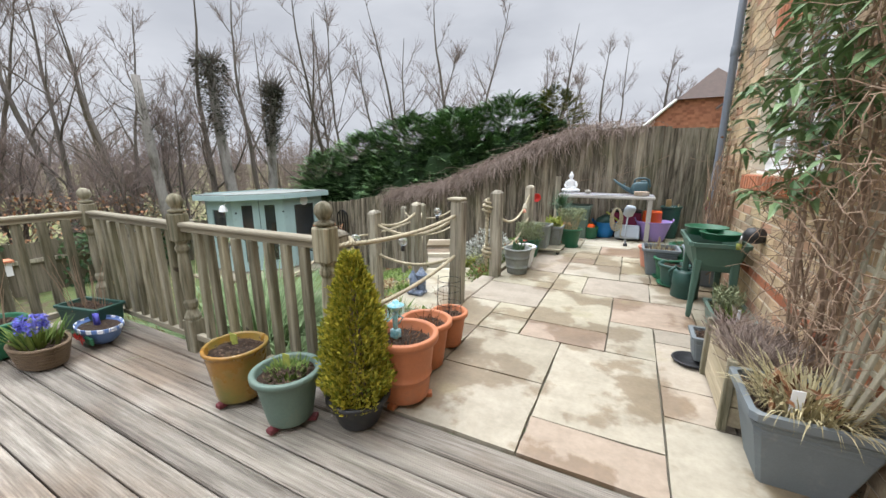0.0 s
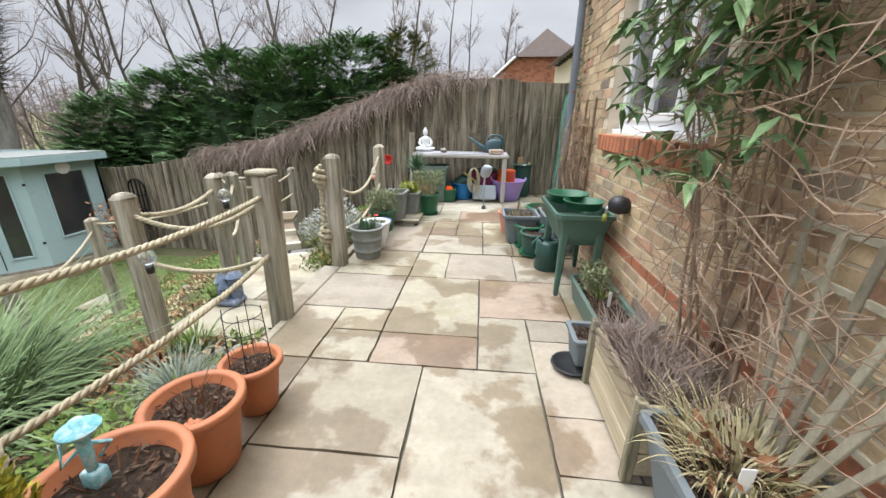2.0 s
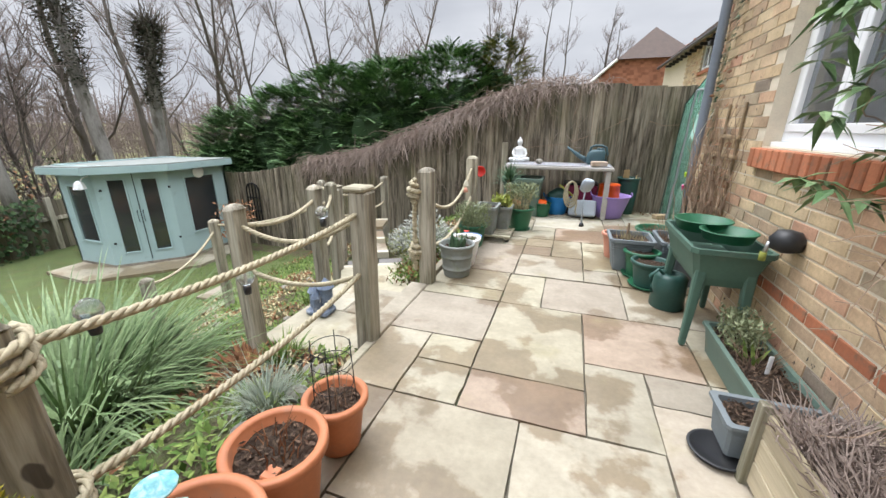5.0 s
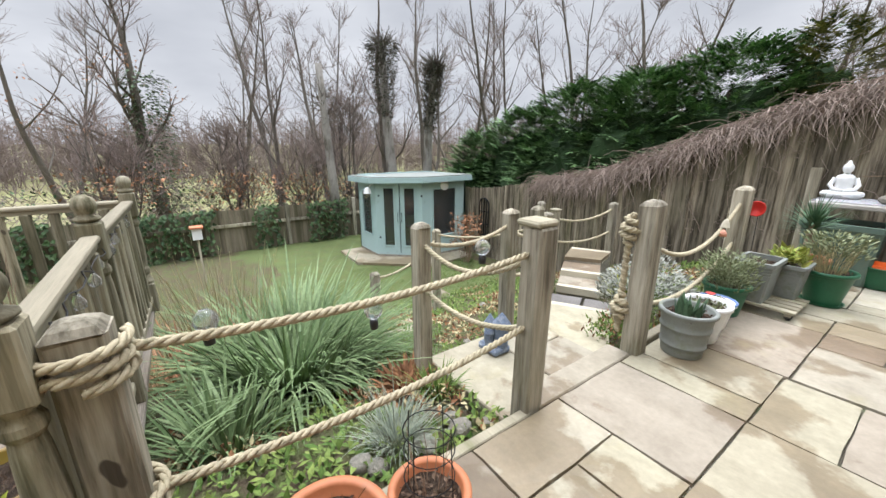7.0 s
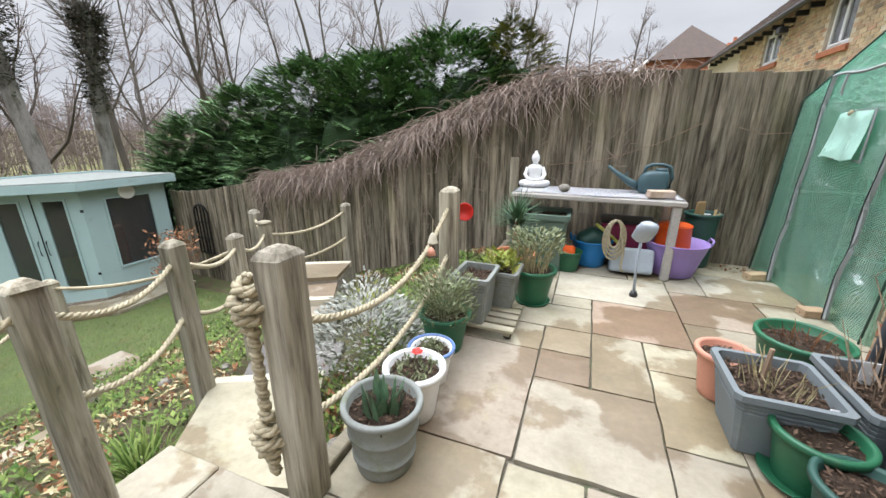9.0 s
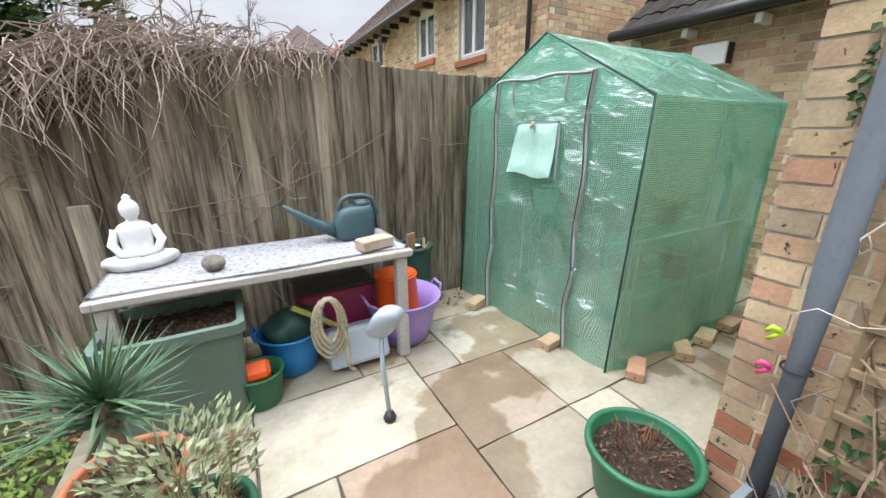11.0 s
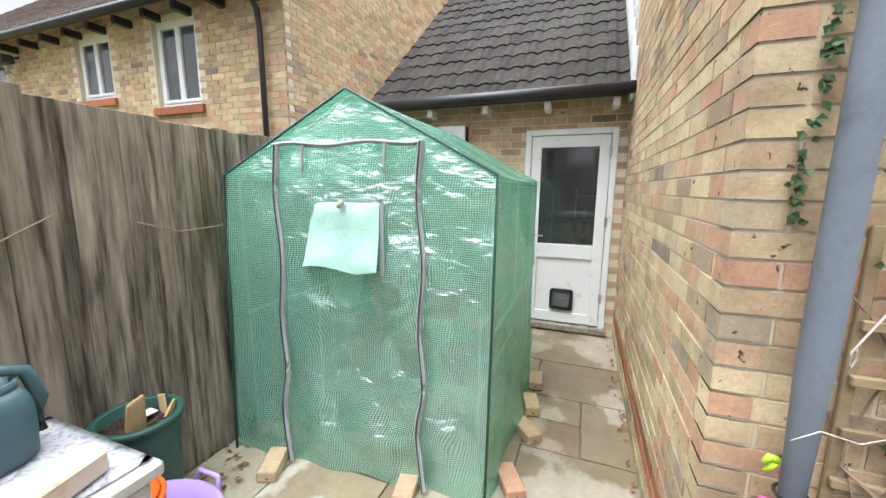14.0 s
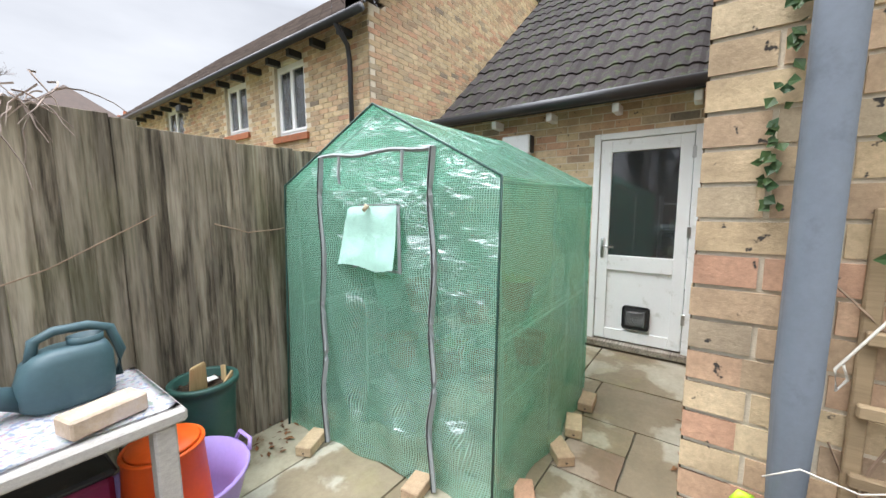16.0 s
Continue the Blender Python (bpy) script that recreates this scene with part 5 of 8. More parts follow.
RP = {"a": ((-1.32, 1.51), 0.88), "b": ((-1.31, 3.03), 0.93), "c": ((-1.26, 3.98), 0.945), "d": ((-1.27, 5.5), 0.93), "e": ((-2.15, 2.94), 0.79), "f": ((-2.14, 3.72), 0.80), "g": ((-2.49, 4.43), 0.71), "h": ((-3.0, 5.22), 0.50), "i": ((-3.4, 5.88), 0.42), "j": ((-4.0, 6.3), 0.42), "k": ((-3.2, 6.97), 0.44), "l": ((-4.39, 4.59), 0.13), "m": ((-4.1, 3.5), -0.2)}
for key, (at, top) in RP.items():
    rope_post(at, top, 0.115 if key in "abcd" else 0.1, lean=u(-0.6, 0.6), cap=key in ("b", "i"))


def knot_pt(key, drop):
    at, top = RP[key]
    return (at[0], at[1], top - drop)


def rope_run(label, runs):
    t_ = thing("rope", (0, 0, 0), label, "rope")
    for a, b, da, db, sag in runs:
        bm = bmesh.new()
        rope(bm, rope_pts(knot_pt(a, da), knot_pt(b, db), sag))
        part("strand", bm, "rope", t_, "", True)
    return t_


rope_run("thick twisted rope slung between patio posts", [("a", "b", 0.06, 0.12, 0.05), ("a", "b", 0.48, 0.48, 0.06)])
rope_run("thick twisted rope slung between patio posts", [("c", "d", 0.22, 0.08, 0.24), ("c", "d", 0.62, 0.42, 0.16)])
rope_run("twisted rope sagging between the step posts", [("b", "e", 0.14, 0.1, 0.14), ("b", "e", 0.5, 0.4, 0.1)])
rope_run("twisted rope sagging between the step posts", [("e", "f", 0.1, 0.08, 0.08), ("f", "g", 0.1, 0.08, 0.12), ("f", "g", 0.45, 0.4, 0.12), ("g", "h", 0.08, 0.08, 0.1), ("h", "i", 0.08, 0.08, 0.1), ("g", "h", 0.4, 0.4, 0.1)])
rope_run("twisted rope sagging between the step posts", [("i", "k", 0.1, 0.06, 0.1), ("i", "k", 0.42, 0.4, 0.08), ("h", "l", 0.1, 0.05, 0.1), ("l", "m", 0.1, 0.05, 0.12), ("i", "j", 0.05, 0.05, 0.1)])
# turns and hanging knot round two posts
bm = bmesh.new()
x, y = RP["a"][0]
rope(bm, [Vector((x + 0.085 * math.cos(k * 0.5), y + 0.085 * math.sin(k * 0.5), 0.76 + 0.012 * k * 0.25)) for k in range(30)], 0.014)
rope(bm, [Vector((x + 0.085 * math.cos(k * 0.5), y + 0.085 * math.sin(k * 0.5), 0.36 + 0.012 * k * 0.25)) for k in range(20)], 0.014)
tagged(ob_from("rope_lashing", bm, "rope", None, "", True), "rope wound round the top of a post", "rope")
bm = bmesh.new()
x, y = RP["c"][0]
x -= 0.09
y -= 0.03
pts = []
for k in range(90):
    t_ = k / 89
    r_ = 0.004 + 0.045 * max(0.0, math.sin(t_ * 9.5 + 0.4)) ** 2
    pts.append(Vector((x + r_ * math.cos(k * 1.15), y - 0.03 + r_ * math.sin(k * 1.15), 0.88 - 0.76 * t_)))
rope(bm, pts, 0.019)
tagged(ob_from("knotted_rope", bm, "rope", None, "", True), "knotted rope hanging down beside a post", "rope")

bl = thing("hanging_bell", (-1.25, 5.15, 0.66), "small cream and terracotta bell hung on the rope", "bell")
part("bell", lathe(bmesh.new(), [(0.034, 0), (0.03, 0.006), (0.024, 0.035), (0.012, 0.06), (0.004, 0.066)], 16), "pale_edge", bl, "", True)
part("lower_bell", lathe(bmesh.new(), [(0.028, 0), (0.022, 0.03), (0.004, 0.05)], 14, (0.01, -0.05, -0.06)), "pink_terra", bl, "", True)
part("hanger", tube(bmesh.new(), [(0, 0, 0.06), (0, 0, 0.15)], 0.003, 0.003, 5), "rope", bl)

# ---- pots ----


def pot_shell(rt, rb, h, lip=0.015, lip_h=0.03, band=None):
    pr = [(rb * 0.96, 0), (rb, 0.006)]
    m = 8
    for k in range(1, m):
        s = k / m
        z = h * s
        r_ = rb + (rt - rb) * s
        if band and any(abs(z - h * q) < h / (2 * m) for q in band):
            pr += [(r_, z - 0.008), (r_ + 0.006, z - 0.005), (r_ + 0.006, z + 0.005), (r_, z + 0.008)]
        elif z < h - lip_h:
            pr.append((r_, z))
    pr += [(rt - 0.002, h - lip_h), (rt + lip, h - lip_h + 0.003), (rt + lip, h - 0.005), (rt + lip - 0.006, h), (rt - 0.008, h), (rt - 0.014, h - 0.01), (rt * 0.93 - 0.01, h * 0.72), (0.002, h * 0.70)]
    return lathe(bmesh.new(), pr, 40)


def potted(name, at, rt, rb, h, mat, label, fill=0.84, lip=0.015, lip_h=0.03, band=None, group="", rz=0, tilt=0):
    t_ = thing(name, at, label, "plant pot", group, rz=rz)
    if tilt:
        t_.matrix_world = pose(*at, tilt, 0, rz)
    part("pot", pot_shell(rt, rb, h, lip, lip_h, band), mat, t_, "", True)
    n_ = 26
    bm = bmesh.new()
    z = h * fill
    r_ = rb + (rt - rb) * fill - 0.012
    c = bm.verts.new((0, 0, z + 0.012))
    r1 = [bm.verts.new((r_ * 0.55 * math.cos(6.283 * k / n_), r_ * 0.55 * math.sin(6.283 * k / n_), z + u(0.0, 0.02))) for k in range(n_)]
    r2 = [bm.verts.new((r_ * math.cos(6.283 * k / n_), r_ * math.sin(6.283 * k / n_), z + u(-0.008, 0.006))) for k in range(n_)]
    for k in range(n_):
        bm.faces.new((c, r1[k], r1[(k + 1) % n_]))
        bm.faces.new((r1[k], r2[k], r2[(k + 1) % n_], r1[(k + 1) % n_]))
    part("soil", bm, "soil", t_)
    litter = Soup()
    for _ in range(int(900 * r_)):
        a, q = u(0, 6.28), r_ * math.sqrt(u(0, 0.95))
        litter.leaf((q * math.cos(a), q * math.sin(a), z + 0.01), (u(-1, 1), u(-1, 1), u(-0.1, 0.4)), u(0.015, 0.035), u(0.006, 0.014), (0, 0, 1))
    litter.make("mulch", "chips", t_)
    t_["fill"] = z
    return t_


def sprigs(t_, n_, r_, z, h0, h1, mat, spread=0.4, width=0.008, name="stem_tangle", curl=0.3):
    s = Soup()
    for _ in range(n_):
        a, q = u(0, 6.28), r_ * math.sqrt(u(0, 1))
        b = Vector((q * math.cos(a), q * math.sin(a), z))
        out = Vector((math.cos(a), math.sin(a), 0)) * spread * u(0.3, 1.2)
        hh = u(h0, h1)
        s.strand([b, b + out * hh * 0.4 + Vector((u(-0.01, 0.01), u(-0.01, 0.01), hh * 0.55)), b + out * hh * (0.8 + curl * u(0, 1)) + Vector((u(-0.02, 0.02), u(-0.02, 0.02), hh))], width / 2, width / 4)
    return s.make(name, mat, t_)


def blades(t_, n_, r_, z, h0, h1, mat, width=0.012, droop=0.6, name="foliage", spread=0.7):
    s = Soup()
    for _ in range(n_):
        a, q = u(0, 6.28), r_ * math.sqrt(u(0, 1))
        b = Vector((q * math.cos(a), q * math.sin(a), z))
        a += u(-0.5, 0.5)
        out = Vector((math.cos(a), math.sin(a), 0)) * u(0.2, 1.0) * spread
        hh = u(h0, h1)
        dr = droop * u(0.2, 1.1)
        pts = []
        for k in range(6):
            q_ = k / 5
            pts.append(b + out * hh * q_ + Vector((0, 0, hh * (q_ - dr * q_ * q_))))
        s.blade(pts, width * u(0.7, 1.2))
    return s.make(name, mat, t_)


def bushy(t_, n_, fn, mat, size, name="foliage", up=0.5):
    """Many small leaves at the points that fn gives, turned outwards."""
    s = Soup()
    for _ in range(n_):
        p, d_ = fn()
        d_ = Vector(d_) + Vector((u(-0.6, 0.6), u(-0.6, 0.6), u(-0.2, 0.6)))
        l_ = size * u(0.6, 1.3)
        s.leaf(p, d_, l_, l_ * 0.35, (u(-1, 1), u(-1, 1), 1), 0.1)
    return s.make(name, mat, t_)


def feet(t_, r_, mat, n_=3):
    for k in range(n_):
        a = k * 6.283 / n_ + 0.5
        o = part("pot_foot", boxed((-0.03, -0.02, -0.022), (0.035, 0.02, 0.004), 0.004), mat, t_)
        o.matrix_local = pose(r_ * math.cos(a), r_ * math.sin(a), 0, 0, 0, math.degrees(a))


M["maroon"] = surface("maroon_foot", (0.13, 0.025, 0.03), 0.6, 40, 5, 0.2)
p = potted("plant_pot", (-1.745, 1.165, 0.022), 0.155, 0.115, 0.29, "ochre", "ochre and green glazed pot of dark compost on feet", 0.86, 0.006, 0.02)
feet(p, 0.1, "maroon")
part("plant_label", boxed((-0.09, 0.03, 0.24), (-0.03, 0.035, 0.32), 0.002), "lime", p, "small printed picture label")
p = potted("plant_pot", (-1.345, 1.15, 0.022), 0.15, 0.105, 0.26, "sage_plastic", "sage green pot of small succulents on feet", 0.88, 0.016, 0.03)
feet(p, 0.095, "maroon")
blades(p, 160, 0.1, 0.23, 0.03, 0.08, "weed", 0.012, 0.6)
part("plant_label", boxed((-0.06, 0.03, 0.24), (-0.01, 0.034, 0.31), 0.002), "lime", p)
p = potted("potted_conifer", (-1.045, 1.31, 0), 0.145, 0.10, 0.15, "black_plastic", "golden-green cone conifer in a low black bowl", 0.8, 0.012, 0.02)
s = Soup()
for _ in range(15000):
    z = 0.11 + 0.76 * (1 - math.sqrt(u(0, 1))) if u(0, 1) < 0.35 else u(0.11, 0.84)
    f_ = (z - 0.11) / 0.75
    rad = 0.15 * min(1, 0.8 + f_) * (1 - min(1.0, max(0.0, f_)) ** 2.0) ** 0.9 + 0.015
    a = u(0, 6.28)
    lump = 1 + 0.3 * noise.noise((math.cos(a) * 2.6, math.sin(a) * 2.6, z * 11)) + 0.12 * noise.noise((a * 4, z * 30, 1))
    q = rad * lump * u(0.62, 1.0)
    l_ = u(0.016, 0.036)
    s.leaf((q * math.cos(a), q * math.sin(a), z), (math.cos(a) * 0.6 + u(-0.3, 0.3), math.sin(a) * 0.6 + u(-0.5, 0.5), u(0.3, 1.4)), l_, l_ * 0.42, (u(-1, 1), u(-1, 1), 0.6), 0.0)
s.make("foliage", "conifer", p)
part("trunk", tube(bmesh.new(), [(0, 0, 0.1), (0, 0, 0.75)], 0.05, 0.01, 8), "twig", p)
p = potted("plant_pot", (-0.94, 1.57, 0.022), 0.165, 0.125, 0.36, "terracotta", "large terracotta pot of dry compost on feet", 0.84, 0.018, 0.04, (0.42,))
feet(p, 0.11, "terracotta")
s = Soup()
for _ in range(14):
    a = u(0, 6.28)
    s.strand([(0.06 * math.cos(a), 0.06 * math.sin(a), 0.3), (0.1 * math.cos(a), 0.1 * math.sin(a), u(0.33, 0.38))], 0.003, 0.002)
s.make("dead_growth", "brown_leaf", p)
fig = thing("garden_ornament", (-1.0, 1.58, 0.31), "small turquoise painted tin figure on a stake", "ornament")
bm = bmesh.new()
box(bm, (-0.025, -0.02, 0.0), (0.025, 0.02, 0.07), 0.006)
tube(bm, [(0, 0, 0.05), (0, 0, 0.16)], 0.012, 0.016, 8)
lathe(bm, [(0.0 + 0.004, 0), (0.02, 0.015), (0.02, 0.03), (0.006, 0.045)], 10, (0.005, 0, 0.16))
lathe(bm, [(0.045, 0), (0.045, 0.006), (0.02, 0.01), (0.015, 0.03)], 12, (0.005, 0, 0.2))
tube(bm, [(0, 0.005, 0.15), (0.02, 0.045, 0.12), (0.005, 0.02, 0.09)], 0.006, 0.005, 6)
tube(bm, [(0, -0.005, 0.15), (-0.02, -0.045, 0.12), (-0.02, -0.03, 0.18)], 0.006, 0.005, 6)
M["turquoise"] = surface("turquoise_paint", (0.22, 0.55, 0.62), 0.5, 60, 25, 0.5, dirt=(0.6, 0.66, 0.66), dirt_at=0.55, dirt_scale=30)
part("figure", bm, "turquoise", fig, "", True)
p = potted("plant_pot", (-1.015, 1.93, 0), 0.15, 0.11, 0.30, "terracotta", "terracotta pot of cut-back brown stems", 0.84, 0.018, 0.035)
sprigs(p, 26, 0.08, 0.25, 0.03, 0.12, "brown_leaf", 0.5, 0.006)
part("shard", boxed((0.02, -0.1, 0.25), (0.07, -0.05, 0.265), 0.004), "terracotta", p)
p = potted("plant_pot", (-1.0, 2.237, 0), 0.118, 0.085, 0.245, "terracotta", "terracotta pot with a wire plant support", 0.84, 0.014, 0.03)
bm = bmesh.new()
for k in range(4):
    a = k * 1.57 + 0.4
    tube(bm, [(0.085 * math.cos(a), 0.085 * math.sin(a), 0.2), (0.075 * math.cos(a), 0.075 * math.sin(a), 0.5)], 0.002, 0.002, 4)
for z in (0.3, 0.4, 0.47):
    tube(bm, [(0.078 * math.cos(k * 0.35), 0.078 * math.sin(k * 0.35), z) for k in range(19)], 0.002, 0.002, 4)
part("plant_support", bm, "black_iron", p)
sprigs(p, 14, 0.06, 0.2, 0.08, 0.22, "stem", 0.3, 0.004)

# pots along the far edge
p = potted("potted_tulips", (-1.07, 4.21, 0), 0.15, 0.115, 0.30, "grey_plastic", "ribbed grey pot of young tulip leaves", 0.85, 0.012, 0.025, (0.3, 0.62))
blades(p, 34, 0.08, 0.25, 0.1, 0.2, "tulip", 0.035, 0.35, spread=0.4)
p = potted("potted_plant", (-1.07, 4.5, 0), 0.135, 0.09, 0.27, "white_paint", "cream scalloped pot with a red flower", 0.86, 0.014, 0.03)
bushy(p, 130, lambda: ((u(-0.09, 0.09), u(-0.09, 0.09), 0.24), (u(-1, 1), u(-1, 1), 1)), "herb", 0.035)
M["flower_red"] = surface("red_petal", (0.55, 0.02, 0.012), 0.5, 60, 12, 0.2)
s = Soup()
for k in range(16):
    s.leaf((0.0, 0.03, 0.31), (math.cos(k), math.sin(k), 0.5), 0.035, 0.025, (0, 0, 1))
s.make("flower", "flower_red", p)
p = potted("potted_plant", (-1.1, 4.77, 0), 0.115, 0.08, 0.2, "white_paint", "white pot with a blue rim and low leaves", 0.86, 0.012, 0.02)
M["blue_rim"] = surface("blue_rim", (0.12, 0.2, 0.42), 0.4, 50, 5, 0.2)
part("rim", tube(bmesh.new(), [(0.121 * math.cos(k * 0.2094), 0.121 * math.sin(k * 0.2094), 0.2) for k in range(31)], 0.01, 0.01, 8), "blue_rim", p, "blue painted rim", True)
bushy(p, 120, lambda: ((u(-0.07, 0.07), u(-0.07, 0.07), 0.19), (u(-1, 1), u(-1, 1), 1)), "herb", 0.035)
p = potted("potted_herb", (-1.15, 5.1, 0), 0.15, 0.11, 0.25, "green_plastic", "green plastic pot of wispy grey-green herb", 0.85, 0.012, 0.03)
bushy(p, 1500, lambda: ((lambda a, q, z: (Vector((q * math.cos(a), q * math.sin(a), z)), (math.cos(a), math.sin(a), 0.8)))(u(0, 6.28), 0.19 * math.sqrt(u(0, 1)), u(0.22, 0.46))), "herb", 0.035)
sprigs(p, 90, 0.09, 0.21, 0.15, 0.28, "herb", 0.5, 0.004)


def trough(name, at, lx, ly, h, mat, label, rz=0, flare=0.85, fill=0.85, ridges=3, wall=0.012, lip=0.012):
    """A flared rectangular planter with a rim and ridges."""
    t_ = thing(name, at, label, "planter", rz=rz)
    bm = bmesh.new()
    prof = [(flare, 0.0), (flare + (1 - flare) * 0.62, h * 0.62)]
    for k in range(ridges):
        z = h * (0.66 + 0.07 * k)
        f_ = flare + (1 - flare) * z / h
        prof += [(f_, z), (f_ + 0.012, z + 0.004), (f_ + 0.012, z + h * 0.035), (f_, z + h * 0.04)]
    prof += [(1.0, h * 0.9), (1.0 + lip / min(lx, ly) * 2, h * 0.91), (1.0 + lip / min(lx, ly) * 2, h), (1.0 - wall / min(lx, ly) * 2, h), (0.95 - wall / min(lx, ly) * 2, h * 0.7)]
    rings = []
    for f_, z in prof:
        hx, hy = lx / 2 - (1 - f_) * min(lx, ly) / 2, ly / 2 - (1 - f_) * min(lx, ly) / 2
        c = min(hx, hy) * 0.12
        rings.append([bm.verts.new((x_, y_, z)) for x_, y_ in ((-hx + c, -hy), (hx - c, -hy), (hx, -hy + c), (hx, hy - c), (hx - c, hy), (-hx + c, hy), (-hx, hy - c), (-hx, -hy + c))])
    for lo_, hi_ in zip(rings, rings[1:]):
        for i in range(8):
            bm.faces.new((lo_[i], lo_[(i + 1) % 8], hi_[(i + 1) % 8], hi_[i]))
    bm.faces.new(list(reversed(rings[0])))
    bm.faces.new(rings[-1])
    part("box", bm, mat, t_)
    s = Soup()
    nx, ny = max(4, int(lx / 0.04)), max(4, int(ly / 0.04))
    z = h * fill
    hx, hy = lx / 2 - wall - 0.012, ly / 2 - wall - 0.012
    heights = [[z + u(-0.012, 0.014) for _ in range(nx + 1)] for _ in range(ny + 1)]
    for j in range(ny):
        for i in range(nx):
            P = lambda ii, jj: (-hx + 2 * hx * ii / nx, -hy + 2 * hy * jj / ny, heights[jj][ii])
            s.quad(P(i, j), P(i + 1, j), P(i + 1, j + 1), P(i, j + 1))
    s.make("soil", "soil", t_)
    litter = Soup()
    for _ in range(int(900 * lx * ly * 4)):
        litter.leaf((u(-hx, hx), u(-hy, hy), z + 0.01), (u(-1, 1), u(-1, 1), u(-0.1, 0.5)), u(0.012, 0.03), u(0.005, 0.012), (0, 0, 1))
    litter.make("mulch", "chips", t_)
    return t_


def spread_in(lx, ly, z0, z1):
    return lambda: (Vector((u(-lx, lx), u(-ly, ly), u(z0, z1))), (u(-1, 1), u(-1, 1), 0.7))


# wheeled base with two grey troughs
tr = thing("plant_trolley", (-1.0, 5.5, 0), "low wooden slatted trolley on castors", "trolley")
for k in range(5):
    part("slat", boxed((-0.22, -0.2 + 0.09 * k, 0.055), (0.24, -0.135 + 0.09 * k, 0.075), 0.003), "oldwood_x", tr)
for x in (-0.18, 0.2):
    for yy in (-0.16, 0.2):
        part("castor", tube(bmesh.new(), [(x, yy - 0.012, 0.025), (x, yy + 0.012, 0.025)], 0.025, 0.025, 12), "black_plastic", tr, "", True)
    part("bearer", boxed((x - 0.02, -0.2, 0.035), (x + 0.02, 0.24, 0.056)), "oldwood_x", tr)
p = trough("planter", (-1.06, 5.45, 0.075), 0.24, 0.32, 0.33, "grey_plastic", "tall flared grey planter on the trolley", flare=0.75)
p = trough("planter", (-0.93, 5.72, 0.075), 0.24, 0.26, 0.28, "grey_plastic", "tall flared grey planter on the trolley", flare=0.75)
bushy(p, 140, spread_in(0.1, 0.1, 0.24, 0.36), "lime", 0.09)
p = potted("potted_shrub", (-0.735, 5.99, 0), 0.165, 0.11, 0.29, "green_plastic", "dark green pot of stiff grey-leaved stems", 0.88, 0.012, 0.03)
sprigs(p, 70, 0.1, 0.25, 0.18, 0.30, "straw", 0.35, 0.006)
bushy(p, 700, lambda: ((lambda a, q, z: (Vector((q * math.cos(a), q * math.sin(a), z)), (math.cos(a), math.sin(a), 0.9)))(u(0, 6.28), 0.2 * math.sqrt(u(0, 1)), u(0.4, 0.58))), "herb", 0.045)
part("saucer", lathe(bmesh.new(), [(0.13, 0.002), (0.14, 0.02), (0.136, 0.02), (0.12, 0.01)], 26), "green_plastic", p)
p = trough("planter", (-0.83, 6.95, 0), 0.55, 0.42, 0.56, "sage_plastic", "large sage green rectangular planter under the table edge", flare=0.85, ridges=0, fill=0.9, lip=0.02)
yu = potted("potted_yucca", (-0.95, 6.3, 0), 0.17, 0.12, 0.3, "terracotta", "spiky yucca in a terracotta pot", 0.88)
s = Soup()
for _ in range(150):
    a, e_ = u(0, 6.28), u(0.05, 1.4)
    d_ = Vector((math.cos(a) * math.cos(e_), math.sin(a) * math.cos(e_), math.sin(e_)))
    b = Vector((0, 0, u(0.5, 0.62)))
    s.blade([b, b + d_ * 0.12, b + d_ * u(0.24, 0.36) - Vector((0, 0, 0.02))], 0.02)
s.make("foliage", "tulip", yu)
part("trunk", tube(bmesh.new(), [(0, 0, 0.25), (0, 0, 0.6)], 0.035, 0.03, 8), "stem", yu)
fr = thing("flower_ornament", (-1.2, 5.68, 0), "red poppy ornament on a thin wire stem", "ornament")
part("stalk", tube(bmesh.new(), [(0, 0, 0), (0.01, 0, 0.4), (0, 0, 0.8)], 0.003, 0.003, 5), "black_iron", fr)
bm = lathe(bmesh.new(), [(0.008, 0), (0.05, 0.015), (0.065, 0.05), (0.058, 0.05), (0.03, 0.02)], 14)
o = part("petals", bm, "flower_red", fr, "", True)
o.matrix_local = pose(0.0, -0.02, 0.76, 80, 0, 0)

# ---- table against the fence and what is on and under it ----
TX0, TX1, TY0, TY1, TZ = -1.12, 0.405, 6.85, 7.42, 0.745
tb = thing("garden_table", (0, 0, 0), "grey woven rattan table with a patterned cloth", "table")
M["rattan"] = surface("grey_rattan", (0.42, 0.40, 0.37), 0.8, 200, 40, 0.25, 0.6, 0.004, (1, 1, 2))
part("tabletop", boxed((TX0, TY0, TZ - 0.055), (TX1, TY1, TZ - 0.006), 0.01), "rattan", tb)
for x, yy in ((TX0 + 0.04, TY0 + 0.03), (TX1 - 0.09, TY0 + 0.03), (TX0 + 0.04, TY1 - 0.08), (TX1 - 0.09, TY1 - 0.08)):
    bm = boxed((x - 0.012, yy - 0.012, 0), (x + 0.058, yy + 0.058, TZ - 0.056), 0.008)
    part("leg", bm, "rattan", tb)


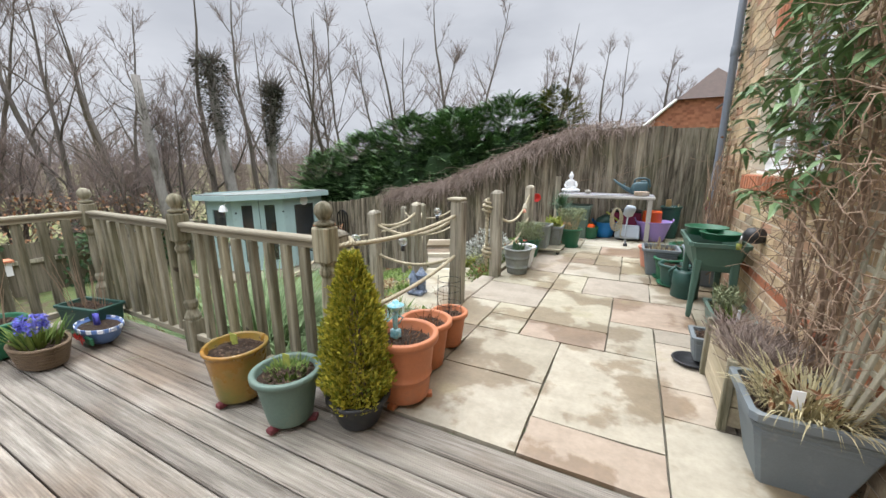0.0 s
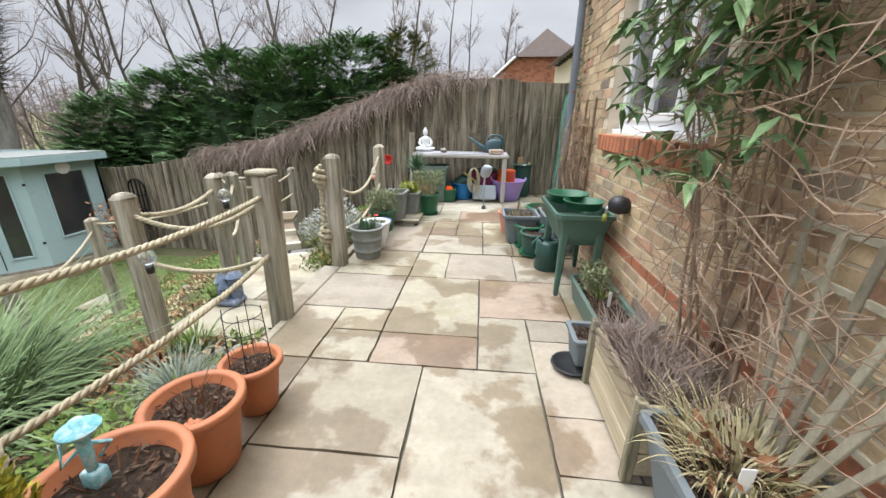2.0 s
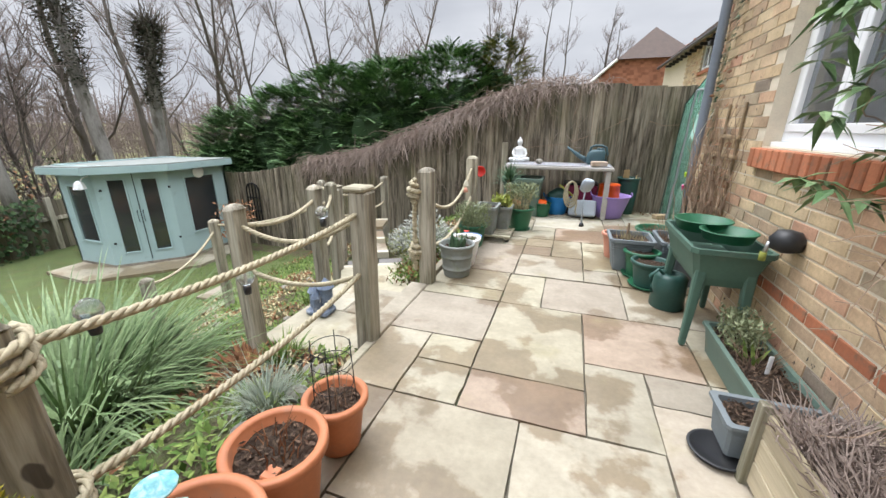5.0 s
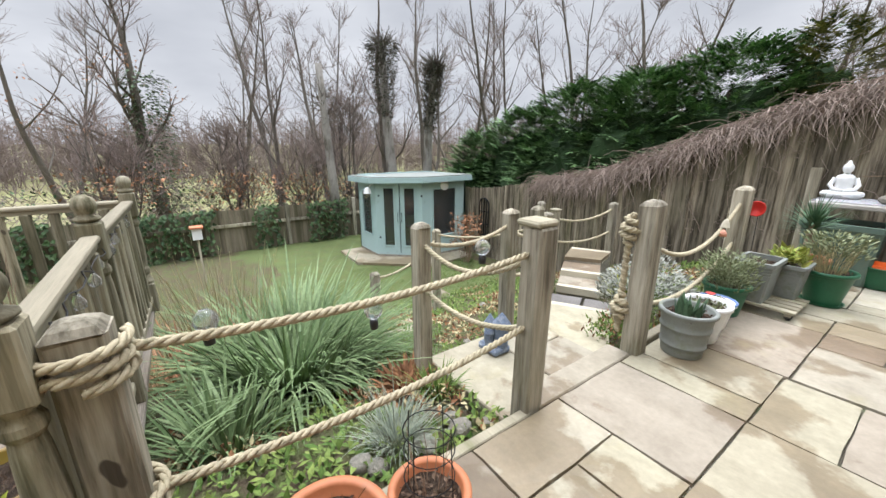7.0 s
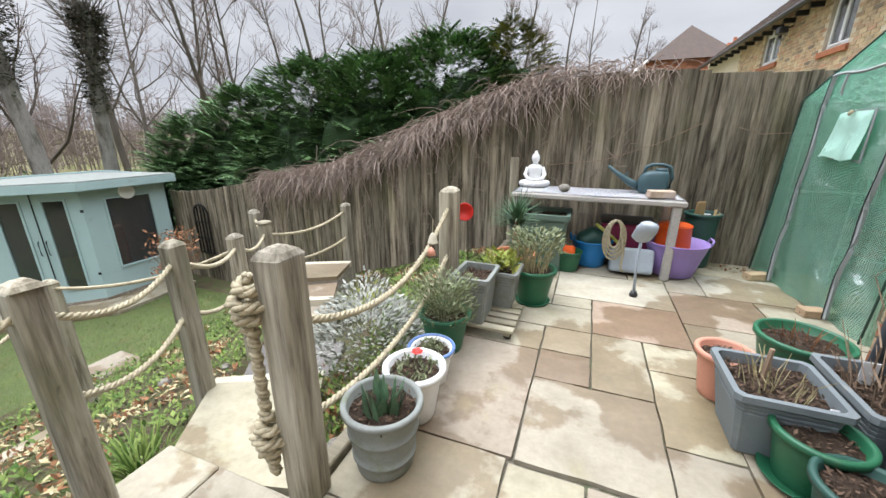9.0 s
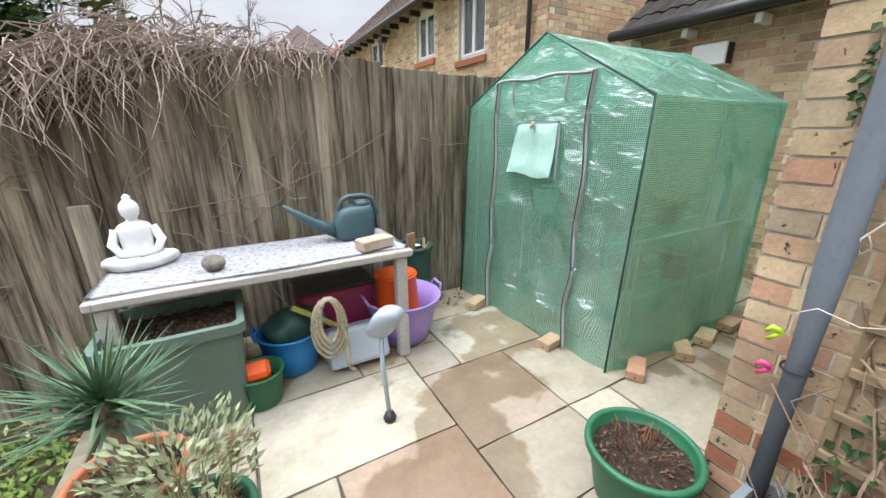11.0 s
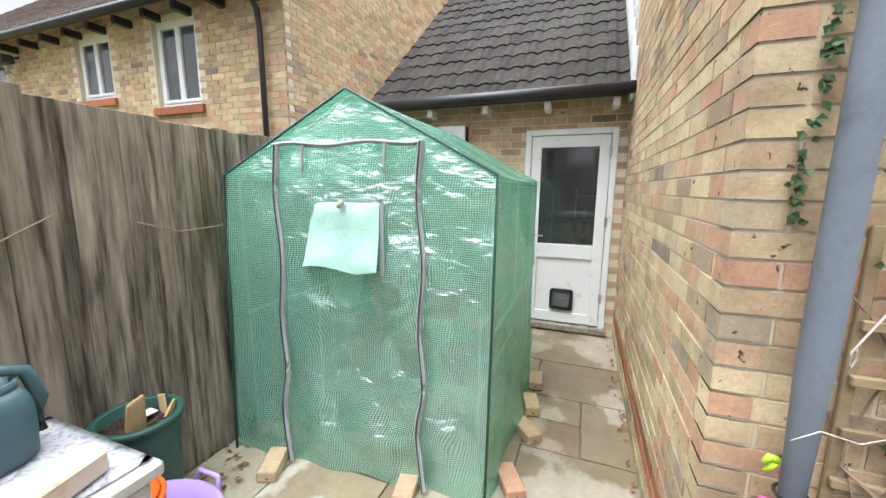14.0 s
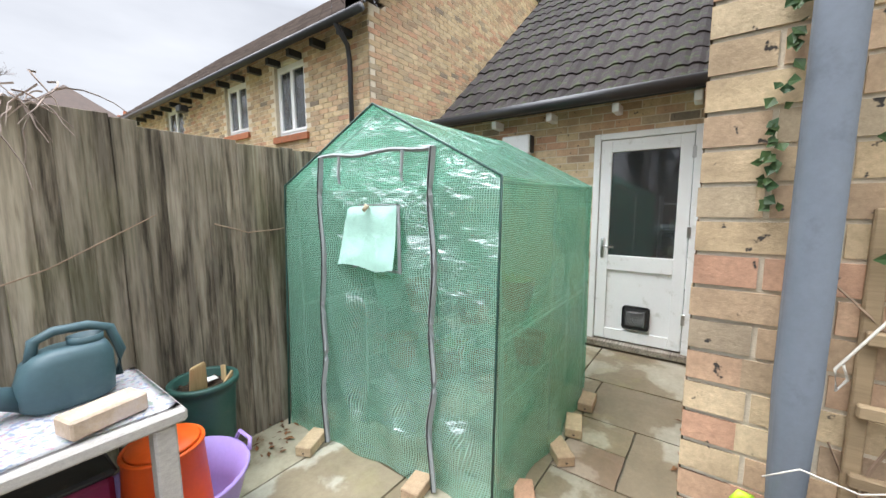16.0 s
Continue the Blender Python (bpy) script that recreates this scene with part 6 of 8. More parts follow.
def cloth_mat():
    m, nt, b = node_mat("flowered_cloth")
    f_ = tex_noise(nt, 40, 3, (1, 1, 1), 0.5)
    g_ = tex_noise(nt, 52, 3, (1, 1, 1.0), 0.5)
    col = mixc(nt, ramp(nt, f_, [(0.56, (0, 0, 0)), (0.6, (0.75, 0.75, 0.75))]), (0.74, 0.75, 0.77), (0.27, 0.35, 0.55))
    col = mixc(nt, ramp(nt, g_, [(0.59, (0, 0, 0)), (0.63, (0.7, 0.7, 0.7))]), col, (0.66, 0.33, 0.42))
    h_ = tex_noise(nt, 27, 3, (1.3, 1, 1.0), 0.5)
    col = mixc(nt, ramp(nt, h_, [(0.61, (0, 0, 0)), (0.64, (0.6, 0.6, 0.6))]), col, (0.30, 0.45, 0.33))
    link(nt, col, b.inputs["Base Color"])
    b.inputs["Roughness"].default_value = 0.45
    return m


M["cloth"] = cloth_mat()
cl = drape(lambda a, b: (TX0 + 0.01 + (TX1 - TX0 - 0.025) * a, TY0 + 0.02 + 0.015 * math.sin(9 * a) * (1 - b) + (TY1 - TY0 - 0.03) * b, TZ + 0.003), 40, 16, 0.004, (0, 0, 1))
bmesh.ops.solidify(cl, geom=cl.faces[:], thickness=0.003)
tagged(ob_from("tablecloth", cl, "cloth", None, "", True), "white oilcloth with small blue and pink flowers", "tablecloth")

# seated white statue
bm = bmesh.new()
lathe(bm, [(0.115, 0), (0.125, 0.015), (0.12, 0.03), (0.1, 0.045)], 20, (0, 0, 0), 1.15, 0.75)
lathe(bm, [(0.09, 0.03), (0.085, 0.07), (0.065, 0.11), (0.07, 0.16), (0.078, 0.2), (0.06, 0.225), (0.026, 0.24), (0.024, 0.255)], 18, (0, 0, 0), 1.0, 0.68)
lathe(bm, [(0.02, 0), (0.036, 0.02), (0.042, 0.05), (0.038, 0.075), (0.022, 0.095), (0.016, 0.1), (0.018, 0.112), (0.006, 0.125)], 16, (0, -0.005, 0.25))
for sgn in (-1, 1):
    tube(bm, [(sgn * 0.07, 0, 0.2), (sgn * 0.1, -0.01, 0.13), (sgn * 0.075, -0.05, 0.085), (0.0, -0.075, 0.075)], 0.026, 0.017, 10)
    tube(bm, [(sgn * 0.05, 0.0, 0.045), (sgn * 0.13, -0.03, 0.04), (sgn * 0.06, -0.085, 0.04), (-sgn * 0.04, -0.085, 0.04)], 0.038, 0.024, 10)
M["statue"] = surface("white_stone", (0.75, 0.76, 0.76), 0.75, 80, 8, 0.06, 0.15, 0.003, dirt=(0.55, 0.56, 0.55), dirt_at=0.66)
st = tagged(ob_from("statue", bm, "statue", None, "", True), "white seated statue on the table", "statue")
st.matrix_world = pose(-0.96, 7.27, TZ + 0.006, 0, 0, 12)

# watering can
wc = thing("watering_can", (0.16, 7.24, TZ + 0.006), "dark teal plastic watering can with a long spout", "watering can", rz=0)
wc.scale = (1.02, 1.0, 0.98)
M["can"] = surface("teal_plastic", (0.048, 0.095, 0.11), 0.5, 60, 5, 0.15, 0.06, 0.002, dirt=(0.075, 0.125, 0.135), dirt_at=0.64)
bm = bmesh.new()
ring = []
prof = [(0.1, 0.075, 0.0, 0), (0.125, 0.085, 0.02, 0), (0.13, 0.085, 0.1, 0), (0.12, 0.08, 0.17, 0.01), (0.1, 0.07, 0.2, 0.02), (0.075, 0.055, 0.215, 0.035)]
for hx, hy, z, ox in prof:
    ring.append([bm.verts.new((ox + hx * (abs(math.cos(a)) ** 0.6) * (1 if math.cos(a) >= 0 else -1), hy * (abs(math.sin(a)) ** 0.6) * (1 if math.sin(a) >= 0 else -1), z)) for a in [6.2832 * k / 24 for k in range(24)]])
for lo_, hi_ in zip(ring, ring[1:]):
    for i in range(24):
        bm.faces.new((lo_[i], lo_[(i + 1) % 24], hi_[(i + 1) % 24], hi_[i]))
bm.faces.new(list(reversed(ring[0])))
bm.faces.new(ring[-1])
part("body", bm, "can", wc, "", True)
bm = bmesh.new()
tube(bm, [(-0.1, 0, 0.05), (-0.2, 0, 0.1), (-0.3, 0, 0.17), (-0.40, 0, 0.25)], 0.045, 0.012, 12)
part("spout", bm, "can", wc, "", True)
part("rose_clip", tube(bmesh.new(), [(-0.24, 0, 0.15), (-0.22, 0, 0.19)], 0.008, 0.012, 8), "can", wc)
bm = bmesh.new()
tube(bm, [(-0.085, 0, 0.17), (-0.07, 0, 0.25), (-0.02, 0, 0.275), (0.07, 0, 0.275), (0.13, 0, 0.25), (0.155, 0, 0.15), (0.14, 0, 0.05)], 0.017, 0.017, 10)
part("handle", bm, "can", wc, "", True)
part("filler", lathe(bmesh.new(), [(0.05, 0), (0.052, 0.035), (0.044, 0.035), (0.04, 0.01)], 18, (0.06, 0, 0.205)), "can", wc, "", True)
o = tagged(ob_from("loose_brick", boxed((-0.105, -0.052, 0), (0.105, 0.052, 0.065), 0.007), "paver"), "pale buff brick lying on the tablecloth", "brick")
o.matrix_world = pose(0.20, 6.95, TZ + 0.007, 0, 0, 14)
bm = bmesh.new()
bmesh.ops.create_icosphere(bm, subdivisions=3, radius=0.055)
for v in bm.verts:
    v.co.z *= 0.72
    v.co *= 1 + 0.06 * noise.noise(v.co * 14)
o = tagged(ob_from("pebble", bm, "gravel", None, "", True), "smooth grey cobble on the tablecloth", "stone")
o.matrix_world = pose(-0.63, 7.0, TZ + 0.045)


def tub(name, at, rt, rb, h, mat, label, handles=True):
    t_ = thing(name, at, label, "tub")
    part("bucket", lathe(bmesh.new(), [(rb * 0.9, 0), (rb, 0.01), (rb + (rt - rb) * 0.5, h * 0.5), (rt, h - 0.012), (rt + 0.008, h - 0.008), (rt + 0.006, h), (rt - 0.008, h), (rb + (rt - rb) * 0.5 - 0.012, h * 0.5), (rb - 0.012, 0.02)], 34), mat, t_, "", True)
    if handles:
        for sgn in (-1, 1):
            part("handle", tube(bmesh.new(), [(sgn * rt, -0.07, h - 0.01), (sgn * (rt + 0.015), -0.05, h + 0.035), (sgn * (rt + 0.015), 0.05, h + 0.035), (sgn * rt, 0.07, h - 0.01)], 0.01, 0.01, 6), mat, t_, "", True)
    return t_


M["lilac"] = surface("lilac_plastic", (0.33, 0.235, 0.56), 0.5, 50, 4, 0.1, 0.08, 0.003)
M["orange"] = surface("orange_plastic", (0.80, 0.115, 0.012), 0.45, 50, 4, 0.1, 0.05, 0.002)
M["blue"] = surface("blue_plastic", (0.02, 0.20, 0.52), 0.45, 50, 4, 0.12, 0.05, 0.002)
M["claret"] = surface("claret_plastic", (0.20, 0.015, 0.06), 0.5, 50, 4, 0.15, 0.05, 0.002)
tub("flexible_tub", (0.43, 7.12, 0), 0.265, 0.175, 0.33, "lilac", "lilac flexible garden tub beside the table leg")
ob_ = tub("flexible_tub", (0.40, 7.15, 0.03), 0.14, 0.165, 0.45, "orange", "upturned orange tub standing in the lilac tub", False)
part("base_disc", lathe(bmesh.new(), [(0.115, 0), (0.13, 0.012), (0.125, 0.02), (0.02, 0.022)], 30, (0, 0, 0.44)), "orange", ob_, "", True)
tub("flexible_tub", (-0.32, 7.12, 0), 0.19, 0.14, 0.27, "blue", "bright blue flexible tub under the table")
t2 = tub("flexible_tub", (-0.52, 6.87, 0), 0.125, 0.1, 0.2, "green_plastic", "small green bucket holding an orange scoop", False)
part("scoop", boxed((-0.07, -0.06, 0.14), (0.06, 0.05, 0.235), 0.02, Matrix.Rotation(0.5, 4, "X")), "orange", t2)
bx = thing("storage_box", (0.0, 7.32, 0), "claret plastic storage crate under the table", "box")
part("crate", boxed((-0.24, -0.17, 0.12), (0.24, 0.17, 0.44), 0.02), "claret", bx)
part("lid", boxed((-0.25, -0.18, 0.44), (0.25, 0.18, 0.47), 0.012), "black_plastic", bx)
part("lower_crate", boxed((-0.22, -0.16, 0.0), (0.22, 0.16, 0.12), 0.01), "black_plastic", bx)
cb = thing("storage_box", (0.05, 7.0, 0), "translucent grey plastic box tipped on its side", "box")
M["milky"] = surface("milky_plastic", (0.36, 0.41, 0.46), 0.35, 50, 4, 0.12, 0.05, 0.002)
part("crate", boxed((-0.19, -0.1, 0.0), (0.19, 0.1, 0.24), 0.03, Matrix.Rotation(-0.35, 4, "X"), 2), "milky", cb)
gt = thing("tool_heap", (-0.3, 7.16, 0.2), "dark green netting and tools heaped in the blue tub", "garden tools")
bm = bmesh.new()
bmesh.ops.create_icosphere(bm, subdivisions=3, radius=0.16)
for v in bm.verts:
    v.co.z = v.co.z * 0.8 + 0.06
    v.co *= 1 + 0.25 * noise.noise(v.co * 9)
part("netting", bm, "dark_green", gt, "", True)
part("tool_handle", tube(bmesh.new(), [(0.0, -0.17, 0.26), (0.16, -0.17, 0.14), (0.24, -0.16, 0.07)], 0.016, 0.016, 10), "lime", gt)
hp = thing("rope_coil", (-0.1, 6.82, 0.5), "coil of pale rope hanging from the table edge", "rope")
bm = bmesh.new()
for s_ in range(4):
    rope(bm, [Vector((-0.03 + (0.05 + 0.015 * s_) * math.cos(k * 0.33), 0.008 * s_, -0.09 + (0.13 + 0.02 * s_) * math.sin(k * 0.33) - 0.02 * s_)) for k in range(20)], 0.011)
rope(bm, [Vector((0.03, 0, -0.1)), Vector((0.06, 0.0, -0.25)), Vector((0.05, -0.02, -0.4)), Vector((0.08, -0.01, -0.44))], 0.012)
part("coil", bm, "rope", hp, "", True)
# long-handled grey scoop leaning before the table
sc = thing("litter_scoop", (0.04, 6.39, 0), "grey plastic long-handled scoop standing upright", "tool")
part("shaft", tube(bmesh.new(), [(0, 0, 0.03), (-0.01, 0.03, 0.3), (0.0, 0.06, 0.48)], 0.012, 0.012, 10), "milky", sc, "", True)
part("foot", lathe(bmesh.new(), [(0.03, 0), (0.034, 0.02), (0.02, 0.05)], 12), "black_plastic", sc, "", True)
bm = lathe(bmesh.new(), [(0.02, -0.06), (0.055, -0.03), (0.06, 0.05), (0.05, 0.09), (0.02, 0.1)], 18, (0, 0, 0), 1, 0.6)
o = part("head", bm, "milky", sc, "", True)
o.matrix_local = pose(0.005, 0.05, 0.52, 35, 10, 10) @ Matrix.Scale(1.35, 4)
# wicker bin with wooden scraper behind the table
bn = potted("plant_pot", (0.69, 7.5, 0), 0.15, 0.12, 0.55, "dark_green", "tall dark green pot holding wooden offcuts", 0.9)
bm = boxed((-0.04, -0.008, 0), (0.04, 0.008, 0.21), 0.012, segs=2)
for v in bm.verts:
    v.co.x *= 1.25 - 0.25 * math.sin(min(1.0, v.co.z / 0.15) * 1.57) if v.co.z < 0.15 else 1.0
o = part("paddle", bm, "straw_wood", bn, "pale wooden paddle")
o.matrix_local = pose(-0.05, -0.06, 0.47, 12, -6, 15)
for x, yy, ry, rz in ((0.05, -0.06, 50, 30), (0.09, -0.02, 12, 100), (0.0, 0.02, 75, 70)):
    o = part("offcut", boxed((-0.018, -0.006, 0), (0.018, 0.006, 0.12), 0.003), "straw_wood", bn)
    o.matrix_local = pose(x, yy, 0.47, 8, ry, rz)
part("card_label", boxed((-0.03, -0.03, 0.535), (0.06, 0.02, 0.539)), "white_paint", bn, "torn white card")

# ---- along the house wall ----
vp = thing("raised_planter", (0.715, 3.87, 0), "tall green plastic trough planter standing on legs", "planter")
bm = bmesh.new()
rings = []
for hx, hy, z in ((0.13, 0.29, 0.40), (0.15, 0.31, 0.45), (0.19, 0.35, 0.60), (0.205, 0.365, 0.605), (0.205, 0.365, 0.635), (0.185, 0.345, 0.635), (0.15, 0.31, 0.5)):
    rings.append([bm.verts.new((a * hx, b * hy, z)) for a, b in ((-1, -0.9), (-0.85, -1), (0.85, -1), (1, -0.9), (1, 0.9), (0.85, 1), (-0.85, 1), (-1, 0.9))])
for lo_, hi_ in zip(rings, rings[1:]):
    for i in range(8):
        bm.faces.new((lo_[i], lo_[(i + 1) % 8], hi_[(i + 1) % 8], hi_[i]))
bm.faces.new(list(reversed(rings[0])))
bm.faces.new(rings[-1])
part("trough", bm, "veg_green", vp)
for sx in (-1, 1):
    for sy in (-1, 1):
        bm = boxed((-0.03, -0.03, 0), (0.03, 0.03, 0.5), 0.01)
        for v in bm.verts:
            k = 1 - 0.45 * (1 - v.co.z / 0.5)
            v.co.x, v.co.y = v.co.x * k + sx * (0.12 + 0.02 * (1 - v.co.z / 0.5)), v.co.y * k + sy * (0.29 + 0.02 * (1 - v.co.z / 0.5))
        part("leg", bm, "veg_green", vp)


def saucer(at, r_, h, mat, label):
    t_ = thing("saucer", at, label, "saucer")
    part("dish", lathe(bmesh.new(), [(r_ * 0.85, 0), (r_ * 0.88, 0.004), (r_, h - 0.006), (r_ + 0.008, h - 0.004), (r_ + 0.006, h), (r_ - 0.006, h), (r_ * 0.85, 0.012), (0.01, 0.01)], 40), mat, t_, "", True)
    return t_


saucer((0.68, 4.0, 0.637), 0.16, 0.07, "green_plastic", "green plastic saucer lying on the raised planter")
saucer((0.74, 3.74, 0.640), 0.14, 0.06, "green_plastic", "green plastic saucer lying on the raised planter")
p = potted("plant_pot", (0.53, 4.48, 0), 0.14, 0.10, 0.23, "dark_green", "dark teal pot of leaf litter in a saucer", 0.84, 0.012, 0.03)
part("saucer", lathe(bmesh.new(), [(0.13, 0.002), (0.15, 0.022), (0.145, 0.022), (0.12, 0.01)], 28), "green_plastic", p, "", True)
p = potted("plant_pot", (0.50, 4.72, 0), 0.14, 0.10, 0.24, "green_plastic", "green pot of leaf litter in a saucer", 0.84, 0.012, 0.03)
part("saucer", lathe(bmesh.new(), [(0.13, 0.002), (0.15, 0.022), (0.145, 0.022), (0.12, 0.01)], 28), "green_plastic", p, "", True)
part("plant_label", boxed((0.03, 0.05, 0.2), (0.06, 0.054, 0.31), 0.002), "white_paint", p)
wt = thing("watering_can", (0.60, 4.12, 0), "dark green round watering can under the planter", "watering can")
part("body", lathe(bmesh.new(), [(0.11, 0), (0.115, 0.01), (0.112, 0.1), (0.115, 0.105), (0.11, 0.24), (0.09, 0.26), (0.05, 0.265), (0.045, 0.24)], 28), "dark_green", wt, "", True)
part("handle", tube(bmesh.new(), [(-0.05, -0.03, 0.25), (-0.1, -0.05, 0.3), (-0.15, -0.06, 0.25), (-0.12, -0.05, 0.12)], 0.012, 0.012, 8), "dark_green", wt, "", True)
p = trough("planter", (0.42, 4.93, 0), 0.36, 0.36, 0.31, "slate_plastic", "square slate-grey flared planter of dead stems", flare=0.72)
sprigs(p, 40, 0.12, 0.26, 0.05, 0.14, "straw", 0.5, 0.006)
part("stake", tube(bmesh.new(), [(-0.03, 0.03, 0.25), (-0.02, 0.04, 0.42)], 0.012, 0.01, 6), "stem", p)
p = trough("planter", (0.80, 5.0, 0), 0.27, 0.44, 0.31, "slate_plastic", "slate-grey flared planter against the wall", flare=0.75)
sprigs(p, 40, 0.12, 0.26, 0.08, 0.25, "stem", 0.6, 0.006)
part("plant_label", boxed((-0.03, 0.1, 0.26), (0.03, 0.104, 0.37), 0.002), "white_paint", p)
p = trough("planter", (0.83, 4.66, 0), 0.24, 0.26, 0.3, "slate_plastic", "slate-grey flared planter against the wall", flare=0.75)
sprigs(p, 30, 0.1, 0.25, 0.05, 0.15, "straw", 0.6, 0.006)
p = potted("plant_pot", (0.33, 5.2, 0), 0.125, 0.085, 0.26, "pink_terra", "pink terracotta pot of brown stalks", 0.85, 0.012, 0.03)
p = potted("plant_pot", (0.76, 5.52, 0), 0.20, 0.15, 0.26, "green_plastic", "wide green pot of dead stalks", 0.8, 0.012, 0.03)
sprigs(p, 30, 0.12, 0.21, 0.03, 0.1, "brown_leaf", 0.6, 0.006)

# long low trough, dark tray, wooden box, big slate pot
p = trough("window_trough", (0.79, 3.2, 0), 0.24, 0.72, 0.18, "sage_plastic", "long sage green trough of straggly plants", flare=0.8, ridges=0)
bushy(p, 900, lambda: (Vector((u(-0.09, 0.07), u(0.05, 0.32), u(0.15, 0.32))), (u(-1, 1), u(-1, 1), 0.9)), "herb", 0.035)
sprigs(p, 60, 0.09, 0.15, 0.04, 0.12, "stem", 0.8, 0.004)
blades(p, 12, 0.05, 0.15, 0.08, 0.16, "weed", 0.02, 0.6)
part("plant_label", boxed((0.0, -0.1, 0.16), (0.02, -0.096, 0.26), 0.002), "white_paint", p)
p = trough("planter", (0.70, 2.72, 0.04), 0.42, 0.2, 0.16, "slate_plastic", "small slate-blue trough of gravel", flare=0.82, ridges=1)
saucer((0.50, 2.68, 0), 0.10, 0.03, "black_plastic", "shallow black saucer on the paving")
wbx = thing("wooden_planter", (0.70, 2.3, 0), "weathered pale board planter of dead lavender", "planter")
M["pale_board"] = wood_mat("pale_board", (0.40, 0.345, 0.245), "y", dirt=(0.2, 0.17, 0.1), dirt_at=0.6)
for k in range(3):
    z0 = 0.02 + k * 0.105
    for x in (-0.135, 0.135):
        part("board", boxed((x - 0.01, -0.25, z0), (x + 0.01, 0.25, z0 + 0.1), 0.003), "pale_board", wbx)
    for yy in (-0.26, 0.26):
        part("board", boxed((-0.145, yy - 0.01, z0), (0.145, yy + 0.01, z0 + 0.1), 0.003), "pale_board", wbx)
for x in (-0.15, 0.15):
    for yy in (-0.27, 0.27):
        part("corner_post", boxed((x - 0.018, yy - 0.018, 0), (x + 0.018, yy + 0.018, 0.36), 0.003), "oldwood", wbx)
part("soil", boxed((-0.125, -0.25, 0.04), (0.125, 0.25, 0.29)), "soil", wbx)
s = Soup()
for _ in range(900):
    b = Vector((u(-0.12, 0.12), u(-0.24, 0.24), 0.28))
    e_ = b + Vector((u(-0.12, 0.12), u(-0.12, 0.12), u(0.05, 0.17)))
    s.strand([b, b.lerp(e_, 0.5) + Vector((u(-0.02, 0.02), u(-0.02, 0.02), 0.01)), e_], 0.003, 0.0015)
s.make("dead_growth", "dead_vine", wbx)
p = trough("planter", (0.745, 1.83, 0), 0.40, 0.36, 0.34, "slate_plastic", "large slate-grey flared planter of dry grass", flare=0.6, fill=0.9)
blades(p, 500, 0.15, 0.3, 0.12, 0.26, "straw", 0.008, 0.95, "dry_grass", 0.9)
bushy(p, 60, spread_in(0.14, 0.14, 0.32, 0.36), "brown_leaf", 0.06)
part("plant_label", boxed((-0.08, -0.1, 0.3), (-0.04, -0.096, 0.42), 0.002), "white_paint", p)
trl = thing("trellis", (0, 0, 0), "grey weathered fan trellis leaning on the wall", "trellis")
foot = Vector((0.84, 1.83, 0.3))
for k in range(6):
    top = Vector((0.925, 2.10 - 0.115 * k, 1.02 - 0.02 * k))
    b0 = foot + Vector((0, 0.10 - 0.04 * k, 0))
    d_ = top - b0
    o = part("slat", boxed((-0.006, -0.012, 0), (0.006, 0.012, d_.length), 0.002), "oldwood_x", trl)
    o.matrix_world = Matrix.Translation(b0) @ Vector((0, 0, 1)).rotation_difference(d_).to_matrix().to_4x4()
for z in (0.52, 0.68, 0.84, 0.98):
    f_ = (z - 0.3) / 0.72
    o = part("cross_slat", boxed((0, -0.012, -0.006), (0.012, 0.012, 0.006)), "oldwood_x", trl)
    ya, yb = 1.93 + 0.17 * f_ + 0.03, 1.73 - 0.2 * f_ - 0.03
    xx = 0.845 + 0.085 * f_
    o.data = boxed_me = bpy.data.meshes.new("cross_slat")
    bm = boxed((xx, yb, z - 0.012), (xx + 0.01, ya, z + 0.012), 0.002)
    bm.to_mesh(boxed_me)
    bm.free()
    boxed_me.materials.append(M["oldwood_x"])

# evergreen clematis on the wall
cm = thing("climbing_plant", (0, 0, 0), "evergreen climber with long drooping leaves and bare stems", "climber")
bm = bmesh.new()
tips = []
for k in range(12):
    y_, z_ = u(2.1, 2.45), 0.1
    p_ = Vector((u(0.80, 0.9), y_, z_))
    pts = [p_.copy()]
    hgt = u(1.3, 2.7)
    side = u(-0.45, 0.85)
    m_ = 12
    for i in range(1, m_ + 1):
        f_ = i / m_
        p_ = Vector((0.88 - 0.05 * math.sin(f_ * 5 + k) - 0.22 * max(0, f_ - 0.55) * u(0.2, 1.8), y_ + side * f_ ** 1.7 + 0.04 * math.sin(f_ * 9 + k * 2), 0.1 + hgt * f_ + 0.02 * math.sin(k + f_ * 7)))
        pts.append(p_)
        if f_ > 0.5:
            tips.append(p_.copy())
    tube(bm, pts, u(0.006, 0.013), 0.003, 5)
part("stem_tangle", bm, "stem", cm)
s = Soup()
for _ in range(620):
    b = Vector((u(0.7, 0.9), u(1.5, 2.9), 0))
    b.z = u(0.45, 2.05)
    if abs(b.y - 2.1) > 0.25 + 0.5 * (b.z - 0.3):
        continue
    q_, pts = b.copy(), [b.copy()]
    d_ = Vector((u(-0.4, 0.4), u(-1, 1), u(-0.7, 0.7)))
    for i in range(4):
        d_ += Vector((u(-0.5, 0.5), u(-0.6, 0.6), u(-0.6, 0.5)))
        q_ = q_ + d_.normalized() * u(0.04, 0.09)
        q_.x = min(q_.x, 0.93 - 0.1 * u(0, 1) ** 2)
        pts.append(q_.copy())
    s.strand(pts, 0.0028, 0.0015)
s.make("twig_tangle", "stem", cm)
s = Soup()


